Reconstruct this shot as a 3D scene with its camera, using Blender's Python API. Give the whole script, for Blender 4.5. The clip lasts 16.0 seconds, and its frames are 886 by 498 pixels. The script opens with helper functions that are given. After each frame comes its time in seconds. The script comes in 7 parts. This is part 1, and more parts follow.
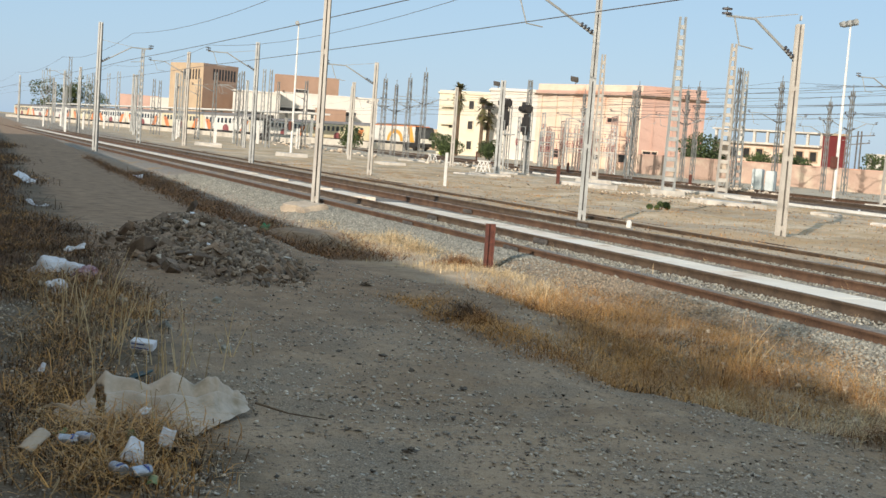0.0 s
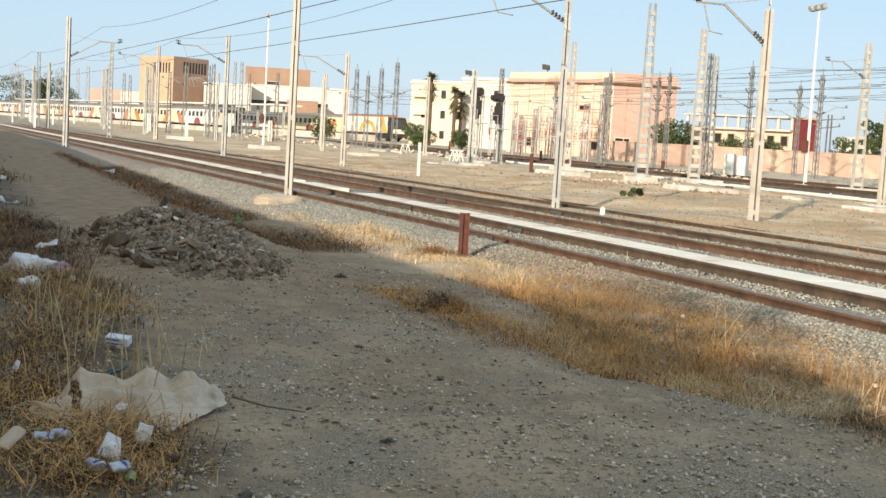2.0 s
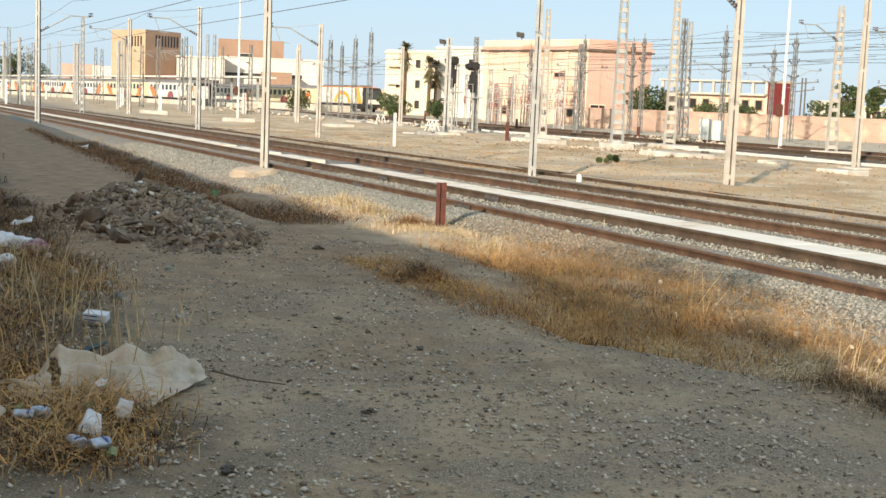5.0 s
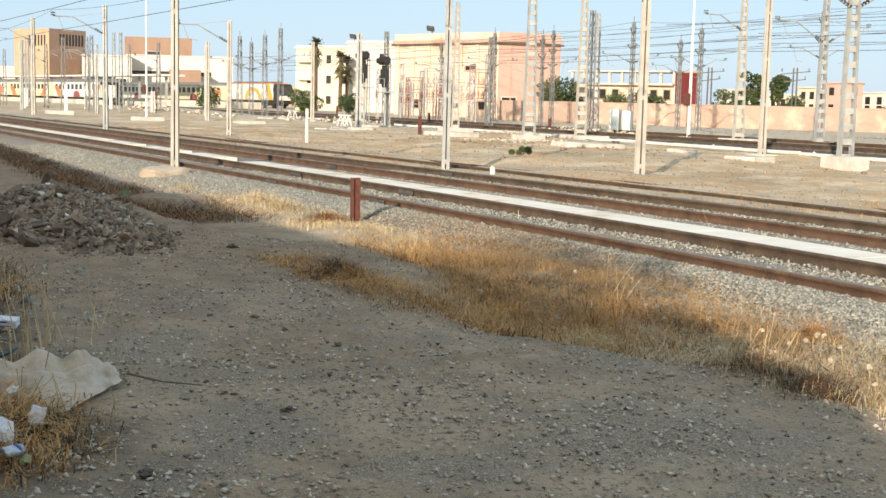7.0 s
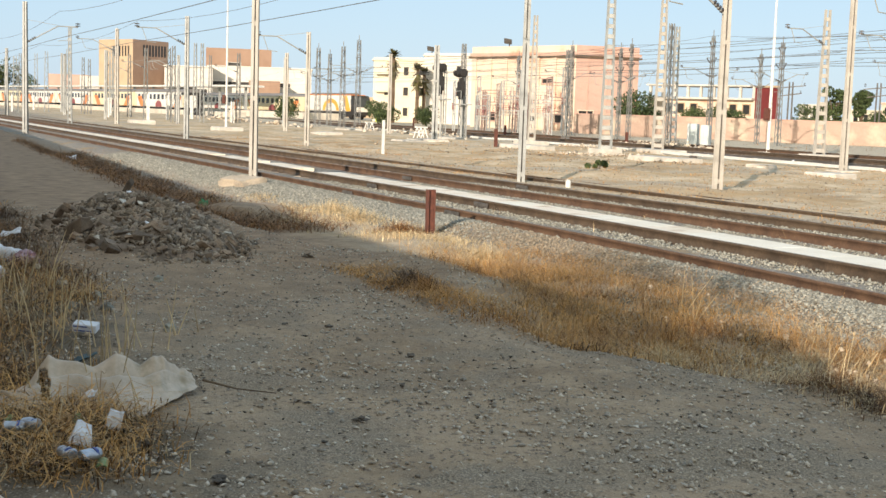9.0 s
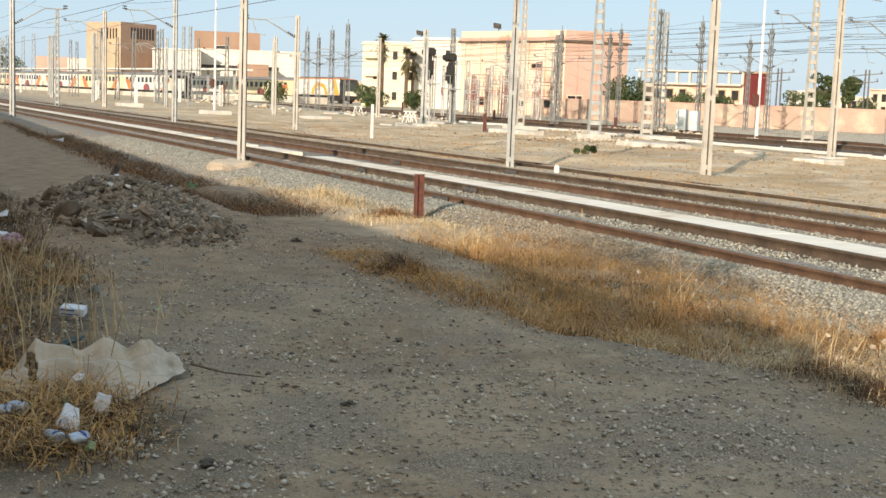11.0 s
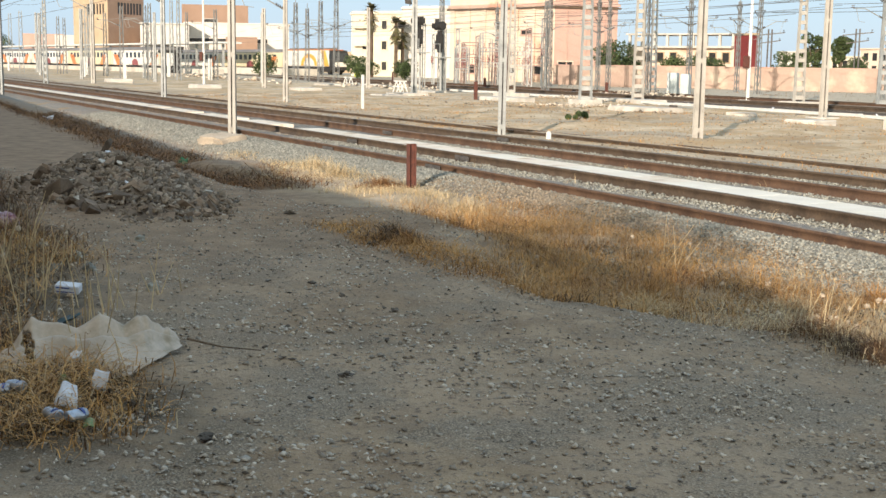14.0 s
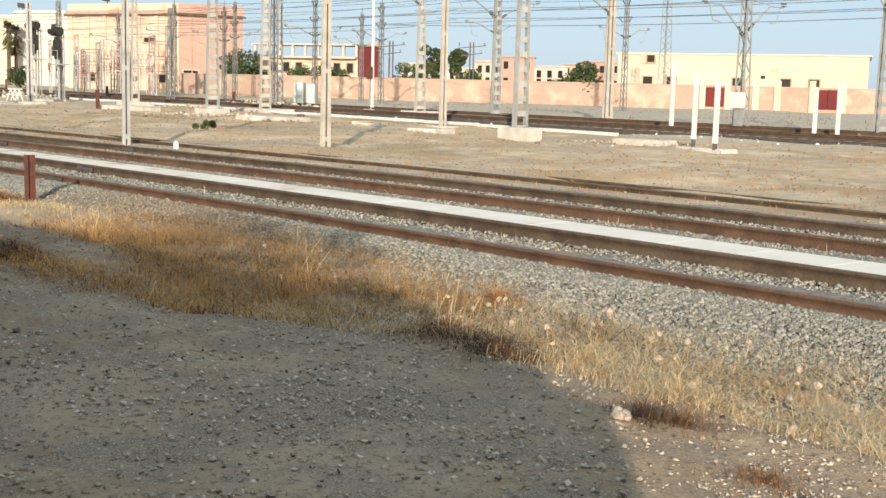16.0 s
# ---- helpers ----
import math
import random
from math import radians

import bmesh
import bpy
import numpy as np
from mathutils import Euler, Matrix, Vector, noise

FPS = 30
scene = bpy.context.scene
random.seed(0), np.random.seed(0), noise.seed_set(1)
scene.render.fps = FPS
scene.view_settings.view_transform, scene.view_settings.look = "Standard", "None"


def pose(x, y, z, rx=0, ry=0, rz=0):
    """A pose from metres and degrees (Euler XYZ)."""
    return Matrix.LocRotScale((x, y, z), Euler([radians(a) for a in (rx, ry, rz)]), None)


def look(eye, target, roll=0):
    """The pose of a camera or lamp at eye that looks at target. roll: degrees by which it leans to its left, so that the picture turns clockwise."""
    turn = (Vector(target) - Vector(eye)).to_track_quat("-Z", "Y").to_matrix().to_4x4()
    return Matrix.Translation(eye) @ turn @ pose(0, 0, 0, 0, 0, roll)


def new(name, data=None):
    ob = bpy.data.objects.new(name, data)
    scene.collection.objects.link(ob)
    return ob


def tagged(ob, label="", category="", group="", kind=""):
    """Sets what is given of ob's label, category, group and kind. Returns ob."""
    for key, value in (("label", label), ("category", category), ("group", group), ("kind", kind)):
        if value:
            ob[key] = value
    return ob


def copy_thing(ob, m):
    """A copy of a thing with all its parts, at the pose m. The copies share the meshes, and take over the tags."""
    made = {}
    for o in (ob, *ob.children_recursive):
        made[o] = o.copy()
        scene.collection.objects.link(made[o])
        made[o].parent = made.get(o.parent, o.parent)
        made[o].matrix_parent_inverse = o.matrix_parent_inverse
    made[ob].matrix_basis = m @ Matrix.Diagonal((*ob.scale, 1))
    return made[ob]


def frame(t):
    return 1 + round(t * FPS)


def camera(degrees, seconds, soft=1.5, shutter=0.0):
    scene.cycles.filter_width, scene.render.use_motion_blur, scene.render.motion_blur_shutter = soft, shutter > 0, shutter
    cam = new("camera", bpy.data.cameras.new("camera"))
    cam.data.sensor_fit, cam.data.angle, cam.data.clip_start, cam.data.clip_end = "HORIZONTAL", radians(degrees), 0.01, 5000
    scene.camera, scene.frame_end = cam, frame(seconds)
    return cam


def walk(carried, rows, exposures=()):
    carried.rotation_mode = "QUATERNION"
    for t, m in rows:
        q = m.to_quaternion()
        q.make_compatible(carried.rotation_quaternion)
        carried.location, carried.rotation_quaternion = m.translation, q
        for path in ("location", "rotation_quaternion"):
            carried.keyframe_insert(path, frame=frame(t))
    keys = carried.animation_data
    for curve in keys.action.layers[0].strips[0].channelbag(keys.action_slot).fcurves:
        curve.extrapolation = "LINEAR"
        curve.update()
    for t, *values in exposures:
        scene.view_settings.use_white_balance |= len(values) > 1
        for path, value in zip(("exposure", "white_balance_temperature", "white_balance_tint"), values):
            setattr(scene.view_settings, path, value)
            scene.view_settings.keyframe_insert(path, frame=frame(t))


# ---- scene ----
cam = camera(39.03, 16.0, soft=1.5)
walk(cam, [
    (0.0, pose(0.0, 0.0, 1.6, 85.169, -4.196, 69.699)),
    (0.5, pose(0.0, 0.0, 1.6, 83.630, -3.076, 70.082)),
    (1.0, pose(0.0, 0.0, 1.6, 84.702, -3.338, 69.740)),
    (1.5, pose(0.0, 0.0, 1.6, 85.017, -2.996, 68.610)),
    (2.0, pose(0.0, 0.0, 1.6, 84.785, -3.308, 68.453)),
    (2.5, pose(0.0, 0.0, 1.6, 84.950, -2.473, 68.640)),
    (3.0, pose(0.0, 0.0, 1.6, 84.378, -2.107, 68.268)),
    (5.5, pose(0.0, 0.0, 1.6, 82.821, -2.749, 66.578)),
    (6.0, pose(0.0, 0.0, 1.6, 82.799, -3.292, 64.015)),
    (6.5, pose(0.0, 0.0, 1.6, 83.182, -2.532, 62.586)),
    (7.0, pose(0.0, 0.0, 1.6, 83.328, -1.382, 63.318)),
    (7.5, pose(0.0, 0.0, 1.6, 83.789, -1.475, 62.952)),
    (8.0, pose(0.0, 0.0, 1.6, 82.729, -1.420, 60.377)),
    (8.5, pose(0.0, 0.0, 1.6, 82.820, -1.659, 61.284)),
    (9.0, pose(0.0, 0.0, 1.6, 83.793, -1.867, 66.797)),
    (11.5, pose(0.0, 0.0, 1.6, 82.970, -2.170, 66.293)),
    (12.0, pose(0.0, 0.0, 1.6, 82.593, -1.758, 67.197)),
    (12.5, pose(0.0, 0.0, 1.6, 81.664, -1.241, 67.705)),
    (13.0, pose(0.0, 0.0, 1.6, 82.693, -0.958, 64.846)),
    (13.5, pose(0.0, 0.0, 1.6, 81.703, -0.366, 65.473)),
    (14.0, pose(0.0, 0.0, 1.6, 81.707, -0.876, 65.850)),
    (14.5, pose(0.0, 0.0, 1.6, 83.555, -1.120, 63.679)),
    (15.0, pose(0.0, 0.0, 1.6, 83.039, -1.168, 61.017)),
    (15.5, pose(0.0, 0.0, 1.6, 82.801, -2.075, 55.043)),
    (16.0, pose(0.0, 0.0, 1.6, 82.459, -1.380, 49.021)),
], exposures=[(0.0, -0.2, 7050, 15), (0.5, -0.1, 7600, 16), (1.5, 0.06, 7500, 16), (3.0, 0.06, 7700, 16), (7.0, 0.12, 7450, 16), (9.0, 0.06, 7500, 16), (12.5, 0.04, 7700, 16), (13.5, 0.06, 7350, 16), (14.5, 0.1, 7250, 16), (15.0, 0.13, 7150, 15), (16.0, -0.02, 7450, 16)])

# ---- light ----
SUN_EL, SUN_DIR = 15.0, Vector((0.73, -0.68, 0.0))
world = bpy.data.worlds.new("sky_world")
scene.world = world
world.use_nodes = True
wn = world.node_tree.nodes
bg = wn["Background"]
sky = wn.new("ShaderNodeTexSky")
sky.sky_type, sky.sun_disc = "NISHITA", False
sky.sun_elevation = radians(SUN_EL)
sky.sun_rotation = math.atan2(SUN_DIR.x, SUN_DIR.y)
sky.air_density, sky.dust_density, sky.ozone_density = 1.0, 0.5, 1.0
# thin even haze over the clear sky
dim = wn.new("ShaderNodeVectorMath")
dim.operation = "SCALE"
dim.inputs["Scale"].default_value = 0.11
haze = wn.new("ShaderNodeMix")
haze.data_type = "RGBA"
haze.inputs["Factor"].default_value = 0.72
# the haze glows warm towards the sun and turns blue away from it
where = wn.new("ShaderNodeTexCoord")
toward = wn.new("ShaderNodeVectorMath")
toward.operation = "DOT_PRODUCT"
toward.inputs[1].default_value = (SUN_DIR.x * math.cos(radians(SUN_EL)), SUN_DIR.y * math.cos(radians(SUN_EL)), math.sin(radians(SUN_EL)))
glow = wn.new("ShaderNodeMapRange")
glow.inputs["From Min"].default_value, glow.inputs["From Max"].default_value = -0.35, 0.9
tone = wn.new("ShaderNodeMix")
tone.data_type = "RGBA"
tone.inputs["A"].default_value, tone.inputs["B"].default_value = (0.44, 0.765, 1.14, 1), (0.74, 0.85, 0.82, 1)
world.node_tree.links.new(where.outputs["Generated"], toward.inputs[0])
world.node_tree.links.new(toward.outputs["Value"], glow.inputs["Value"])
world.node_tree.links.new(glow.outputs[0], tone.inputs["Factor"])
world.node_tree.links.new(tone.outputs["Result"], haze.inputs["B"])
world.node_tree.links.new(sky.outputs[0], dim.inputs[0])
world.node_tree.links.new(dim.outputs[0], haze.inputs["A"])
world.node_tree.links.new(haze.outputs["Result"], bg.inputs[0])
bg.inputs[1].default_value = 1.0
sun_data = bpy.data.lights.new("sun", "SUN")
sun_data.energy, sun_data.angle, sun_data.color = 5.2, radians(0.6), (1.0, 0.935, 0.84)
sun = new("sun", sun_data)
to_sun = Vector((SUN_DIR.x * math.cos(radians(SUN_EL)), SUN_DIR.y * math.cos(radians(SUN_EL)), math.sin(radians(SUN_EL))))
sun.matrix_world = look(to_sun * 50, (0, 0, 0))


# ---- materials ----
def surface(name, base, second=None, rough=0.85, scale=6.0, fine=60.0, amount=0.5, bump=0.3, metal=0.0, spots=None, spot_scale=2.0,
            spot_at=0.62, per_piece=0.0, bump_size=0.02, detail=6.0):
    """Two scales of noise between two colours, optional stains of a third, relief from the fine noise, a change from piece to piece."""
    m = bpy.data.materials.new(name)
    m.use_nodes = True
    nt = m.node_tree
    n, l = nt.nodes, nt.links
    b = n["Principled BSDF"]
    b.inputs["Roughness"].default_value, b.inputs["Metallic"].default_value = rough, metal
    second = second or tuple(c * 0.6 for c in base)
    tc = n.new("ShaderNodeTexCoord")
    geo = n.new("ShaderNodeNewGeometry")
    def noise_at(s, d=detail):
        t = n.new("ShaderNodeTexNoise")
        t.inputs["Scale"].default_value, t.inputs["Detail"].default_value, t.inputs["Roughness"].default_value = s, d, 0.62
        l.new(geo.outputs["Position"], t.inputs["Vector"])
        return t
    big, small = noise_at(scale), noise_at(fine, 3.0)
    add = n.new("ShaderNodeMath")
    add.operation = "MULTIPLY_ADD"
    l.new(small.outputs["Fac"], add.inputs[0])
    add.inputs[1].default_value = 0.55
    l.new(big.outputs["Fac"], add.inputs[2])
    ramp = n.new("ShaderNodeMapRange")
    ramp.inputs["From Min"].default_value, ramp.inputs["From Max"].default_value = 0.78 - 0.28 * amount - 0.02, 0.78 + 0.28 * amount
    l.new(add.outputs[0], ramp.inputs["Value"])
    mix = n.new("ShaderNodeMix")
    mix.data_type = "RGBA"
    mix.inputs["A"].default_value, mix.inputs["B"].default_value = (*second, 1), (*base, 1)
    l.new(ramp.outputs[0], mix.inputs["Factor"])
    out = mix.outputs["Result"]
    if spots:
        st = noise_at(spot_scale, 5.0)
        sr = n.new("ShaderNodeMapRange")
        sr.inputs["From Min"].default_value, sr.inputs["From Max"].default_value = spot_at - 0.07, spot_at + 0.07
        l.new(st.outputs["Fac"], sr.inputs["Value"])
        sm = n.new("ShaderNodeMix")
        sm.data_type = "RGBA"
        sm.inputs["B"].default_value = (*spots, 1)
        l.new(sr.outputs[0], sm.inputs["Factor"])
        l.new(out, sm.inputs["A"])
        out = sm.outputs["Result"]
    if per_piece:
        info = n.new("ShaderNodeObjectInfo")
        summ = n.new("ShaderNodeMath")
        l.new(info.outputs["Random"], summ.inputs[0])
        l.new(geo.outputs["Random Per Island"], summ.inputs[1])
        fr = n.new("ShaderNodeMath")
        fr.operation = "FRACT"
        l.new(summ.outputs[0], fr.inputs[0])
        vr = n.new("ShaderNodeMapRange")
        vr.inputs["To Min"].default_value, vr.inputs["To Max"].default_value = 1 - per_piece, 1 + per_piece
        l.new(fr.outputs[0], vr.inputs["Value"])
        hs = n.new("ShaderNodeHueSaturation")
        l.new(vr.outputs[0], hs.inputs["Value"])
        l.new(out, hs.inputs["Color"])
        out = hs.outputs["Color"]
    l.new(out, b.inputs["Base Color"])
    if bump:
        bp = n.new("ShaderNodeBump")
        bp.inputs["Strength"].default_value, bp.inputs["Distance"].default_value = bump, bump_size
        l.new(add.outputs[0], bp.inputs["Height"])
        l.new(bp.outputs[0], b.inputs["Normal"])
    return m


M = {}
M["rail"] = surface("rusty_rail_steel", (0.17, 0.10, 0.062), (0.09, 0.053, 0.036), 0.8, 3, 40, metal=0.2, bump=0.2)
M["rail_dark"] = surface("oily_rail_steel", (0.15, 0.105, 0.07), (0.075, 0.054, 0.038), 0.75, 3, 40, metal=0.3, bump=0.2)
M["rail_top"] = surface("worn_rail_head", (0.30, 0.22, 0.155), (0.18, 0.13, 0.09), 0.6, 2, 30, metal=0.25, bump=0.1)
M["sleeper"] = surface("dusty_concrete_sleeper", (0.42, 0.36, 0.29), (0.26, 0.22, 0.18), 0.9, 4, 60, per_piece=0.2)
M["walkway"] = surface("pale_concrete", (0.92, 0.87, 0.76), (0.82, 0.76, 0.64), 0.85, 1.2, 40, per_piece=0.012, spots=(0.60, 0.49, 0.35), spot_scale=1.1, spot_at=0.68)
M["ballast_bed"] = surface("ballast_bed", (0.36, 0.33, 0.28), (0.16, 0.145, 0.13), 0.95, 9, 34, 0.7, 1.0, bump_size=0.05, spots=(0.34, 0.25, 0.15), spot_scale=0.6, spot_at=0.6)
M["walkway_dirty"] = surface("earth_stained_concrete", (0.90, 0.82, 0.70), (0.78, 0.68, 0.55), 0.88, 1.6, 40, per_piece=0.03, spots=(0.56, 0.42, 0.29), spot_scale=1.4, spot_at=0.6)
M["stone_dusty"] = surface("dusty_ballast_stone", (0.34, 0.28, 0.205), (0.215, 0.175, 0.125), 0.95, 20, 150, per_piece=0.4, bump=0.1)
M["stone"] = surface("ballast_stone", (0.35, 0.345, 0.295), (0.225, 0.222, 0.188), 0.9, 20, 150, per_piece=0.45, bump=0.1)
M["pebble"] = surface("pale_pebble", (0.60, 0.53, 0.44), (0.37, 0.32, 0.26), 0.9, 20, 150, per_piece=0.45, bump=0.1)
M["steel_cream"] = surface("cream_painted_steel", (0.47, 0.45, 0.40), (0.36, 0.34, 0.30), 0.55, 2, 25, bump=0.08, spots=(0.30, 0.22, 0.15), spot_scale=3.0, spot_at=0.72)
M["steel_grey"] = surface("galvanised_steel", (0.40, 0.42, 0.405), (0.27, 0.285, 0.28), 0.55, 2, 25, metal=0.1, bump=0.08)
M["steel_dark"] = surface("weathered_dark_steel", (0.16, 0.15, 0.14), (0.08, 0.075, 0.07), 0.6, 3, 30, metal=0.3, bump=0.1)
M["steel_white"] = surface("white_painted_steel", (0.80, 0.80, 0.76), (0.66, 0.65, 0.60), 0.5, 3, 25, bump=0.05)
M["concrete"] = surface("footing_concrete", (0.66, 0.63, 0.57), (0.48, 0.455, 0.40), 0.9, 2, 30, bump=0.4)
M["wire"] = surface("dull_copper_wire", (0.13, 0.12, 0.115), (0.08, 0.075, 0.07), 0.6, 2, 20, bump=0)
M["insulator"] = surface("brown_glass_insulator", (0.07, 0.06, 0.06), (0.03, 0.028, 0.028), 0.3, 5, 30, bump=0)
M["pink"] = surface("salmon_render", (0.60, 0.40, 0.33), (0.52, 0.335, 0.27), 0.9, 0.35, 6, 0.8, 0.1, spots=(0.52, 0.28, 0.20), spot_scale=0.25, spot_at=0.62)
M["peach"] = surface("peach_render", (0.76, 0.63, 0.51), (0.66, 0.52, 0.41), 0.9, 0.35, 6, 0.8, 0.1, spots=(0.58, 0.37, 0.26), spot_scale=0.25, spot_at=0.62)
M["cream"] = surface("cream_render", (0.76, 0.70, 0.55), (0.66, 0.60, 0.47), 0.9, 0.3, 6, 0.8, 0.1)
M["stained_cream"] = surface("stained_cream_render", (0.68, 0.61, 0.49), (0.58, 0.51, 0.40), 0.92, 0.25, 5, 0.9, 0.15, spots=(0.52, 0.40, 0.28), spot_scale=0.22, spot_at=0.66)
M["white"] = surface("white_render", (0.72, 0.69, 0.63), (0.62, 0.585, 0.52), 0.9, 0.3, 6, 0.8, 0.1)
M["tan"] = surface("tan_render", (0.52, 0.40, 0.27), (0.42, 0.31, 0.21), 0.9, 0.3, 6, 0.8, 0.1)
M["brick"] = surface("brown_brick_cladding", (0.38, 0.25, 0.18), (0.31, 0.20, 0.14), 0.9, 0.4, 8, 0.8, 0.1)
M["maroon"] = surface("maroon_render", (0.20, 0.03, 0.03), (0.14, 0.02, 0.022), 0.85, 0.4, 6)
M["dark"] = surface("dark_opening", (0.03, 0.028, 0.028), (0.018, 0.018, 0.018), 0.4, 2, 10, bump=0)
M["wallpink"] = surface("pink_plastered_wall", (0.50, 0.365, 0.295), (0.41, 0.29, 0.23), 0.92, 0.3, 5, 0.9, 0.3, spots=(0.55, 0.46, 0.36), spot_scale=0.45, spot_at=0.57)
M["rubble"] = surface("broken_masonry", (0.34, 0.25, 0.18), (0.175, 0.127, 0.092), 0.95, 5, 60, per_piece=0.5, bump=0.5)
M["sheet"] = surface("dirty_plastic_sheet", (0.62, 0.50, 0.38), (0.47, 0.375, 0.28), 0.5, 3, 30, bump=0.2, spots=(0.34, 0.27, 0.18), spot_scale=3.5, spot_at=0.62)
M["paper"] = surface("white_paper", (0.82, 0.83, 0.86), (0.70, 0.72, 0.76), 0.7, 12, 80, bump=0.1)
M["blue"] = surface("blue_print", (0.05, 0.10, 0.34), (0.03, 0.06, 0.2), 0.5, 20, 80, bump=0)
M["green"] = surface("green_plastic", (0.05, 0.36, 0.14), (0.03, 0.22, 0.09), 0.5, 8, 60, bump=0.1)
M["moss"] = surface("faded_green_scrap", (0.14, 0.26, 0.07), (0.30, 0.36, 0.22), 0.8, 20, 80, bump=0.2)
M["alu"] = surface("crushed_aluminium", (0.56, 0.59, 0.64), (0.36, 0.39, 0.44), 0.3, 14, 60, metal=0.7, bump=0.3)
M["maroon_cloth"] = surface("maroon_rag", (0.22, 0.05, 0.09), (0.55, 0.42, 0.44), 0.9, 14, 60, bump=0.3)
M["rust"] = surface("rusted_steel", (0.17, 0.06, 0.04), (0.09, 0.035, 0.028), 0.85, 9, 60, bump=0.4)
# sun and shade go into the tones: straw mostly for shaded grass, straw_pale for sunlit
M["straw"] = surface("dry_grass", (0.62, 0.33, 0.10), (0.33, 0.155, 0.045), 0.8, 0.9, 14, per_piece=0.5, bump=0)
M["straw_pale"] = surface("pale_dry_grass", (0.72, 0.57, 0.35), (0.52, 0.37, 0.195), 0.8, 1.3, 14, per_piece=0.35, bump=0)
M["straw_gold"] = surface("golden_straw", (0.66, 0.37, 0.12), (0.42, 0.215, 0.065), 0.7, 3, 30, per_piece=0.35, bump=0)
M["teal"] = surface("dark_teal_plastic", (0.04, 0.10, 0.12), (0.03, 0.07, 0.08), 0.5, 8, 60, bump=0.1)
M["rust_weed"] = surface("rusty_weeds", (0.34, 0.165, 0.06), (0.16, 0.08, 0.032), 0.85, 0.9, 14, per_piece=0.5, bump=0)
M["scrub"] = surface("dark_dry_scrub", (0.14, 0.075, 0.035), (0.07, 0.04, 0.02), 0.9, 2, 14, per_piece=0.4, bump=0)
M["leaf"] = surface("dusty_foliage", (0.075, 0.11, 0.035), (0.035, 0.055, 0.018), 0.7, 0.5, 8, per_piece=0.45, bump=0)
M["palm"] = surface("palm_foliage", (0.13, 0.12, 0.045), (0.07, 0.06, 0.025), 0.7, 0.5, 8, per_piece=0.4, bump=0)
M["bark"] = surface("bark", (0.17, 0.12, 0.08), (0.09, 0.06, 0.04), 0.95, 2, 12)
M["train_white"] = surface("white_coach_paint", (0.78, 0.77, 0.72), (0.68, 0.66, 0.60), 0.35, 0.3, 5, bump=0)
M["train_cream"] = surface("cream_coach_paint", (0.74, 0.66, 0.46), (0.66, 0.57, 0.38), 0.4, 0.3, 5, bump=0)
M["orange"] = surface("orange_coach_paint", (0.74, 0.25, 0.075), (0.60, 0.19, 0.06), 0.4, 0.5, 5, bump=0)
M["yellow"] = surface("amber_coach_paint", (0.76, 0.42, 0.08), (0.66, 0.34, 0.06), 0.4, 0.5, 5, bump=0)
M["crest"] = surface("dull_red_crest", (0.30, 0.09, 0.09), (0.24, 0.06, 0.06), 0.5, 1, 5, bump=0)
M["lattice_dark"] = surface("weathered_lattice_steel", (0.27, 0.28, 0.27), (0.17, 0.175, 0.17), 0.65, 2, 20, metal=0.1, bump=0.05)
M["roof_grey"] = surface("grey_coach_roof", (0.24, 0.23, 0.22), (0.16, 0.155, 0.15), 0.8, 0.5, 5, bump=0)
M["glass"] = surface("dark_window_glass", (0.05, 0.06, 0.065), (0.03, 0.035, 0.04), 0.12, 1, 5, bump=0)
M["black"] = surface("sooty_black_metal", (0.035, 0.033, 0.032), (0.02, 0.019, 0.018), 0.7, 2, 12, bump=0)
M["platform"] = surface("platform_concrete", (0.66, 0.62, 0.54), (0.50, 0.46, 0.39), 0.9, 0.6, 8)
M["coach_end_yellow"] = surface("yellow_green_box", (0.50, 0.62, 0.05), (0.4, 0.5, 0.04), 0.7, 2, 20)


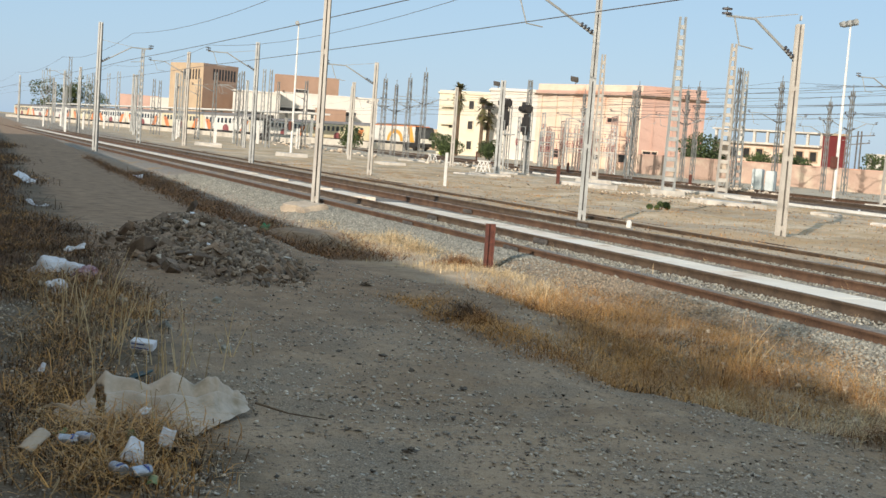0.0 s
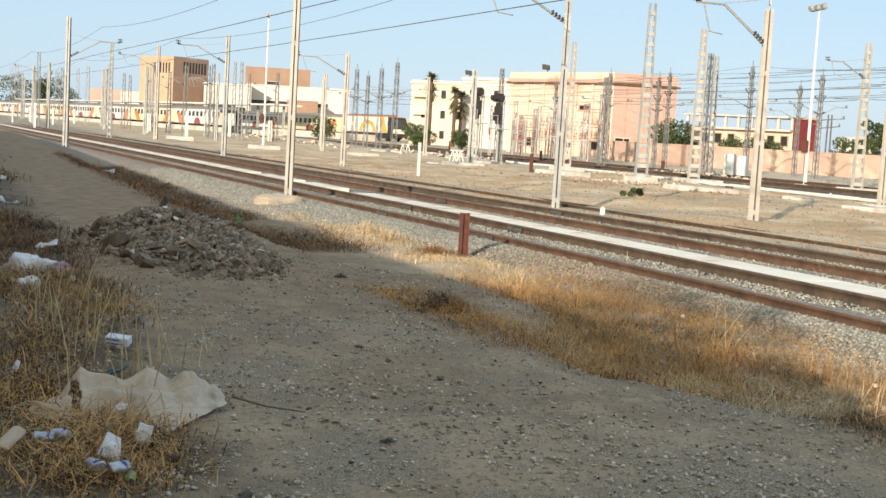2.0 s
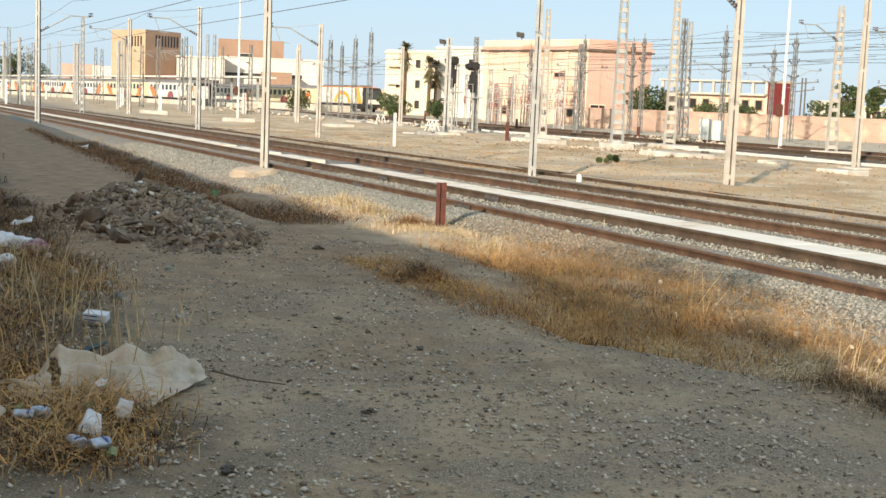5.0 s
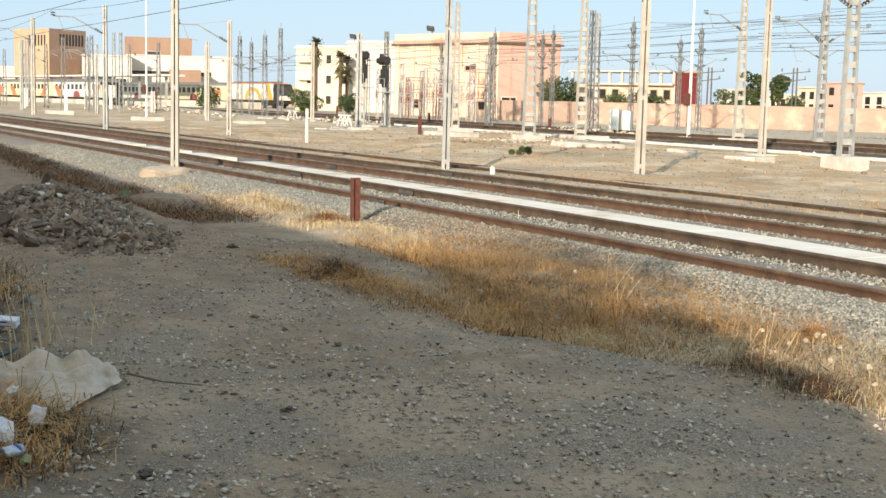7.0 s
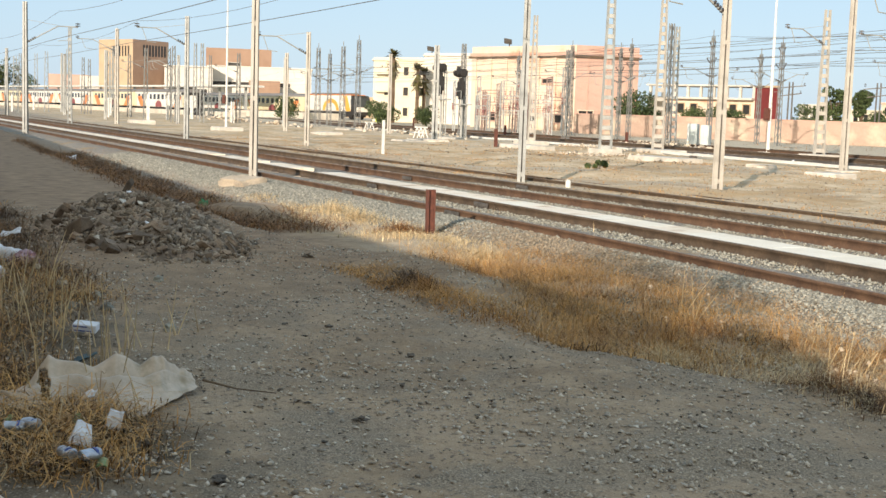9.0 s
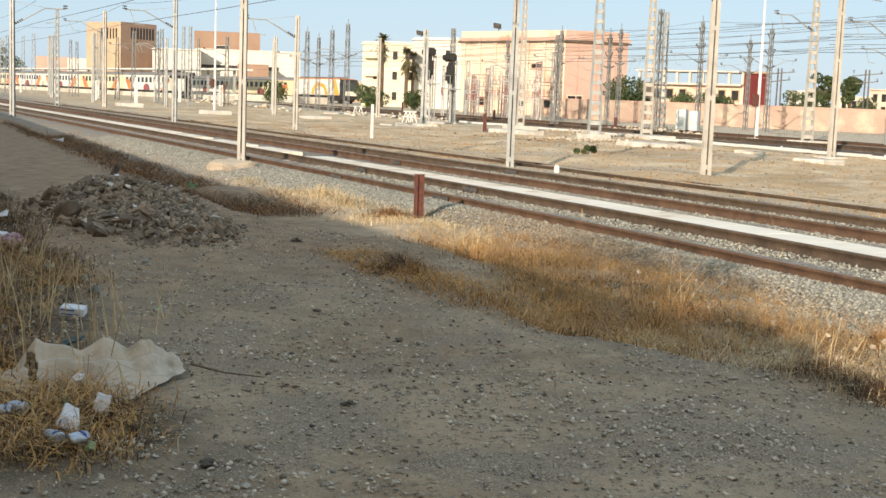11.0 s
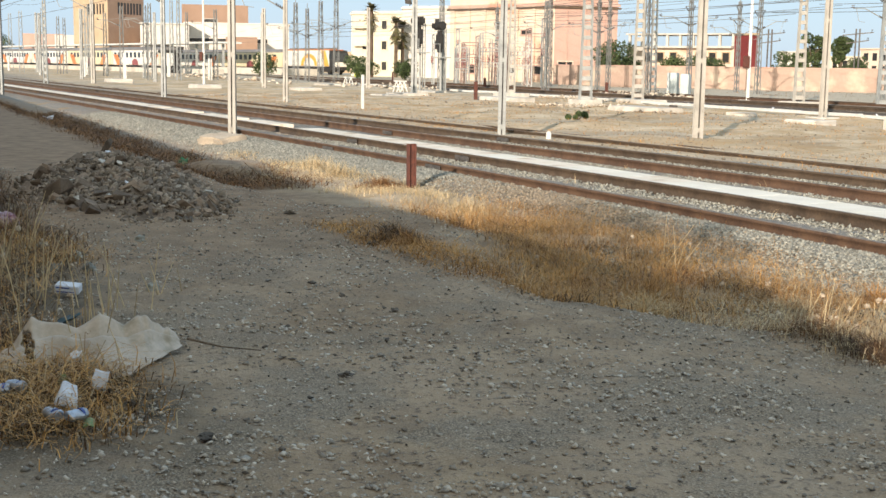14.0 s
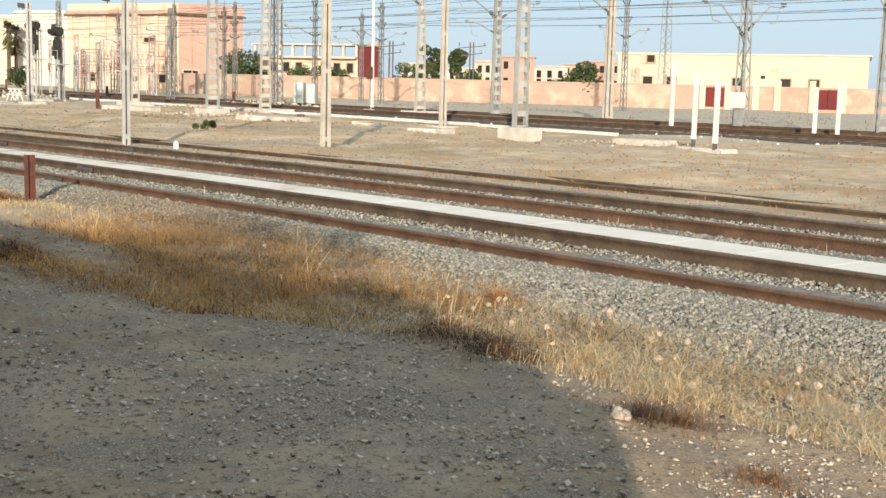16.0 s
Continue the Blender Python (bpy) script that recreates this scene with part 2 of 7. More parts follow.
def ground_material():
    """Dusty soil: grey trodden dirt on the near side of the line, tan weedy earth beyond it, a grey-brown far yard."""
    m = bpy.data.materials.new("dusty_soil")
    m.use_nodes = True
    n, l = m.node_tree.nodes, m.node_tree.links
    b = n["Principled BSDF"]
    b.inputs["Roughness"].default_value = 0.96
    geo = n.new("ShaderNodeNewGeometry")
    sep = n.new("ShaderNodeSeparateXYZ")
    l.new(geo.outputs["Position"], sep.inputs[0])
    def nz(s, d, r=0.6):
        t = n.new("ShaderNodeTexNoise")
        t.inputs["Scale"].default_value, t.inputs["Detail"].default_value, t.inputs["Roughness"].default_value = s, d, r
        l.new(geo.outputs["Position"], t.inputs["Vector"])
        return t.outputs["Fac"]
    def rng(v, a, c, lo=0.0, hi=1.0):
        t = n.new("ShaderNodeMapRange")
        t.inputs["From Min"].default_value, t.inputs["From Max"].default_value = a, c
        t.inputs["To Min"].default_value, t.inputs["To Max"].default_value = lo, hi
        l.new(v, t.inputs["Value"])
        return t.outputs[0]
    def mix(f, a, c):
        t = n.new("ShaderNodeMix")
        t.data_type = "RGBA"
        l.new(f, t.inputs["Factor"])
        for k, v in (("A", a), ("B", c)):
            if isinstance(v, tuple):
                t.inputs[k].default_value = (*v, 1)
            else:
                l.new(v, t.inputs[k])
        return t.outputs["Result"]
    def math_node(op, a, c):
        t = n.new("ShaderNodeMath")
        t.operation = op
        for k, v in ((0, a), (1, c)):
            if isinstance(v, float):
                t.inputs[k].default_value = v
            else:
                l.new(v, t.inputs[k])
        return t.outputs[0]
    big, mid, fine, grit = nz(0.55, 5), nz(3.2, 6), nz(26, 4), nz(95, 3)
    dirt = mix(rng(mid, 0.36, 0.64), (0.305, 0.207, 0.126), (0.47, 0.335, 0.21))
    dirt = mix(rng(big, 0.42, 0.62), dirt, (0.475, 0.345, 0.228))
    dirt = mix(rng(fine, 0.54, 0.66), dirt, (0.19, 0.135, 0.095))
    gravel = mix(rng(grit, 0.42, 0.6), (0.17, 0.133, 0.094), (0.445, 0.352, 0.25))
    dirt = mix(math_node("MULTIPLY", rng(nz(0.9, 6, 0.7), 0.46, 0.56), 0.85), dirt, gravel)
    dirt = mix(math_node("MULTIPLY", rng(grit, 0.56, 0.66), 0.45), dirt, (0.62, 0.49, 0.36))
    # browner, softer soil round the heap
    side = math_node("ADD", sep.outputs["X"], math_node("MULTIPLY", big, 9.0))
    loam = mix(rng(mid, 0.36, 0.64), (0.222, 0.14, 0.08), (0.40, 0.258, 0.153))
    loam = mix(math_node("MULTIPLY", rng(fine, 0.52, 0.68), 0.6), loam, (0.21, 0.135, 0.085))
    dirt = mix(math_node("MULTIPLY", rng(side, -2.0, -9.0), 0.95), dirt, loam)
    # dark soil along the weeds by the wall, the shade among them painted in
    dark_soil_shade = mix(rng(mid, 0.38, 0.62), (0.07, 0.055, 0.034), (0.16, 0.122, 0.076))
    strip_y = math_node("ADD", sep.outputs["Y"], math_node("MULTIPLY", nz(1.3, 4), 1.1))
    dark_soil_shade_at = math_node("MULTIPLY", rng(strip_y, 2.1, 1.7), rng(sep.outputs["X"], -4.4, -5.6))
    dirt = mix(math_node("MULTIPLY", dark_soil_shade_at, 0.8), dirt, dark_soil_shade)
    earth = mix(rng(mid, 0.35, 0.65), (0.54, 0.385, 0.22), (0.68, 0.53, 0.355))
    earth = mix(rng(nz(0.16, 6, 0.7), 0.47, 0.6), earth, (0.36, 0.25, 0.14))
    earth = mix(rng(nz(1.1, 6, 0.7), 0.52, 0.64), earth, (0.44, 0.36, 0.25))
    earth = mix(math_node("MULTIPLY", rng(nz(0.5, 6, 0.7), 0.5, 0.6), 0.7), earth, (0.76, 0.63, 0.45))
    earth = mix(rng(fine, 0.58, 0.72), earth, (0.33, 0.24, 0.14))
    earth = mix(math_node("MULTIPLY", rng(nz(0.32, 5, 0.65), 0.5, 0.6), 0.65), earth, (0.56, 0.375, 0.19))
    earth = mix(math_node("MULTIPLY", rng(nz(0.22, 5, 0.65), 0.52, 0.6), 0.6), earth, (0.40, 0.345, 0.265))
    # spilled ballast beside the line, further along
    shingle = mix(rng(grit, 0.4, 0.62), (0.15, 0.13, 0.105), (0.36, 0.31, 0.25))
    along_x = math_node("ADD", sep.outputs["X"], math_node("MULTIPLY", mid, 6.0))
    beside = math_node("MULTIPLY", rng(along_x, -18.0, -24.0), rng(sep.outputs["Y"], 15.0, 13.5))
    over = math_node("SUBTRACT", sep.outputs["Y"], math_node("MULTIPLY", sep.outputs["X"], 0.042))
    beside = math_node("MULTIPLY", beside, rng(over, 6.5, 7.2))
    earth = mix(math_node("MULTIPLY", rng(along_x, -16.0, -22.0), rng(over, 7.4, 6.6)), earth, (0.24, 0.145, 0.08))
    earth = mix(math_node("MULTIPLY", beside, 0.85), earth, shingle)
    band = math_node("ADD", sep.outputs["Y"], math_node("MULTIPLY", mid, 5.0))
    verge = math_node("MULTIPLY", rng(band, 22.5, 19.0), rng(nz(0.7, 6, 0.7), 0.40, 0.52))
    earth = mix(math_node("MULTIPLY", verge, 0.5), earth, mix(rng(grit, 0.4, 0.62), (0.24, 0.20, 0.155), (0.52, 0.45, 0.36)))
    edge = math_node("ADD", sep.outputs["Y"], math_node("MULTIPLY", mid, 1.4))
    col = mix(rng(edge, 5.6, 6.8), dirt, earth)
    far = mix(rng(mid, 0.3, 0.7), (0.44, 0.375, 0.275), (0.62, 0.535, 0.405))
    far = mix(rng(fine, 0.56, 0.7), far, (0.30, 0.24, 0.165))
    col = mix(rng(math_node("ADD", sep.outputs["Y"], math_node("MULTIPLY", big, 10.0)), 40.0, 44.0), col, far)
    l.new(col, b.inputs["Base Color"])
    h = math_node("ADD", math_node("MULTIPLY", fine, 0.6), math_node("MULTIPLY", grit, 0.4))
    h = math_node("MULTIPLY", h, rng(sep.outputs["X"], -20.0, -9.0, 0.12, 1.0))
    bp = n.new("ShaderNodeBump")
    bp.inputs["Strength"].default_value, bp.inputs["Distance"].default_value = 0.9, 0.03
    l.new(h, bp.inputs["Height"])
    l.new(bp.outputs[0], b.inputs["Normal"])
    return m


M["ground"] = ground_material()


# ---- mesh helpers ----
def part(name, bm, material, parent=None, label=""):
    me = bpy.data.meshes.new(name)
    bm.to_mesh(me)
    bm.free()
    me.materials.append(M[material])
    ob = new(name, me)
    if parent:
        ob.parent = parent
    if label:
        ob["label"] = label
    return ob


def piece(name, me, parent, m=None):
    ob = new(name, me)
    ob.parent = parent
    if m is not None:
        ob.matrix_basis = m
    return ob


def thing(name, at, label, category, group="", kind="", turn=0.0):
    ob = new(name)
    ob.empty_display_size = 0.2
    ob.matrix_basis = pose(*at, 0, 0, turn)
    return tagged(ob, label, category, group, kind)


def box(bm, x0, y0, z0, x1, y1, z1, m=None):
    vs = [bm.verts.new((x, y, z)) for z in (z0, z1) for x, y in ((x0, y0), (x1, y0), (x1, y1), (x0, y1))]
    for f in ((3, 2, 1, 0), (4, 5, 6, 7), (0, 1, 5, 4), (1, 2, 6, 5), (2, 3, 7, 6), (3, 0, 4, 7)):
        bm.faces.new([vs[i] for i in f])
    if m is not None:
        for v in vs:
            v.co = m @ v.co
    return vs


def prism(bm, pts, z0, z1):
    lo = [bm.verts.new((x, y, z0)) for x, y in pts]
    hi = [bm.verts.new((x, y, z1)) for x, y in pts]
    n = len(pts)
    for i in range(n):
        j = (i + 1) % n
        bm.faces.new((lo[i], lo[j], hi[j], hi[i]))
    bm.faces.new(hi)
    bm.faces.new(lo[::-1])


def soft_box(bm, x0, y0, z0, x1, y1, z1, r=0.02, m=None):
    t = bmesh.new()
    box(t, x0, y0, z0, x1, y1, z1)
    bmesh.ops.bevel(t, geom=t.edges[:], offset=r, segments=2, affect="EDGES")
    add_mesh(bm, t, m)


def add_mesh(bm, other, m=None):
    keep = {v: bm.verts.new(m @ v.co if m is not None else v.co) for v in other.verts}
    for f in other.faces:
        bm.faces.new([keep[v] for v in f.verts])
    other.free()


def beam(bm, a, b, w, d=None, sides=4):
    """A straight bar from a to b."""
    a, b = Vector(a), Vector(b)
    d = d or w
    ax = (b - a).normalized()
    up = Vector((0, 0, 1)) if abs(ax.z) < 0.95 else Vector((0, 1, 0))
    s = ax.cross(up).normalized()
    t = s.cross(ax)
    rings = []
    for c in (a, b):
        ring = []
        for i in range(sides):
            an = 2 * math.pi * (i + 0.5) / sides
            k = 0.7071 if sides == 4 else 0.5
            ring.append(bm.verts.new(c + s * (math.cos(an) * w * k) + t * (math.sin(an) * d * k)))
        rings.append(ring)
    for i in range(sides):
        j = (i + 1) % sides
        bm.faces.new((rings[0][i], rings[0][j], rings[1][j], rings[1][i]))
    bm.faces.new(rings[0][::-1])
    bm.faces.new(rings[1])


def tube(bm, pts, r, sides=8, r_end=None):
    pts = [Vector(p) for p in pts]
    rings = []
    for k, p in enumerate(pts):
        ax = (pts[min(k + 1, len(pts) - 1)] - pts[max(k - 1, 0)]).normalized()
        up = Vector((0, 0, 1)) if abs(ax.z) < 0.9 else Vector((0, 1, 0))
        s = ax.cross(up).normalized()
        t = s.cross(ax)
        rr = r if r_end is None else r + (r_end - r) * k / (len(pts) - 1)
        rings.append([bm.verts.new(p + s * math.cos(2 * math.pi * i / sides) * rr + t * math.sin(2 * math.pi * i / sides) * rr) for i in range(sides)])
    for a, b in zip(rings, rings[1:]):
        for i in range(sides):
            j = (i + 1) % sides
            bm.faces.new((a[i], a[j], b[j], b[i]))
    bm.faces.new(rings[0][::-1])
    bm.faces.new(rings[-1])


def raw(name, verts, faces, material, parent=None):
    """One mesh from arrays: faces all with the same number of corners."""
    verts, faces = np.asarray(verts, dtype=np.float32), np.asarray(faces, dtype=np.int32)
    me = bpy.data.meshes.new(name)
    k = faces.shape[1]
    me.vertices.add(len(verts))
    me.vertices.foreach_set("co", verts.ravel())
    me.loops.add(faces.size)
    me.loops.foreach_set("vertex_index", faces.ravel())
    me.polygons.add(len(faces))
    me.polygons.foreach_set("loop_start", np.arange(0, faces.size, k, dtype=np.int32))
    me.update(calc_edges=True)
    me.materials.append(M[material])
    ob = new(name, me)
    if parent:
        ob.parent = parent
    return ob

# ---- ground ----
def bend(x):
    """How far the line swings towards the near side, far down the track."""
    u = np.maximum(0.0, -12.0 - np.asarray(x, dtype=float))
    return -0.042 * (u - 4.0 * (1 - np.exp(-u / 4.0)))


def smooth(a, b, v):
    t = np.clip((np.asarray(v, dtype=float) - a) / (b - a), 0, 1)
    return t * t * (3 - 2 * t)


def bank_edge(x):
    """Where the trodden dirt breaks off into the ditch."""
    x = np.asarray(x, dtype=float)
    e = np.interp(x, [-60, -40, -17.5, -15, -13.8, -12.8, -11, -10.2, -9.6, -9.0, -8.2, -7.6, -6.9, -6.0, -4.6, 2],
                  [3.9, 4.15, 4.2, 4.5, 4.95, 5.55, 5.4, 5.4, 5.1, 4.5, 4.15, 4.35, 4.75, 5.35, 5.2, 4.9])
    return e + 0.07 * np.sin(x * 2.7) + 0.05 * np.sin(x * 6.1 + 1.0)


def ground_z(x, y):
    x, y = np.asarray(x, dtype=float), np.asarray(y, dtype=float)
    w = y - bend(x)
    e = bank_edge(x)
    dirt = 0.02 + 0.28 * smooth(-38, -66, x) + 0.025 * np.sin(x * 0.9 + y * 0.7) * np.sin(y * 1.1 - x * 0.4) * (0.35 + 0.65 * smooth(-30, -14, x)) + 0.012 * np.sin(x * 3.1 + 1.3) * np.sin(y * 2.7 + x) * smooth(-20, -11, x)
    dirt = dirt - 0.06 * smooth(3.6, 5.0, y)
    depth = 0.17 + 0.2 * smooth(-18, -26, x) + 0.04 * np.sin(x * 1.3)
    z = dirt + (-depth - dirt) * smooth(e - 0.1, e + 0.45, y)
    z = z + (-0.2 - z) * smooth(6.5, 7.6, w)
    z = z + (-0.2 - z) * smooth(13.5, 15.5, w)
    rough = 0.08 * np.sin(x * 0.5 + y * 0.33) * np.sin(y * 0.6 - x * 0.21) + 0.05 * np.sin(x * 1.4 + 0.3 * y) * np.sin(1.3 * y)
    z = z + (-0.2 + rough - z) * smooth(16.0, 19.0, w)
    d = np.hypot(x, y)
    z = z + (0.05 - z) * smooth(110, 190, d)
    return z


def gz(x, y):
    return float(ground_z(x, y))


def axis(breaks):
    out = []
    for a, b, step in breaks:
        out += list(np.arange(a, b, step))
    return np.array(out + [breaks[-1][1]])


gx = axis([(-3000, -400, 200), (-400, -120, 10), (-120, -40, 1.2), (-40, -22, 0.3), (-22, 4, 0.11), (4, 20, 0.8), (20, 200, 12), (200, 3000, 200)])
gy = axis([(-3000, -200, 200), (-200, -10, 10), (-10, -1, 0.5), (-1, 8.6, 0.11), (8.6, 22, 0.5), (22, 60, 1.2), (60, 200, 8), (200, 3000, 200)])
XX, YY = np.meshgrid(gx, gy)
ZZ = ground_z(XX, YY)
rs = np.random.RandomState(4)
near = smooth(13, 7, np.hypot(XX, YY))
ZZ = ZZ + rs.normal(0, 0.007, XX.shape) * near
nx, ny = len(gx), len(gy)
ii = (np.arange(ny - 1)[:, None] * nx + np.arange(nx - 1)[None, :]).ravel()
ground = raw("ground", np.stack([XX, YY, ZZ], -1).reshape(-1, 3), np.stack([ii, ii + 1, ii + nx + 1, ii + nx], 1), "ground")
tagged(ground, "dusty trodden dirt and weedy railway earth", "ground", kind="structure")

# ---- tracks ----
RAIL = [(-0.07, 0), (0.07, 0), (0.07, 0.012), (0.011, 0.03), (0.009, 0.115), (0.036, 0.125), (0.036, 0.155), (0.028, 0.16),
        (-0.028, 0.16), (-0.036, 0.155), (-0.036, 0.125), (-0.009, 0.115), (-0.011, 0.03), (-0.07, 0.012)]


def rail_mesh(name, y0, xs, top, material, parent, curve=bend):
    ys = y0 + curve(xs)
    v, fc = [], []
    k = len(RAIL)
    for x, y in zip(xs, ys):
        v += [(x, y + a, top - 0.16 + b) for a, b in RAIL]
    for i in range(len(xs) - 1):
        for j in range(k):
            p, q = i * k + j, i * k + (j + 1) % k
            fc.append((p, q, q + k, p + k))
    ob = raw(name, v, fc, material, parent)
    ob.data.materials.append(M["rail_top"])
    for f in ob.data.polygons:
        if f.normal.z > 0.9 and f.center.z > top - 0.01:
            f.material_index = 1
    return ob


def sleeper_data():
    bm = bmesh.new()
    for s in (-1, 1):
        box(bm, -0.12, s * 0.75 - 0.42, -0.1, 0.12, s * 0.75 + 0.42, 0.0)
    box(bm, -0.09, -0.36, -0.09, 0.09, 0.36, -0.03)
    for v in bm.verts:
        if v.co.z > -0.05:
            v.co.x *= 0.82
    me = bpy.data.meshes.new("sleeper")
    bm.to_mesh(me)
    bm.free()
    me.materials.append(M["sleeper"])
    return me


SLEEPER = sleeper_data()
line_x = np.concatenate([np.arange(-420, -60, 12.0), np.arange(-60, 60, 1.5), np.arange(60, 301, 40.0)])


def track(y0, top, mats, label, fasten=True, sink=0.15, x0=-60, x1=6, curve=bend):
    t = thing("railway_track", (0, 0, 0), label, "railway track", "parallel tracks", "structure")
    for dy, mat in zip((0, 1.5), mats):
        rail_mesh("rail", y0 + dy, line_x, top, mat, t, curve)
    if fasten:
        x = x0
        while x < x1:
            piece("sleeper", SLEEPER, t, pose(x, y0 + 0.75 + float(curve(x)), top - sink - random.uniform(0, 0.008), 0, 0, random.uniform(-1, 1)))
            x += 0.62
    return t


track_a = track(8.7, 0.0, ("rail", "rail_dark"), "rusty rails on concrete sleepers half sunk in ballast")
track_b = track(12.45, 0.0, ("rail", "rail_dark"), "rusty brown rails beside the pale walkway strip", x0=-45, sink=0.155)


def fish_plate(x, y):
    bm = bmesh.new()
    soft_box(bm, x - 0.3, y - 0.06, -0.13, x + 0.3, y - 0.03, -0.04, 0.008)
    soft_box(bm, x - 0.3, y + 0.03, -0.13, x + 0.3, y + 0.06, -0.04, 0.008)
    for k in (-0.2, -0.07, 0.07, 0.2):
        beam(bm, (x + k, y - 0.085, -0.085), (x + k, y + 0.085, -0.085), 0.03, sides=6)
    return bm


for x, y, t in ((-24.2, 8.7, track_a), (-19.3, 8.7, track_a), (-26.6, 10.2, track_a), (-21.2, 10.2, track_a), (-29.8, 12.45, track_b), (-26.5, 13.95, track_b)):
    part("joint_plate", fish_plate(x, y + float(bend(x))), "steel_dark", t)


def bed(name, y_in, prof, xs, material, label, curve=bend):
    """A long strip with a cross profile of (offset, height)."""
    v, fc = [], []
    k = len(prof)
    for x in xs:
        s = float(curve(x))
        v += [(x, y_in + a + s, h + 0.012 * math.sin(x * 2.3 + a * 5)) for a, h in prof]
    for i in range(len(xs) - 1):
        for j in range(k - 1):
            p = i * k + j
            fc.append((p, p + k, p + k + 1, p + 1))
    ob = raw(name, v, fc, material)
    return tagged(ob, label, "ballast", kind="structure")


bed_x = np.concatenate([np.arange(-420, -60, 10.0), np.arange(-60, 30, 0.7), np.arange(30, 301, 30.0)])
bed("ballast_near", 0, [(7.0, -0.42), (7.55, -0.2), (8.0, -0.13), (8.35, -0.115), (8.6, -0.125), (8.8, -0.135), (9.4, -0.12), (10.1, -0.165), (10.3, -0.165), (10.45, -0.14), (11.3, -0.13),
    (12.25, -0.14), (12.36, -0.165), (12.56, -0.165), (13.2, -0.13), (13.85, -0.165), (14.05, -0.165), (14.6, -0.13), (15.6, -0.17), (16.4, -0.4)], bed_x, "ballast_bed", "grey broken-stone ballast under the running lines")

# pale walkway strip between the two lines
walkway = thing("concrete_walkway", (0, 0, 0), "bright pale concrete slab strip between the two tracks", "walkway", kind="structure")
slab_bm = bmesh.new()
soft_box(slab_bm, -0.4992, -0.42, -0.12, 0.4992, 0.42, 0.0, 0.006)
slab_me = bpy.data.meshes.new("slab")
slab_bm.to_mesh(slab_me)
slab_bm.free()
slab_me.materials.append(M["walkway"])
slab_old = slab_me.copy()
slab_old.materials.clear()
slab_old.materials.append(M["walkway_dirty"])
x = -46.0
while x < 8:
    if not (-33.2 < x < -31.4 or -37.5 < x < -36.6 or -42.6 < x < -41.9):
        piece("slab", slab_old if x < -20 - 5 * math.sin(x * 1.7) else slab_me, walkway, pose(x, 10.83 + float(bend(x)), -0.045 + random.uniform(-0.0008, 0.0008), 0, 0, 2.4 * min(1.0, max(0.0, (-12 - x) / 10))))
    x += 1.0
bmw = bmesh.new()
for i in range(90):
    x0 = -47.0 - i * 3.0
    m = pose(x0 - 1.5, 10.83 + float(bend(x0)), -0.045, 0, 0, 2.4)
    box(bmw, -1.49, -0.42, -0.12, 1.49, 0.42, 0.0, m)
tagged(part("far_slab", bmw, "walkway_dirty", walkway), kind="stuff")

# old siding, sunk in the earth
siding = thing("railway_track", (0, 0, 0), "old siding rail nearly buried in dry earth", "railway track", "parallel tracks", "structure")
rail_mesh("rail", 16.75, line_x, -0.11, "rail_dark", siding)
rail_mesh("rail", 18.25, line_x, -0.2, "rail_dark", siding)


def yard_bend(x):
    x = np.asarray(x, dtype=float)
    return 1.2 * smooth(-35, -75, x) + 0.05 * np.maximum(0, -75 - x)


def far_bend(x):
    return 0.157 * (np.asarray(x, dtype=float) + 190)


yard_x = np.arange(-420, 121, 10.0)
YARD_BED = [(-1.2, -0.6), (-0.5, -0.06), (2.1, -0.06), (2.9, -0.6)]
M["yard_bed"] = surface("oil_stained_ballast", (0.13, 0.105, 0.085), (0.06, 0.05, 0.042), 0.95, 5, 25, 0.7, 0.8, bump_size=0.05)
bed("ballast_yard", 39.3, YARD_BED, yard_x, "yard_bed", "dark oil-stained yard ballast", yard_bend)
track(39.4, 0.1, ("rail_dark", "rail_dark"), "dark yard track with low rails", x0=-75, x1=-15, curve=yard_bend)
bed("ballast_yard_far", 45.5, YARD_BED, yard_x, "ballast_bed", "grey yard ballast", yard_bend)
track(45.6, 0.08, ("rail", "rail_dark"), "rusty yard track", x0=-70, x1=-22, curve=yard_bend)

# white cable duct along the yard
duct = thing("cable_duct", (0, 0, 0), "low white cable duct on short dark brackets", "cable duct", kind="structure")
DUCT = [(-110, 40.0), (-84, 38.3), (-68, 37.8), (-53, 36.6), (-42, 35.4), (-34, 34.6), (-30, 34.5)]
for (xa, ya), (xb, yb) in zip(DUCT, DUCT[1:]):
    n = max(1, int((xb - xa) / 4))
    for i in range(n):
        p, q = Vector((xa, ya, 0)).lerp(Vector((xb, yb, 0)), i / n), Vector((xa, ya, 0)).lerp(Vector((xb, yb, 0)), (i + 0.985) / n)
        if math.sin(p.x * 1.3) > -0.75:
            bm = bmesh.new()
            beam(bm, (p.x, p.y, -0.06), (q.x, q.y, -0.06 + 0.03 * math.sin(p.x)), 0.15, 0.12)
            part("duct_length", bm, "steel_white", duct)
        if i % 2 == 0:
            bm = bmesh.new()
            soft_box(bm, p.x - 0.18, p.y - 0.25, -0.4, p.x + 0.18, p.y + 0.05, -0.12, 0.03)
            part("bracket", bm, "steel_dark", duct)


# ---- masts and wires ----
def footing(parent, w, d, z0, z1):
    bm = bmesh.new()
    soft_box(bm, -w / 2, -d / 2, z0, w / 2, d / 2, z1, 0.04)
    return part("footing", bm, "concrete", parent, "weathered concrete footing")


FACE = pose(0, 0, 0, 0, 0, 66)


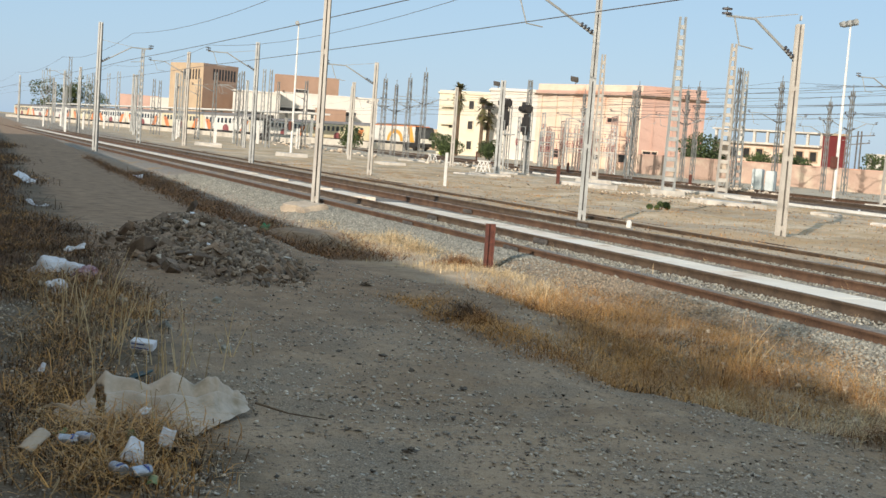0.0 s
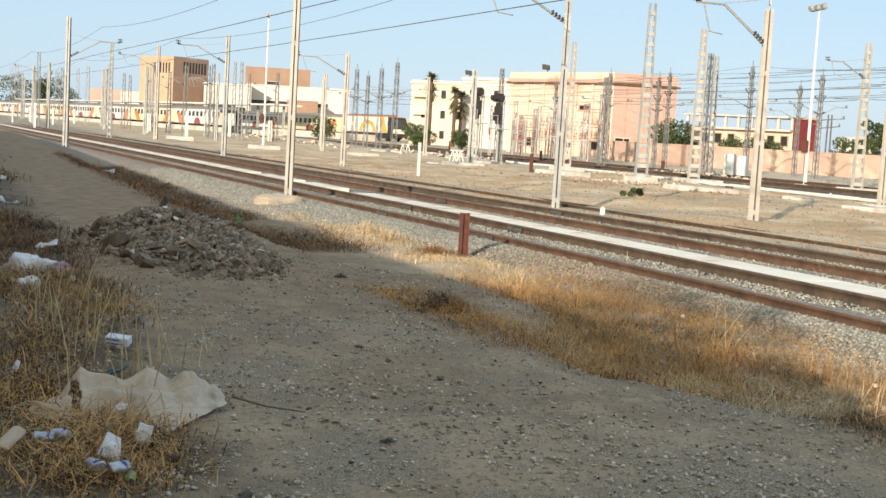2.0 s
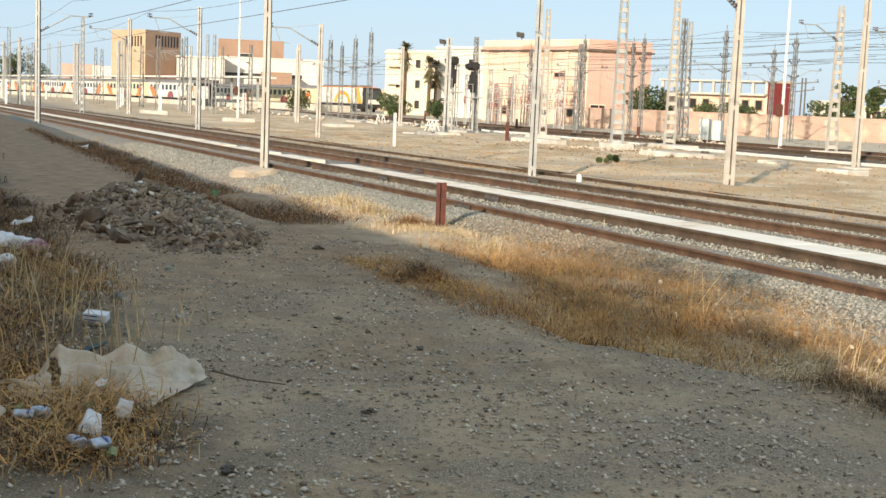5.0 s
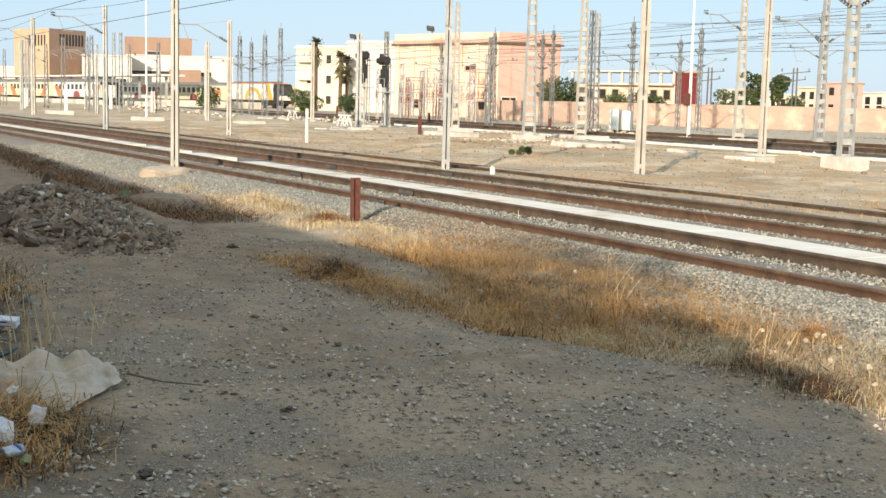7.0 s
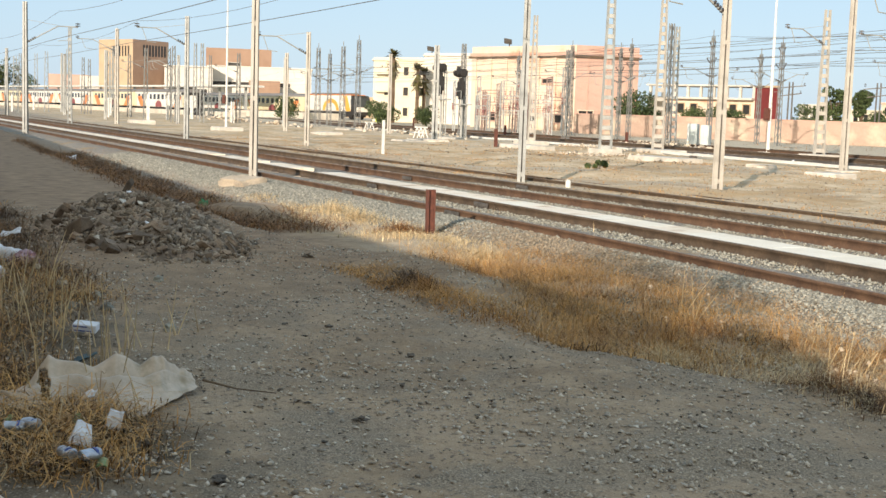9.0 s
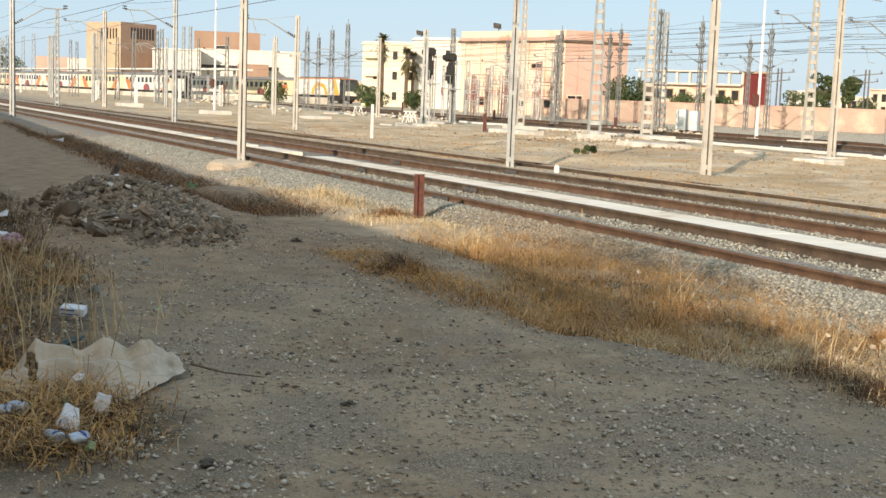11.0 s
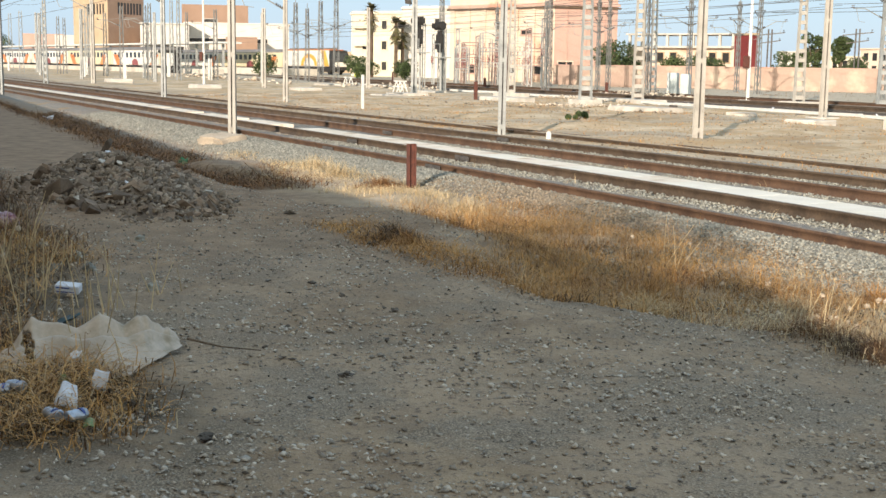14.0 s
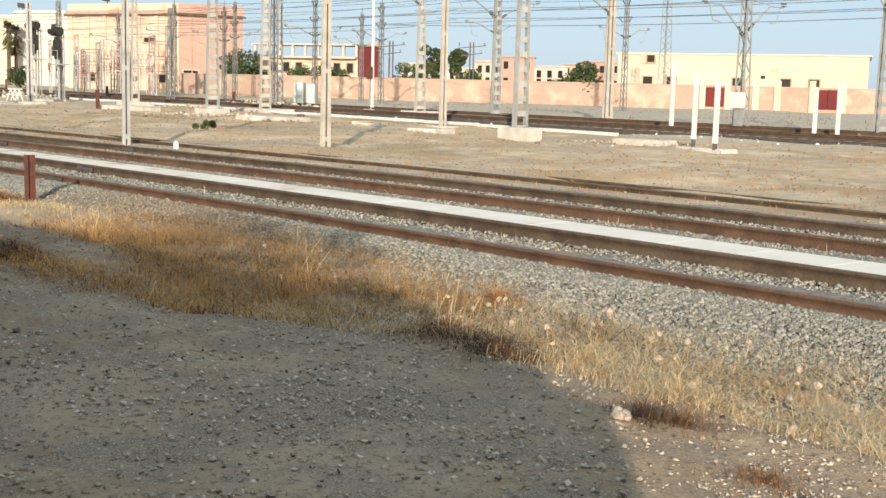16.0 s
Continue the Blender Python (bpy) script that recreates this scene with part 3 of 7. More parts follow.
def channel_mast(x, y, h, w=0.24, label="cream steel channel mast on a concrete footing", group="catenary masts", turn=0.0, mat="steel_cream", foot=True, lean=0.0, z=None):
    """Two upright channels held apart by plates, with a dark slot between."""
    z = gz(x, y) if z is None else z
    t = thing("catenary_mast", (x, y, z), label, "mast", group, turn=turn)
    for s in (-1, 1):
        bm = bmesh.new()
        a, b, c = s * w * 0.09, s * w * 0.5, s * (w * 0.09 + 0.02)
        ring = [(a, -w * 0.5), (b, -w * 0.5), (b, -w * 0.42), (c, -w * 0.42), (c, w * 0.42), (b, w * 0.42), (b, w * 0.5), (a, w * 0.5)]
        prism(bm, ring if s > 0 else ring[::-1], -0.3, h)
        for v in bm.verts:
            k = 1 - 0.22 * max(v.co.z, 0) / h
            v.co.x = v.co.x * k + lean * v.co.z
            v.co.y *= k
            v.co = FACE @ v.co
        part("channel", bm, mat, t)
    # dark strip fills the slot, its shade put in by colour
    bm = bmesh.new()
    box(bm, -w * 0.085, -w * 0.1, -0.3, w * 0.085, w * 0.1, h - 0.05)
    for v in bm.verts:
        k = 1 - 0.22 * max(v.co.z, 0) / h
        v.co = FACE @ Vector((v.co.x * k + lean * v.co.z, v.co.y * k, v.co.z))
    part("web", bm, "steel_dark", t)
    for i in range(int(h / 1.8) + 1):
        zz = 0.15 + i * 1.8
        k = 1 - 0.22 * zz / h
        bm = bmesh.new()
        box(bm, -w * 0.09 * k + lean * zz, -w * 0.44 * k, zz, w * 0.09 * k + lean * zz, w * 0.4 * k, zz + 0.12, FACE)
        part("batten", bm, mat, t)
    if foot:
        footing(t, 1.1, 0.9, -0.5, 0.06)
    return t


def ladder_mast(x, y, h, w0=0.75, w1=0.36, label="tall grey batten-plate steel mast", group="yard masts", mat="steel_grey", turn=0.0, foot=(1.7, 1.4, 0.45), z=None, step=0.5):
    """Two tapering legs each side, joined by batten plates, open between."""
    z = gz(x, y) if z is None else z
    t = thing("yard_mast", (x, y, z), label, "mast", group, turn=turn)
    for sx in (-1, 1):
        bm = bmesh.new()
        for sy in (-1, 1):
            beam(bm, FACE @ Vector((sx * w0 / 2, sy * w0 * 0.2, 0)), FACE @ Vector((sx * w1 / 2, sy * w1 * 0.2, h)), 0.095, 0.08)
        part("leg", bm, mat, t)
    n = int(h / step)
    for i in range(n):
        zz = 0.3 + i * step
        w = w0 + (w1 - w0) * zz / h
        for sy in (-1, 1):
            bm = bmesh.new()
            box(bm, -w / 2, sy * w * 0.2 - 0.02, zz, w / 2, sy * w * 0.2 + 0.02, zz + 0.2, FACE)
            part("batten", bm, mat, t)
    if foot:
        footing(t, foot[0], foot[1], -0.5, foot[2])
    return t


def truss_mast(x, y, h, w=0.5, label="thin steel lattice mast in the yard", group="yard masts", mat="steel_grey", z=None, turn=0.0):
    """Four thin corner angles with zigzag lacing."""
    z = gz(x, y) if z is None else z
    t = thing("lattice_mast", (x, y, z), label, "mast", group, turn=turn)
    w1 = w * 0.55
    for sx in (-1, 1):
        for sy in (-1, 1):
            bm = bmesh.new()
            beam(bm, (sx * w / 2, sy * w / 2, -0.2), (sx * w1 / 2, sy * w1 / 2, h), 0.055)
            part("corner_angle", bm, mat, t)
    bm = bmesh.new()
    n = int(h / 0.6)
    for i in range(n):
        za, zb = h * i / n, h * (i + 1) / n
        wa, wb = w + (w1 - w) * i / n, w + (w1 - w) * (i + 1) / n
        s = 1 if i % 2 else -1
        for sy in (-1, 1):
            beam(bm, (-s * wa / 2, sy * wa / 2, za), (s * wb / 2, sy * wb / 2, zb), 0.026)
            beam(bm, (sy * wa / 2, -s * wa / 2, za), (sy * wb / 2, s * wb / 2, zb), 0.026)
    tagged(part("lacing", bm, mat, t), kind="stuff")
    return t


def insulator(bm, a, b, discs=4, r=0.07):
    a, b = Vector(a), Vector(b)
    for i in range(discs):
        c = a.lerp(b, (i + 0.5) / discs)
        ax = (b - a).normalized() * 0.02
        beam(bm, c - ax, c + ax, r * 2, sides=8)
    beam(bm, a, b, 0.03, sides=6)


def cantilever(t, z_root, reach, rise, mat="steel_grey", droop=0.7, head=True):
    """A hinged bracket arm: it climbs from the mast, runs level and droops to the wire. reach is signed, along the mast's own y."""
    s = 1 if reach > 0 else -1
    bm = bmesh.new()
    tube(bm, [(0, s * 0.1, z_root), (0, reach * 0.62, z_root + rise), (0, reach, z_root + rise)], 0.035, 6)
    arm = part("bracket_arm", bm, mat, t)
    bm = bmesh.new()
    beam(bm, (0, s * 0.1, z_root + rise + 0.25), (0, reach * 0.62, z_root + rise + 0.03), 0.02)
    part("stay_rod", bm, mat, t)
    bm = bmesh.new()
    tube(bm, [(0, reach * 0.9, z_root + rise), (0, reach * 0.8, z_root + rise - droop), (0, reach * 0.62, z_root + rise - droop - 0.05)], 0.02, 6)
    part("steady_arm", bm, mat, t)
    bm = bmesh.new()
    insulator(bm, (0, s * 0.12, z_root + 0.04), (0, reach * 0.2, z_root + rise * 0.32))
    part("insulator", bm, "insulator", t)
    if head:
        bm = bmesh.new()
        insulator(bm, (0, reach, z_root + rise), (0, reach, z_root + rise + 0.22), 2, 0.13)
        part("insulator", bm, "insulator", t)


def dress(t, h, w, levels=3):
    """Short crossarms with slanting insulators near the head of a lattice mast."""
    for k in range(levels):
        z = h * (0.95 - 0.15 * k)
        a = 0.5 + 0.3 * (k % 2)
        bm = bmesh.new()
        beam(bm, (-a, 0, z), (a * 0.7, 0, z), 0.06)
        part("crossarm", bm, "lattice_dark", t)
        for sx in (-1, 0.7):
            bm = bmesh.new()
            insulator(bm, (sx * a * 0.45, 0, z - 0.4), (sx * a, 0, z - 0.02), 4, 0.055)
            part("insulator", bm, "insulator", t)
    bm = bmesh.new()
    beam(bm, (0, 0, h), (0, 0, h + 0.5), 0.05)
    part("finial", bm, "lattice_dark", t)


# running-line masts
P1 = channel_mast(-30.0, 7.85, 6.7, 0.19)
cantilever(P1, 5.3, 2.2, 0.9)
LM1 = channel_mast(-67.8, 5.74, 6.75, 0.25, "grey steel channel mast behind the dirt bank", mat="steel_grey", foot=False)
cantilever(LM1, 4.7, 2.6, 0.9)
P2 = channel_mast(-30.5, 15.45, 6.0, 0.21, "grey steel channel mast beside the second track", mat="steel_grey", foot=False)
cantilever(P2, 5.0, -2.6, 0.8)
P3 = channel_mast(-27.3, 19.6, 5.45, 0.25, "cream steel channel mast in dry grass", foot=False)
cantilever(P3, 4.55, -2.2, 0.9)
LM3 = channel_mast(-66.3, 13.7, 6.4, 0.25, "grey steel channel mast beside the far end of the line", mat="steel_grey", foot=False)
cantilever(LM3, 4.9, -2.6, 0.8)
LM4 = channel_mast(-61.0, 18.7, 5.7, 0.25, foot=False)
cantilever(LM4, 4.6, -2.6, 0.8)
LM2 = channel_mast(-101.0, 15.4, 7.4, 0.3, foot=False, label="cream steel channel mast far along the line")
cantilever(LM2, 5.6, -3.0, 0.9)
LM6 = ladder_mast(-99.0, 11.6, 7.3, 0.27, 0.15, "grey batten-plate mast far along the line", "catenary masts", foot=None)
LM7 = channel_mast(-94.0, 27.1, 6.0, 0.32, foot=False, label="cream steel channel mast in the yard")
P4 = channel_mast(-39.0, 33.9, 7.0, 0.27, "cream steel channel mast by the cable duct")
P6 = channel_mast(-75.0, 31.6, 6.1, 0.42, "grey steel channel mast with signal heads behind it", mat="steel_grey")
P7 = channel_mast(-94.2, 35.7, 6.4, 0.32, "cream steel channel mast in the yard", foot=False)
P8 = channel_mast(-45.0, 50.8, 7.2, 0.45, "cream steel channel mast with a white base box")
cantilever(P8, 5.6, -3.0, 0.9)

# yard masts with batten plates
ladder_mast(-54.4, 32.2, 8.9, 0.58, 0.26, foot=(1.4, 1.2, 0.35))
ladder_mast(-58.0, 37.6, 8.2, 0.54, 0.22, "tall cream batten-plate steel mast", mat="steel_cream", foot=(3.4, 1.6, 0.2))
ladder_mast(-73.0, 48.5, 8.2, 0.41, 0.19, foot=None)
LT4 = ladder_mast(-54.2, 45.4, 7.9, 0.51, 0.22, "tall cream batten-plate steel mast", mat="steel_cream", foot=(1.8, 1.4, 0.2))
LT3 = ladder_mast(-30.8, 30.3, 6.6, 0.42, 0.25, foot=(1.25, 1.0, 0.42))
cantilever(LT3, 5.2, -3.2, 0.9)
cantilever(LT3, 5.2, 3.2, 0.9)
LT5 = ladder_mast(-49.6, 46.9, 7.6, 0.42, 0.21, foot=(1.3, 1.0, 0.3))
cantilever(LT5, 5.4, -3.2, 1.0)
ladder_mast(-68.7, 35.4, 7.9, 0.41, 0.17, "slender cream batten-plate steel mast", mat="steel_cream", foot=(2.2, 1.4, 0.3))
LT6 = ladder_mast(-27.0, 47.4, 8.0, 0.65, 0.37, "broad grey batten-plate steel mast", foot=(1.9, 1.6, 0.15))
LT7 = truss_mast(-33.5, 46.7, 6.2, 0.5, "grey lattice mast carrying a white box")
cantilever(LT7, 4.1, -3.0, 1.3)
cantilever(LT7, 4.3, 2.8, 1.2)
cantilever(LT5, 5.3, 3.0, 1.0)
cantilever(LT6, 5.0, -3.0, 1.3)
cantilever(LT6, 5.0, 3.0, 1.3)
cantilever(LT4, 6.0, -2.6, 0.8)
truss_mast(-80.0, 98.5, 10.8, 1.0)
for x, y, h, w in ((-88.2, 39.4, 7.1, 0.6), (-84.6, 46.5, 7.0, 0.6), (-69.8, 45.9, 8.0, 0.6), (-190, 22, 9, 0.9), (-205, 24, 9, 0.9), (-160, 24, 8.5, 0.7), (-150, 32, 9, 0.7), (-128, 28, 8, 0.6),
                   (-124, 39.1, 8.0, 0.75), (-123.6, 40.2, 7.4, 0.6), (-123.2, 41.5, 8.2, 0.75), (-122.7, 43.0, 8.9, 0.75), (-120, 60, 8, 0.7), (-112, 62, 9, 0.8), (-104, 64, 9, 0.7), (-96, 58, 8, 0.6),
                   (-88, 62, 9, 0.7), (-84, 66, 8.5, 0.7), (-92, 70, 8, 0.6), (-70, 66, 9, 0.7), (-64, 74, 9, 0.7)):
    TM = truss_mast(x, y, h, w * (0.7 if y < 56 else 0.5), mat="steel_grey" if y < 38 else "lattice_dark")
    if 38 < y < 44 and x < -120 or y > 56:
        dress(TM, h, w, 3 if y < 56 else 2)
    if 38 < y < 44 and x < -120 or y > 56:
        cantilever(TM, h * 0.62, -3.0, 0.7, droop=0.9)
        cantilever(TM, h * 0.62, 2.6, 0.7, droop=0.9)
for x, y, h in ((-140, 10.0, 7), (-175, 10.5, 7.5), (-230, 12, 8), (-215, 6, 7.5), (-260, 14, 8), (-132, 19, 7), (-120, 24, 6.5), (-150, 17, 7), (-115, 33, 6.5), (-180, 20, 8)):
    channel_mast(x, y, h, 0.3, "weathered steel mast far down the yard", foot=False, mat="steel_grey")


def white_base(x, y, h=2.2, w=0.9):
    # the white lower part of a mast, built as a separate piece
    t = thing("ladder_trestle", (x, y, gz(x, y)), "white painted ladder-like lower part of a mast", "trestle", "white ladder trestles")
    for s in (-1, 1):
        bm = bmesh.new()
        box(bm, s * w / 2 - 0.08, -0.08, -0.1, s * w / 2 + 0.08, 0.08, h)
        part("leg", bm, "steel_white", t)
    for i in range(4):
        bm = bmesh.new()
        box(bm, -w / 2 + 0.08, -0.04, 0.2 + i * h * 0.25, w / 2 - 0.08, 0.04, 0.3 + i * h * 0.25)
        part("rung", bm, "steel_white", t)


for x, y, h in ((-170, 8.2, 7.5), (-190, 11.5, 8), (-168, 13.0, 7), (-225, 10.0, 9), (-150, 9.4, 6.5), (-200, 18.5, 8.5), (-175, 17.5, 8), (-240, 17, 9), (-145, 21.5, 7.5), (-188, 27.5, 9)):
    truss_mast(x, y, h, 0.6)
for x, y in ((-128.0, 31.2), (-205.0, 23.6), (-150.0, 31.6), (-160, 23.6), (-170, 7.8), (-190, 11.1), (-168, 12.6), (-200, 18.1), (-145, 21.1)):
    white_base(x, y)


for x, d, h in ((-87.1, 152, 5.9), (-86.35, 140, 8.0), (-85.36, 150, 6.8), (-82.76, 165, 7.1), (-82.5, 168, 7.0), (-80.8, 150, 7.2), (-80.1, 135, 7.4), (-79.1, 138, 7.7), (-78.9, 128, 7.5), (-77.3, 170, 8.2), (-76.05, 132, 7.2)):
    p = (d * math.sin(radians(x)), d * math.cos(radians(x)))
    TM = truss_mast(p[0], p[1], h, 0.45, "slim dark lattice mast at the station throat", mat="lattice_dark")
    if d < 155:
        cantilever(TM, h * 0.72, -2.4, 0.6, droop=0.8)
for x, y in ((-139.0, 8.6), (-131.5, 23.2), (-148.5, 24.2), (-135.2, 25.9), (-126.0, 25.0)):
    white_base(x, y, 2.6, 0.8)


# flood masts
def flood_mast(x, y, h, heads=3):
    t = thing("flood_mast", (x, y, gz(x, y)), "slim white tapered mast with a row of grey floodlights", "flood mast", "flood masts")
    bm = bmesh.new()
    tube(bm, [(0, 0, -0.2), (0, 0, h * 0.5), (0, 0, h)], 0.11, 10, 0.05)
    part("pole", bm, "steel_white", t)
    bm = bmesh.new()
    beam(bm, (-0.9, 0.2, h), (0.9, -0.2, h), 0.08)
    part("crossbar", bm, "steel_grey", t)
    for k in range(heads):
        bm = bmesh.new()
        u = (k - (heads - 1) / 2) * 0.75
        soft_box(bm, -0.22, -0.12, -0.05, 0.22, 0.14, 0.24, 0.04, pose(u, -0.22 * u - 0.1, h + 0.05, 25, 0, -14))
        part("floodlight", bm, "steel_grey", t)
    bm = bmesh.new()
    soft_box(bm, -0.24, -0.3, 2.0, 0.24, -0.14, 2.7, 0.03)
    part("control_box", bm, "rust", t)
    footing(t, 0.9, 0.9, -0.4, 0.15)


flood_mast(-60.0, 46.5, 10.2)
flood_mast(-98.0, 23.4, 10.3, 2)


# white posts
def white_post(x, y, h, w=0.12, dark_foot=False, label="short white painted steel post"):
    t = thing("marker_post", (x, y, gz(x, y)), label, "post", "white posts")
    bm = bmesh.new()
    soft_box(bm, -w / 2, -w / 2, 0.25 if dark_foot else -0.2, w / 2, w / 2, h, 0.015)
    part("post", bm, "steel_white", t)
    if dark_foot:
        bm = bmesh.new()
        soft_box(bm, -w * 0.4, -w * 0.4, -0.2, w * 0.4, w * 0.4, 0.27, 0.01)
        part("foot", bm, "steel_dark", t, "dark steel foot")
        bm = bmesh.new()
        beam(bm, (0, 0, h), (0.04, 0, h + 0.12), w, 0.03)
        part("cap", bm, "steel_white", t)


white_post(-48.9, 18.3, 1.4, 0.11)
white_post(-23.0, 29.8, 2.05, 0.12, True, "white painted steel post with a dark foot")
white_post(-22.0, 29.5, 2.05, 0.13, True, "white painted steel post with a dark foot")
white_post(-34.1, 42.6, 3.0, 0.15)
white_post(-27.9, 43.8, 2.0, 0.14)
white_post(-27.3, 44.5, 2.0, 0.14)
bm = bmesh.new()
soft_box(bm, -0.065, -0.055, -0.1, 0.065, 0.055, 0.2, 0.03)
ob = part("kilometre_stone", bm, "steel_white", None)
ob.matrix_basis = pose(-28.3, 15.7, gz(-28.3, 15.7), 0, 0, 12)
tagged(ob, "small white painted marker stone beside the track", "marker")


def sign_box(x, y):
    t = thing("control_cabinet", (x, y, gz(x, y)), "white control box on a grey post", "cabinet")
    bm = bmesh.new()
    soft_box(bm, -0.3, -0.25, 1.0, 0.3, 0.1, 1.7, 0.03)
    part("box", bm, "steel_white", t)
    bm = bmesh.new()
    box(bm, -0.16, -0.1, -0.2, 0.16, 0.1, 1.0)
    part("post", bm, "steel_grey", t)


sign_box(-33.3, 46.2)

# the rusted rail stub by the track
stub = thing("rail_post", (-17.1, 7.18, gz(-17.1, 7.18)), "rusted steel rail stub standing upright in dry grass", "post")
bm = bmesh.new()
box(bm, -0.05, -0.06, -0.4, 0.05, -0.042, 0.66)
box(bm, -0.01, -0.042, -0.4, 0.01, 0.042, 0.66)
box(bm, -0.035, 0.042, -0.4, 0.035, 0.066, 0.66)
for v in bm.verts:
    v.co.x -= 0.012 * v.co.z
part("post", bm, "rust", stub)


# wires
def span(bm, a, b, sag, r=0.012, n=10):
    a, b = Vector(a), Vector(b)
    tube(bm, [a.lerp(b, i / n) - Vector((0, 0, sag * 4 * (i / n) * (1 - i / n))) for i in range(n + 1)], r, 5)


def line_wires(y0, z_contact, z_carrier, xs, label, curve=bend, sag=0.5, drop=False):
    t = thing("overhead_line", (0, 0, 0), label, "overhead wire", "overhead wires", "structure")
    bm1, bm2, bm3 = bmesh.new(), bmesh.new(), bmesh.new()
    for a, b in zip(xs, xs[1:]):
        ya, yb = y0 + float(curve(a)), y0 + float(curve(b))
        span(bm1, (a, ya, z_contact), (b, yb, z_contact), 0.04, 0.013, 4)
        span(bm2, (a, ya, z_carrier), (b, yb, z_carrier), sag, 0.009)
        if drop:
            n = max(2, int((b - a) / 7))
            for i in range(1, n):
                k = i / n
                zc = z_carrier - sag * 4 * k * (1 - k)
                beam(bm3, (a + (b - a) * k, ya + (yb - ya) * k, z_contact), (a + (b - a) * k, ya + (yb - ya) * k, zc), 0.012)
    part("contact_wire", bm1, "wire", t)
    part("carrier_wire", bm2, "wire", t)
    if drop:
        part("dropper", bm3, "wire", t)


line_wires(9.45, 4.75, 6.1, [-330, -270, -210, -150, -101, -67, -30, 12, 60], "sagging overhead line above the near track")
line_wires(13.2, 4.75, 5.8, [-330, -270, -210, -150, -101, -66, -30.5, 12, 60], "sagging overhead line above the second track")
line_wires(40.2, 5.0, 6.3, [-300, -220, -160, -100, -58, -31, 10, 60], "overhead line above the yard track", yard_bend)
line_wires(46.4, 5.0, 6.3, [-300, -220, -160, -100, -54, -27, 10, 60], "overhead line above the far yard track", yard_bend)
feeders = thing("feeder_wires", (0, 0, 0), "thin feeder wires strung between yard masts", "overhead wire", "overhead wires", "structure")
for ya, yb, z in ((60, 62, 6.3), (60, 62, 7.0), (62, 64, 7.8), (64, 66, 8.4), (56, 58, 5.6), (52, 54, 7.2), (66, 68, 9.0), (58, 60, 6.7)):
    for xa, xb in ((-170, -112), (-112, -70), (-70, -20), (-20, 40)):
        bm = bmesh.new()
        span(bm, (xa, ya, z), (xb, yb, z), 0.35, 0.018, 8)
        part("feeder", bm, "wire", feeders)


# ---- unseen wall added behind the viewer to shade the dirt ----
shade_bm = bmesh.new()
box(shade_bm, -75, -1.95, -0.3, -3.2, -1.7, 2.8)
# steps in the top shape where the shade edge falls
for xa, xb, zt in ((-3.2, 0.3, 2.88), (0.3, 0.9, 3.08), (0.9, 1.4, 2.98), (1.4, 1.9, 2.82), (1.9, 2.4, 2.68), (2.4, 2.8, 2.55)):
    box(shade_bm, xa, -1.95, -0.3, xb, -1.7, zt)
tagged(part("wall_behind", shade_bm, "wallpink"), "unseen wall added to shade the dirt strip", "wall", kind="structure")


# ---- buildings ----
def polar(az, d):
    return Vector((d * math.sin(radians(az)), d * math.cos(radians(az))))


def footprint(left, corner, right=None, depth=14.0):
    """Plan from the visible front: left end, near corner, and the end of the side that turns away."""
    left, corner = Vector(left), Vector(corner)
    if right is None:
        right = corner + corner.normalized() * depth
    right = Vector(right)
    return [left, corner, right, left + right - corner]


def building(name, pts, z0, z1, material, label, faces=(), side=None, parapet=None, category="building"):
    """faces: (edge, u from 0 to 1, sill height, width, height, frame or '')."""
    t = thing(name, (0, 0, 0), label, category)
    bm = bmesh.new()
    prism(bm, pts, z0 - 1, z1)
    w = part("wall", bm, material, t)
    if side:
        w.data.materials.append(M[side])
        d = (pts[2] - pts[1]).normalized()
        nrm = Vector((d.y, -d.x, 0))
        for f in w.data.polygons:
            if f.normal.dot(nrm) > 0.9:
                f.material_index = 1
    if parapet:
        c = sum(pts, Vector((0, 0))) / len(pts)
        bm = bmesh.new()
        k = 1.0 + 0.5 / max(6.0, (pts[1] - pts[0]).length)
        prism(bm, [c + (p - c) * k for p in pts], z1 - parapet[0], z1 - parapet[0] + parapet[1])
        part("cornice", bm, parapet[2], t)
    for e, u, sill, wd, ht, fr in faces:
        a, b = pts[e], pts[(e + 1) % len(pts)]
        d = (b - a).normalized()
        p = a + (b - a) * u
        ang = math.degrees(math.atan2(d.y, d.x))
        m = pose(p.x, p.y, z0 + sill, 0, 0, ang)
        bm = bmesh.new()
        if fr:
            box(bm, -wd / 2 - 0.12, -0.14, -0.12, -wd / 2, 0.1, ht + 0.12, m)
            box(bm, wd / 2, -0.14, -0.12, wd / 2 + 0.12, 0.1, ht + 0.12, m)
            box(bm, -wd / 2, -0.14, ht, wd / 2, 0.1, ht + 0.12, m)
            box(bm, -wd / 2 - 0.2, -0.22, -0.14, wd / 2 + 0.2, 0.1, 0.0, m)
            win = part("window", bm, fr, t)
            bm = bmesh.new()
            box(bm, -wd / 2, -0.03, 0, wd / 2, 0.1, ht, m)
            part("pane", bm, "dark", win)
        else:
            box(bm, -wd / 2, -0.03, 0, wd / 2, 0.1, ht, m)
            part("opening", bm, "dark", t)
    return t


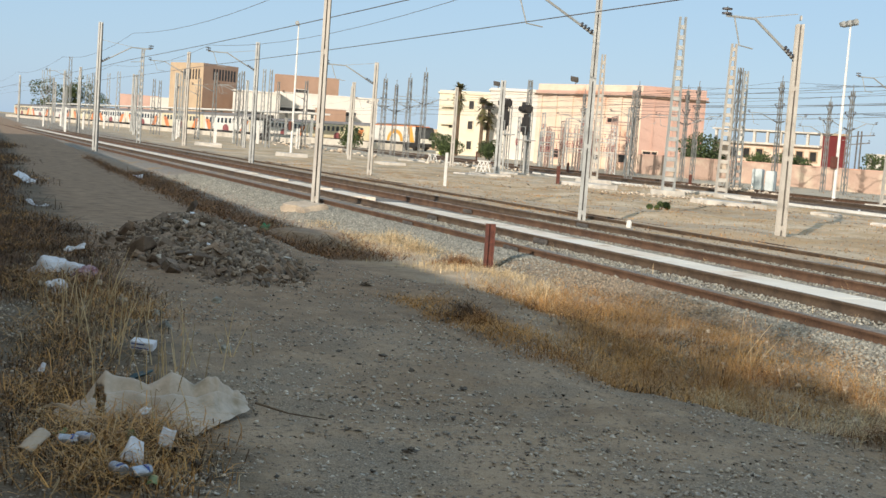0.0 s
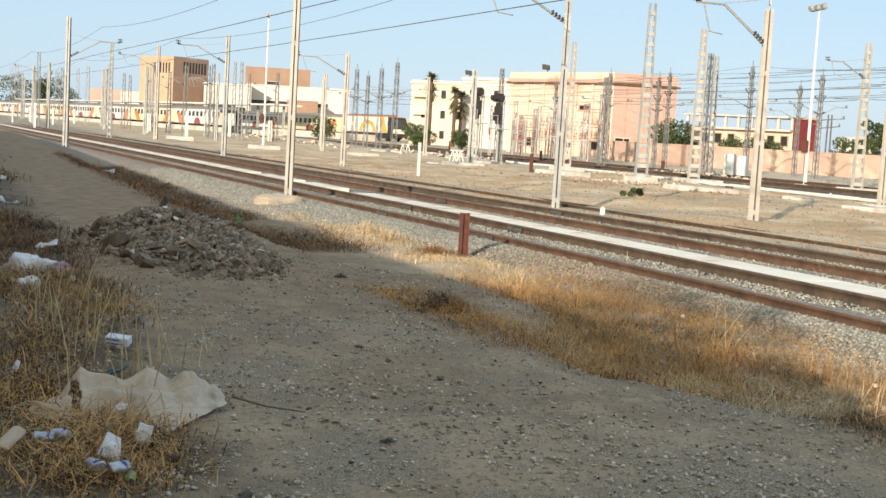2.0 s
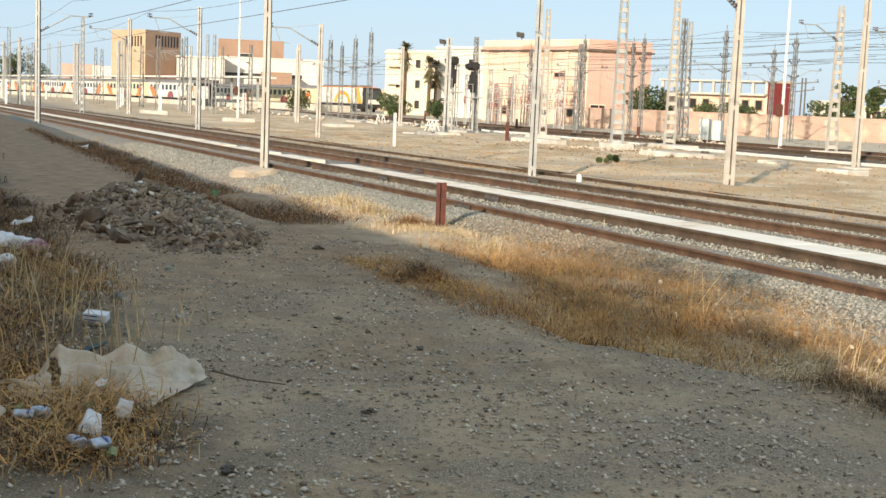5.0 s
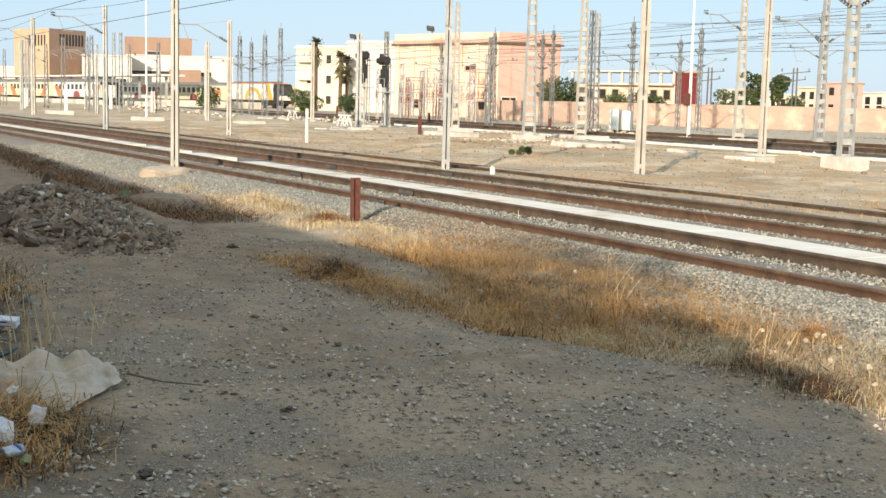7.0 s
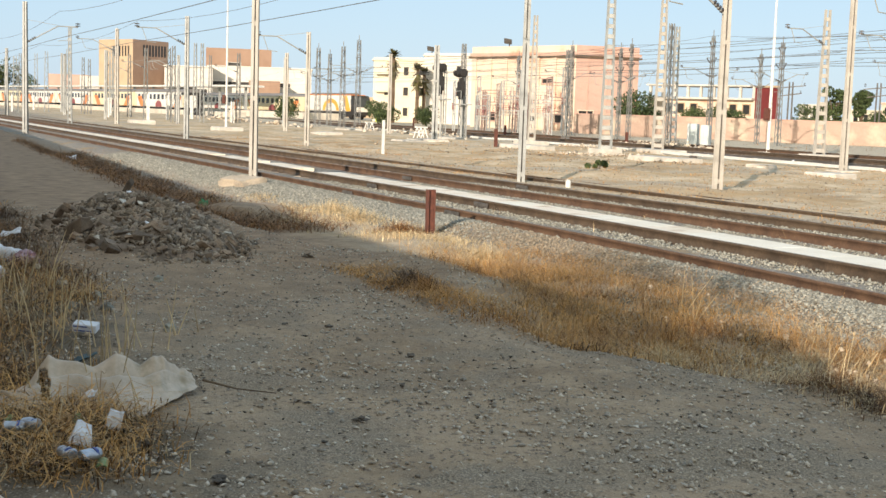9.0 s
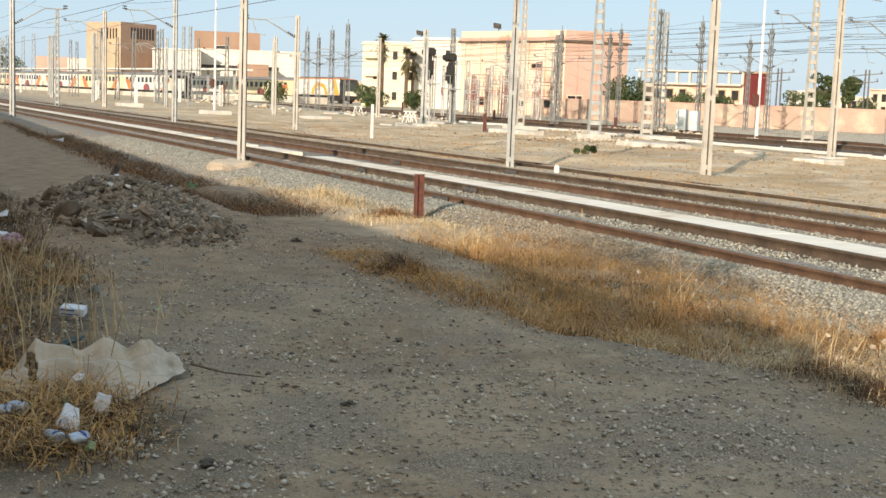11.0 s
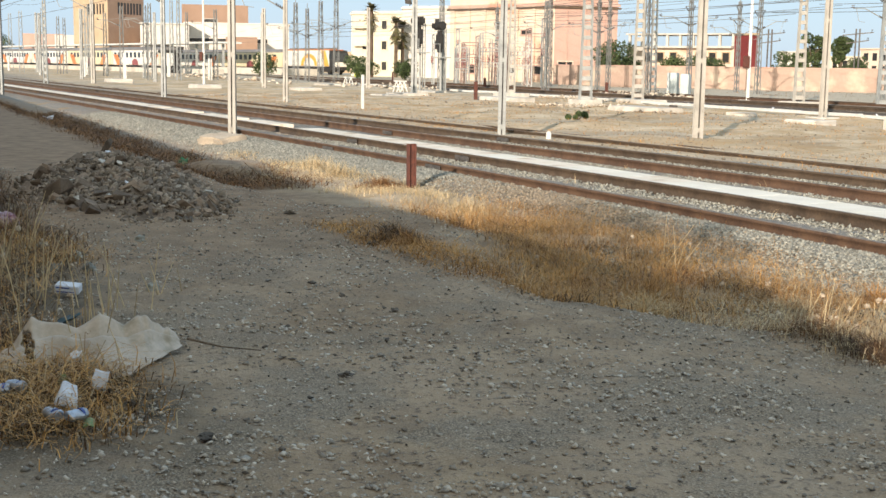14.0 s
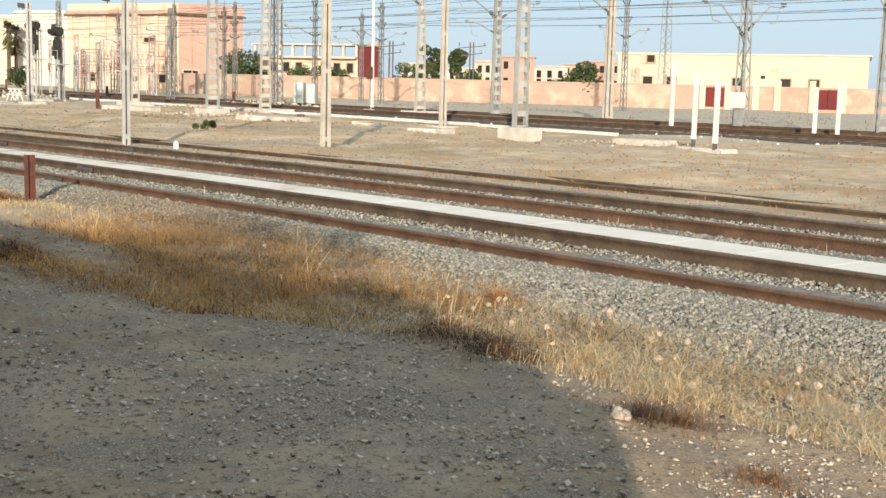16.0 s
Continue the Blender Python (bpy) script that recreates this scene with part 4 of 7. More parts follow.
# salmon switch house
pk = footprint(polar(-65.55, 161.5), polar(-60.85, 150), polar(-58.05, 153))
wins = [(0, u, 0.9, 1.3, 1.0, "pink") for u in (0.22, 0.62, 0.86)] + [(1, 0.18, 1.2, 1.8, 1.2, "peach"), (1, 0.82, 1.0, 1.6, 1.3, "peach"), (0, 0.75, 5.6, 1.6, 0.5, "pink")]
switch_house = building("switch_house", pk, 0.0, 10.1, "peach", "blocky salmon and peach plastered railway building with flat roof", wins, "pink", (1.15, 0.35, "pink"))
for k in range(7):
    bm = bmesh.new()
    u = 0.04 + k * 0.155
    p = pk[0] + (pk[1] - pk[0]) * u
    d = (pk[1] - pk[0]).normalized()
    box(bm, -0.25, -0.22, -0.5, 0.25, 0.2, 8.9, pose(p.x, p.y, 0, 0, 0, math.degrees(math.atan2(d.y, d.x))))
    part("pilaster", bm, "peach", switch_house)
for u in (0.2, 0.5, 0.8):
    bm = bmesh.new()
    p = pk[1] + (pk[2] - pk[1]) * u
    d = (pk[2] - pk[1]).normalized()
    box(bm, -0.06, -0.1, -0.5, 0.06, 0.1, 8.9, pose(p.x, p.y, 0, 0, 0, math.degrees(math.atan2(d.y, d.x))))
    part("downpipe", bm, "pink", switch_house)

dline = (pk[1] - pk[0]).normalized()
aline = math.degrees(math.atan2(dline.y, dline.x))
dside = (pk[2] - pk[1]).normalized()
aside = math.degrees(math.atan2(dside.y, dside.x))
# dark strips stand in for the shade beneath the cornice
for pts, ang, ln in ((pk[0], aline, (pk[1] - pk[0]).length), (pk[1], aside, (pk[2] - pk[1]).length)):
    bm = bmesh.new()
    box(bm, -0.3, -0.34, 8.66, ln + 0.3, 0.0, 8.86, pose(pts.x, pts.y, 0, 0, 0, ang))
    part("cornice_band", bm, "bark", switch_house, "dark brown band painting the shade under the parapet")
wh = footprint(polar(-67.7, 180), polar(-65.4, 176), depth=12)
for q0, q1, u, zr in ((pk[0], pk[1], 0.36, 10.1), (wh[0], wh[1], 0.12, 10.0)):
    p = q0 + (q1 - q0) * u
    m = pose(p.x, p.y, zr, 0, 0, aline)
    lamp = thing("roof_floodlight", (0, 0, 0), "dark tilted floodlight panel on the parapet", "floodlight", "roof floodlights")
    bm = bmesh.new()
    beam(bm, m @ Vector((0, 0.2, -0.1)), m @ Vector((0, 0.2, 0.5)), 0.1)
    part("bracket", bm, "steel_dark", lamp)
    bm = bmesh.new()
    soft_box(bm, -0.5, -0.1, -0.36, 0.5, 0.1, 0.36, 0.05, m @ pose(0, -0.1, 0.6, 35, 8, 25))
    part("panel", bm, "steel_dark", lamp)

# houses behind the yard
yh = footprint(polar(-70.0, 190), polar(-67.5, 186), depth=12)
apartments = building("apartment_house", yh, 0, 9.6, "cream", "cream apartment house with dark windows",
         [(0, u, s, 0.8, 1.2, "cream") for s in (1.0, 4.0, 7.0) for u in (0.25, 0.6, 0.88)] + [(1, 0.4, s, 1.2, 1.5, "cream") for s in (1.0, 4.0, 7.0)], parapet=(0.5, 0.25, "cream"))
dy = (yh[1] - yh[0]).normalized()
for zz in (1.6, 4.6, 7.2):
    m = pose(yh[0].x, yh[0].y, zz, 0, 0, math.degrees(math.atan2(dy.y, dy.x)))
    bm = bmesh.new()
    soft_box(bm, 0.6, -1.0, -0.15, 3.0, 0.0, 0.0, 0.03, m)
    soft_box(bm, 0.6, -1.0, 0.0, 3.0, -0.88, 0.85, 0.03, m)
    part("balcony", bm, "cream", apartments)
building("apartment_house", wh, 0, 10.0, "white", "plain white apartment house", [(0, u, s, 0.9, 1.2, "white") for s in (4.0, 7.0) for u in (0.3, 0.7)], parapet=(0.4, 0.2, "white"))
b1 = footprint(polar(-82.1, 312), polar(-80.66, 302), polar(-79.13, 310))
building("office_block", b1, 0, 16.3, "tan", "tan and brown brick office block with slit windows under the roof",
         [(0, 0.45 + k * 0.085, 12.4, 0.5, 2.4, "") for k in range(6)] + [(1, 0.30 + k * 0.085, 12.6, 0.55, 2.6, "") for k in range(8)], "brick")
h0 = footprint(polar(-79.3, 292), polar(-77.2, 292), depth=16)
building("station_hall", h0, 0, 10.4, "white", "white station hall with a dark recess", [(0, 0.35, 3.6, 5.5, 2.2, ""), (0, 0.75, 3.6, 3.0, 1.6, "white")], parapet=(0.3, 0.2, "white"))
h1 = footprint(polar(-77.4, 300), polar(-72.8, 300), depth=16)
building("station_hall", h1, 0, 11.0, "white", "long white station building with small windows",
         [(0, u, s, 5.4, 0.9, "white") for u in (0.16, 0.42, 0.68) for s in (3.0, 6.4)] + [(0, 0.9, 3.2, 2.4, 1.4, "tan")], parapet=(0.3, 0.2, "white"))
b2 = footprint(polar(-77.5, 322), polar(-74.6, 322), depth=10)
building("office_block", b2, 0, 16.0, "brick", "brown brick upper block above the station", [(0, 0.42, 9.5, 3.5, 3.0, "white")])
b3 = footprint(polar(-75.6, 292), polar(-74.2, 292), depth=6)
building("shed", b3, 0, 7.6, "brick", "brown brick low block by the station")
b4 = footprint(polar(-84.2, 430), polar(-82.5, 430), depth=12)
building("low_house", b4, 0, 10.2, "pink", "salmon low house beyond the platforms", [(0, 0.8, 4.0, 1.0, 1.2, "")])
b5 = footprint(polar(-82.9, 400), polar(-81.9, 400), depth=12)
building("station_hall", b5, 0, 9.4, "white", "white low station building")
b6 = footprint(polar(-72.4, 262), polar(-69.9, 262), depth=8)
building("shed", b6, 0, 4.4, "tan", "low tan shed at the yard's end", [(0, 0.2, 0.6, 1.4, 1.6, "")])

# unfinished house with the maroon end wall
rh = footprint(polar(-57.6, 172), polar(-52.9, 165), depth=10)
unfinished = building("unfinished_house", rh, 0, 4.6, "peach", "unfinished two-storey house with bare columns and maroon end wall",
                      [(0, 0.09 + 0.12 * k, 2.7, 0.9, 1.2, "tan") for k in (1, 2, 3, 5, 6, 7)] + [(0, 0.5, 0.3, 1.2, 2.0, "tan")], None)
d = (rh[1] - rh[0]).normalized()
ang = math.degrees(math.atan2(d.y, d.x))
L = (rh[1] - rh[0]).length
for k in range(9):
    p = rh[0] + d * (L * (0.03 + 0.12 * k))
    bm = bmesh.new()
    box(bm, -0.16, -0.16, 4.6, 0.16, 0.16, 6.3, pose(p.x, p.y, 0, 0, 0, ang))
    part("column", bm, "concrete", unfinished)
bm = bmesh.new()
box(bm, 0, -0.9, 4.5, L, 6, 4.75, pose(rh[0].x, rh[0].y, 0, 0, 0, ang))
box(bm, 0, -0.4, 6.2, L * 0.96, 6, 6.4, pose(rh[0].x, rh[0].y, 0, 0, 0, ang))
part("floor_slab", bm, "concrete", unfinished)
mh = footprint(polar(-52.9, 165), polar(-51.9, 162), depth=8)
building("house_end", mh, 0, 6.3, "maroon", "maroon plastered end wall of a house", parapet=(0.2, 0.25, "tan"))

# far houses to the right
for a0, a1, d0, hh, mat in ((-47.6, -46.4, 215, 5.6, "peach"), (-46.5, -44.9, 205, 6.2, "pink"), (-45.0, -43.4, 215, 5.0, "white"), (-43.6, -42.6, 225, 5.6, "peach"), (-42.8, -40.9, 230, 6.2, "pink"),
                            (-51.0, -49.6, 230, 5.2, "white"), (-48.9, -47.5, 240, 4.6, "cream")):
    fp = footprint(polar(a0, d0), polar(a1, d0 - 4), depth=9)
    building("town_house", fp, 0, hh, mat, "flat-roofed plastered town house with dark windows", [(0, u, s, 0.9, 1.2, "") for s in (1.6, hh - 2.0) for u in (0.2, 0.5, 0.8)], parapet=(0.2, 0.2, mat))
ware = footprint(polar(-41.15, 152), polar(-30.4, 146), depth=18)
building("warehouse", ware, 0, 5.7, "stained_cream", "long pale cream warehouse with a flat roof",
         [(0, u, 2.0, 1.1, 1.0, "tan") for u in (0.13, 0.23, 0.50, 0.69, 0.80)] + [(0, 0.14, 4.7, 0.9, 0.8, "tan"), (0, 0.60, 3.0, 0.5, 0.35, ""), (0, 0.03, 5.0, 0.3, 0.3, "")], parapet=(0.1, 0.18, "cream"))

# boundary wall along the yard's far side
WALL = [(-122, 68), (-107, 71.5), (-94, 82), (-62, 103), (-35, 119), (10, 140)]
yard_wall = thing("boundary_wall", (0, 0, 0), "long salmon plastered boundary wall", "wall", kind="structure")
for (xa, ya), (xb, yb) in zip(WALL, WALL[1:]):
    L = math.hypot(xb - xa, yb - ya)
    ang = math.degrees(math.atan2(yb - ya, xb - xa))
    bm = bmesh.new()
    box(bm, 0, 0, -0.6, L, 0.25, 1.95, pose(xa, ya, 0, 0, 0, ang))
    part("wall_panel", bm, "wallpink", yard_wall)
    bm = bmesh.new()
    box(bm, 0, -0.06, 1.95, L, 0.31, 2.05, pose(xa, ya, 0, 0, 0, ang))
    part("coping", bm, "pink", yard_wall)
for x, y, w in ((-63.7, 101.85, 2.1), (-72.1, 96.3, 1.7)):
    gate = thing("metal_gate", (x, y, 0.0), "rust-red metal gate in the boundary wall", "gate", "yard gates", turn=33)
    for s in (-1, 1):
        bm = bmesh.new()
        box(bm, s * w / 4 - w / 4 + 0.02, -0.12, 0.1, s * w / 4 + w / 4 - 0.02, -0.03, 1.85)
        for k in range(3):
            box(bm, s * w / 4 - w / 4 + 0.04, -0.15, 0.2 + k * 0.75, s * w / 4 + w / 4 - 0.04, -0.12, 0.28 + k * 0.75)
        part("gate_leaf", bm, "maroon", gate)
    for s in (-1, 1):
        bm = bmesh.new()
        box(bm, s * (w / 2 + 0.3) - 0.28, -0.2, -0.3, s * (w / 2 + 0.3) + 0.28, 0.3, 2.65)
        part("pillar", bm, "peach", gate)
for x, y in ((-69.0, 98.3), (-67.4, 99.4), (-54.5, 107.3), (-46.0, 112.4)):
    bm = bmesh.new()
    box(bm, -0.3, -0.15, -0.3, 0.3, 0.35, 2.6, pose(x, y, 0, 0, 0, 32))
    part("pillar", bm, "peach", yard_wall)


def power_pole(az, d, h):
    p = polar(az, d)
    t = thing("power_pole", (p.x, p.y, gz(p.x, p.y)), "dark twin power pole with short crossarms behind the wall", "power pole", "power poles", turn=40)
    for sx in (-0.22, 0.22):
        bm = bmesh.new()
        beam(bm, (sx, 0, -0.3), (sx * 0.8, 0, h), 0.16, sides=8)
        part("pole", bm, "steel_dark", t)
    for k, (z, a) in enumerate(((h - 0.5, 1.5), (h - 1.3, 1.1))):
        bm = bmesh.new()
        beam(bm, (-a, 0, z - 0.15), (a, 0, z + 0.15), 0.1)
        part("crossarm", bm, "steel_dark", t)
        for sx in (-1, 1):
            bm = bmesh.new()
            insulator(bm, (sx * a * 0.9, 0, z + 0.1), (sx * a * 0.9, 0, z + 0.45), 3, 0.1)
            part("insulator", bm, "insulator", t)


for az, d, h in ((-51.40, 135, 6.1), (-47.75, 135, 6.2)):
    power_pole(az, d, h)


# ---- station: platforms, canopy, kiosk ----
def along(x, y0):
    return y0 + 0.157 * (x + 190)


SLOPE = math.degrees(math.atan(0.157))


def strip(name, x0, x1, y0, w, z0, z1, material, label, category, kind="structure"):
    bm = bmesh.new()
    L = (x1 - x0) / math.cos(radians(SLOPE))
    soft_box(bm, 0, 0, z0, L, w, z1, 0.05, pose(x0, along(x0, y0), 0, 0, 0, SLOPE))
    return tagged(part(name, bm, material), label, category, kind=kind)


strip("platform", -400, -178, 40.5, 3.2, -0.5, 0.75, "platform", "pale concrete station platform", "platform")
strip("platform_far", -400, -178, 53.0, 5.0, -0.5, 1.0, "platform", "pale concrete far platform", "platform")
canopy = thing("station_canopy", (0, 0, 0), "long white flat platform canopy on grey posts", "canopy")
bm = bmesh.new()
box(bm, 0, 0, 4.9, 205, 5, 5.2, pose(-410, along(-410, 54), 0, 0, 0, SLOPE))
part("roof", bm, "steel_white", canopy)
for k in range(18):
    bm = bmesh.new()
    x = -405 + k * 11.5
    box(bm, -0.2, -0.2, 0.9, 0.2, 0.2, 4.9, pose(x, along(x, 56.4), 0))
    part("post", bm, "steel_grey", canopy)
kiosk = thing("yard_kiosk", (-181.0, 38.4, gz(-181, 38.4)), "small dark open kiosk with overhanging roof", "kiosk")
bm = bmesh.new()
soft_box(bm, -1.5, -1.5, 2.9, 1.5, 1.5, 3.3, 0.1)
part("roof", bm, "black", kiosk)
for sx in (-1.0, 1.0):
    for sy in (-1.0, 1.0):
        bm = bmesh.new()
        box(bm, sx - 0.18, sy - 0.18, 0, sx + 0.18, sy + 0.18, 2.9)
        part("post", bm, "black", kiosk)
bm = bmesh.new()
box(bm, -1.1, -1.1, 0, 1.1, 1.1, 1.1)
part("counter", bm, "black", kiosk)


# ---- trains ----
def bow(bm, x0, x1, z0, z1, y, k=1):
    """A swept triangular flash of colour on the coach's side."""
    vs = [bm.verts.new(p) for p in ((x0, y, z1), (x0 + (x1 - x0) * 0.55, y, z1), (x1, y, z0), (x0 + (x1 - x0) * 0.45, y, z0))]
    ws = [bm.verts.new((v.co.x, v.co.y + 0.02, v.co.z)) for v in vs]
    bm.faces.new(vs)
    bm.faces.new(ws[::-1])
    for i in range(4):
        j = (i + 1) % 4
        bm.faces.new((vs[j], vs[i], ws[i], ws[j]))


def coach(cream=False, flash="orange"):
    t = thing("rail_coach", (0, 0, 0), ("cream" if cream else "white") + " passenger coach with orange swept flashes and dark windows", "train coach", "coaches in the station")
    Lc = 25.0
    bm = bmesh.new()
    soft_box(bm, 0.15, -1.4, 1.0, Lc - 0.15, 1.4, 3.55, 0.12)
    part("body", bm, "train_cream" if cream else "train_white", t)
    bm = bmesh.new()
    tube(bm, [(0.2, 0, 3.2), (Lc / 2, 0, 3.2), (Lc - 0.2, 0, 3.2)], 1.36, 16)
    for v in bm.verts:
        v.co.z = 3.45 + max(0, v.co.z - 3.2) * 0.42
    part("roof", bm, "roof_grey", t)
    for k in range(11):
        bm = bmesh.new()
        x = 2.6 + k * 1.98
        soft_box(bm, x - 0.55, -1.425, 2.25, x + 0.55, -1.38, 3.1, 0.06)
        part("window", bm, "glass", t)
    for x in (0.9, Lc - 0.9):
        bm = bmesh.new()
        soft_box(bm, x - 0.4, -1.42, 1.05, x + 0.4, -1.38, 3.2, 0.03)
        part("door", bm, "train_cream", t)
    for xa, xb in ((1.6, 5.6), (Lc - 1.6, Lc - 5.6)):
        bm = bmesh.new()
        bow(bm, xa, xb, 1.0, 2.75, -1.44)
        part("flash", bm, flash, t)
    bm = bmesh.new()
    bmesh.ops.create_circle(bm, cap_ends=True, segments=20, radius=1.5, matrix=pose(Lc / 2, -1.43, 1.3, 90))
    for v in bm.verts:
        v.co.z = max(v.co.z, 1.02) if v.co.z < 1.3 else 1.3 + (v.co.z - 1.3) * 0.5
    part("crest", bm, "crest", t)
    for x in (3.6, Lc - 3.6):
        bm = bmesh.new()
        box(bm, x - 1.6, -1.15, 0.35, x + 1.6, 1.15, 0.95)
        for dx in (-1.1, 1.1):
            for y in (-0.95, 0.95):
                beam(bm, (x + dx, y - 0.08, 0.46), (x + dx, y + 0.08, 0.46), 0.92, sides=14)
        part("bogie", bm, "black", t)
    bm = bmesh.new()
    box(bm, 6.5, -1.2, 0.55, 18.5, 1.2, 1.05)
    part("underframe", bm, "black", t)
    return t


def stand(t, x, y, z=0.1):
    t.matrix_basis = pose(x, y, z, 0, 0, SLOPE)


CW = coach()
CC = coach(True)
stand(CW, -226, along(-226, 44.5))
stand(CC, -251, along(-251, 44.5))
step = 25.4
for k in range(2, 8):
    xx = -226 - k * step * math.cos(radians(SLOPE))
    copy_thing(CC if k % 3 == 1 else CW, pose(xx, along(xx, 44.5), 0.1, 0, 0, SLOPE))
# second train with the locomotive
Y2 = 65.0
for k in range(1, 5):
    xx = -185 - 17.8 - k * step * 0.9878
    copy_thing(CC if k in (1, 4) else CW, pose(xx, along(xx, Y2), 0.1, 0, 0, SLOPE))


def locomotive():
    t = thing("locomotive", (0, 0, 0), "white electric locomotive with amber flashes and black front", "locomotive")
    L = 18.0
    bm = bmesh.new()
    soft_box(bm, 0.3, -1.45, 1.25, L - 1.6, 1.45, 3.75, 0.14)
    part("body", bm, "train_white", t)
    bm = bmesh.new()
    vs = [(L - 1.65, 1.25), (L - 0.1, 1.25), (L - 0.05, 1.9), (L - 0.7, 3.2), (L - 1.2, 3.78), (L - 1.65, 3.78)]
    a = [bm.verts.new((x, -1.42, z)) for x, z in vs]
    b = [bm.verts.new((x, 1.42, z)) for x, z in vs]
    bm.faces.new(a)
    bm.faces.new(b[::-1])
    for i in range(6):
        j = (i + 1) % 6
        bm.faces.new((a[j], a[i], b[i], b[j]))
    part("cab", bm, "black", t, "black sloping cab front")
    bm = bmesh.new()
    bow(bm, L - 4.4, L - 1.7, 1.3, 3.7, -1.47)
    part("flash", bm, "yellow", t)
    bm = bmesh.new()
    box(bm, -0.9, -1.2, -0.04, 0.6, 1.2, 0.05, pose(L - 0.38, 0, 2.55, 0, 62, 0))
    part("windscreen", bm, "glass", t)
    bm = bmesh.new()
    soft_box(bm, L - 1.7, -1.45, 2.45, L - 0.9, -1.4, 3.2, 0.05)
    part("cab_window", bm, "glass", t)
    bm = bmesh.new()
    soft_box(bm, L - 0.3, -1.3, 1.25, L + 0.02, 1.3, 1.95, 0.05)
    part("nose", bm, "train_white", t)
    bm = bmesh.new()
    for i in range(10):
        an0, an1 = math.pi * i / 10, math.pi * (i + 1) / 10
        q = [bm.verts.new((9.5 + r * math.cos(an) * 1.5, -1.48, 1.35 + r * math.sin(an))) for r, an in ((1.9, an0), (1.9, an1), (1.3, an1), (1.3, an0))]
        bm.faces.new(q)
        r2 = [bm.verts.new((v.co.x, -1.455, v.co.z)) for v in q]
        bm.faces.new(r2[::-1])
    part("flash", bm, "yellow", t)
    bm = bmesh.new()
    soft_box(bm, 0.6, -1.35, 3.75, L - 2.0, 1.35, 3.9, 0.05)
    part("roof_edge", bm, "orange", t, "orange roof edge")
    for k in range(5):
        bm = bmesh.new()
        soft_box(bm, 1.2 + k * 2.9, -0.9, 3.9, 3.2 + k * 2.9, 0.9, 4.15, 0.08)
        part("roof_equipment", bm, "roof_grey", t)
    bm = bmesh.new()
    box(bm, 0.2, -1.4, 0.7, L - 0.3, 1.4, 1.25)
    part("skirt", bm, "black", t)
    for x in (3.8, L - 3.8):
        bm = bmesh.new()
        for dx in (-1.4, 1.4):
            for y in (-0.98, 0.98):
                beam(bm, (x + dx, y - 0.09, 0.55), (x + dx, y + 0.09, 0.55), 1.1, sides=16)
        box(bm, x - 2.2, -1.25, 0.4, x + 2.2, 1.25, 0.75)
        part("bogie", bm, "black", t)
    return t


LOCO = locomotive()
stand(LOCO, -185 - 17.6, along(-185 - 17.6, Y2))


# ---- yard furniture ----
def signal(x, y, h):
    t = thing("railway_signal", (x, y, gz(x, y)), "black signal head with hood on a grey ladder post", "signal", "yard signals")
    bm = bmesh.new()
    for s in (-0.22, 0.22):
        beam(bm, (s, 0.3, -0.2), (s, 0.3, h - 0.2), 0.06)
    for k in range(int(h / 0.4)):
        beam(bm, (-0.22, 0.3, 0.3 + k * 0.4), (0.22, 0.3, 0.3 + k * 0.4), 0.04)
    part("ladder", bm, "steel_grey", t)
    bm = bmesh.new()
    tube(bm, [(0, 0, -0.2), (0, 0, h)], 0.09, 8)
    part("post", bm, "steel_grey", t)
    bm = bmesh.new()
    soft_box(bm, -0.45, -0.25, h - 1.9, 0.45, 0.02, h - 0.35, 0.25)
    part("head", bm, "black", t)
    bm = bmesh.new()
    soft_box(bm, -0.75, -0.35, h - 0.3, 0.75, 0.1, h + 0.3, 0.1)
    part("indicator_box", bm, "black", t)
    for dx in (-0.32, 0.32):
        bm = bmesh.new()
        tube(bm, [(dx, -0.3, h), (dx, -0.55, h)], 0.2, 10)
        part("lamp_hood", bm, "black", t)
    bm = bmesh.new()
    box(bm, -0.7, -0.4, h - 2.3, 0.7, 0.5, h - 2.22)
    for s in (-0.7, 0.7):
        beam(bm, (s, -0.4, h - 2.2), (s, -0.4, h - 1.3), 0.04)
    beam(bm, (-0.7, -0.4, h - 1.3), (0.7, -0.4, h - 1.3), 0.04)
    part("walkway", bm, "steel_grey", t)


for az, h in ((-66.9, 5.0), (-65.95, 4.7)):
    p = polar(az, 92)
    signal(p.x, p.y, h)


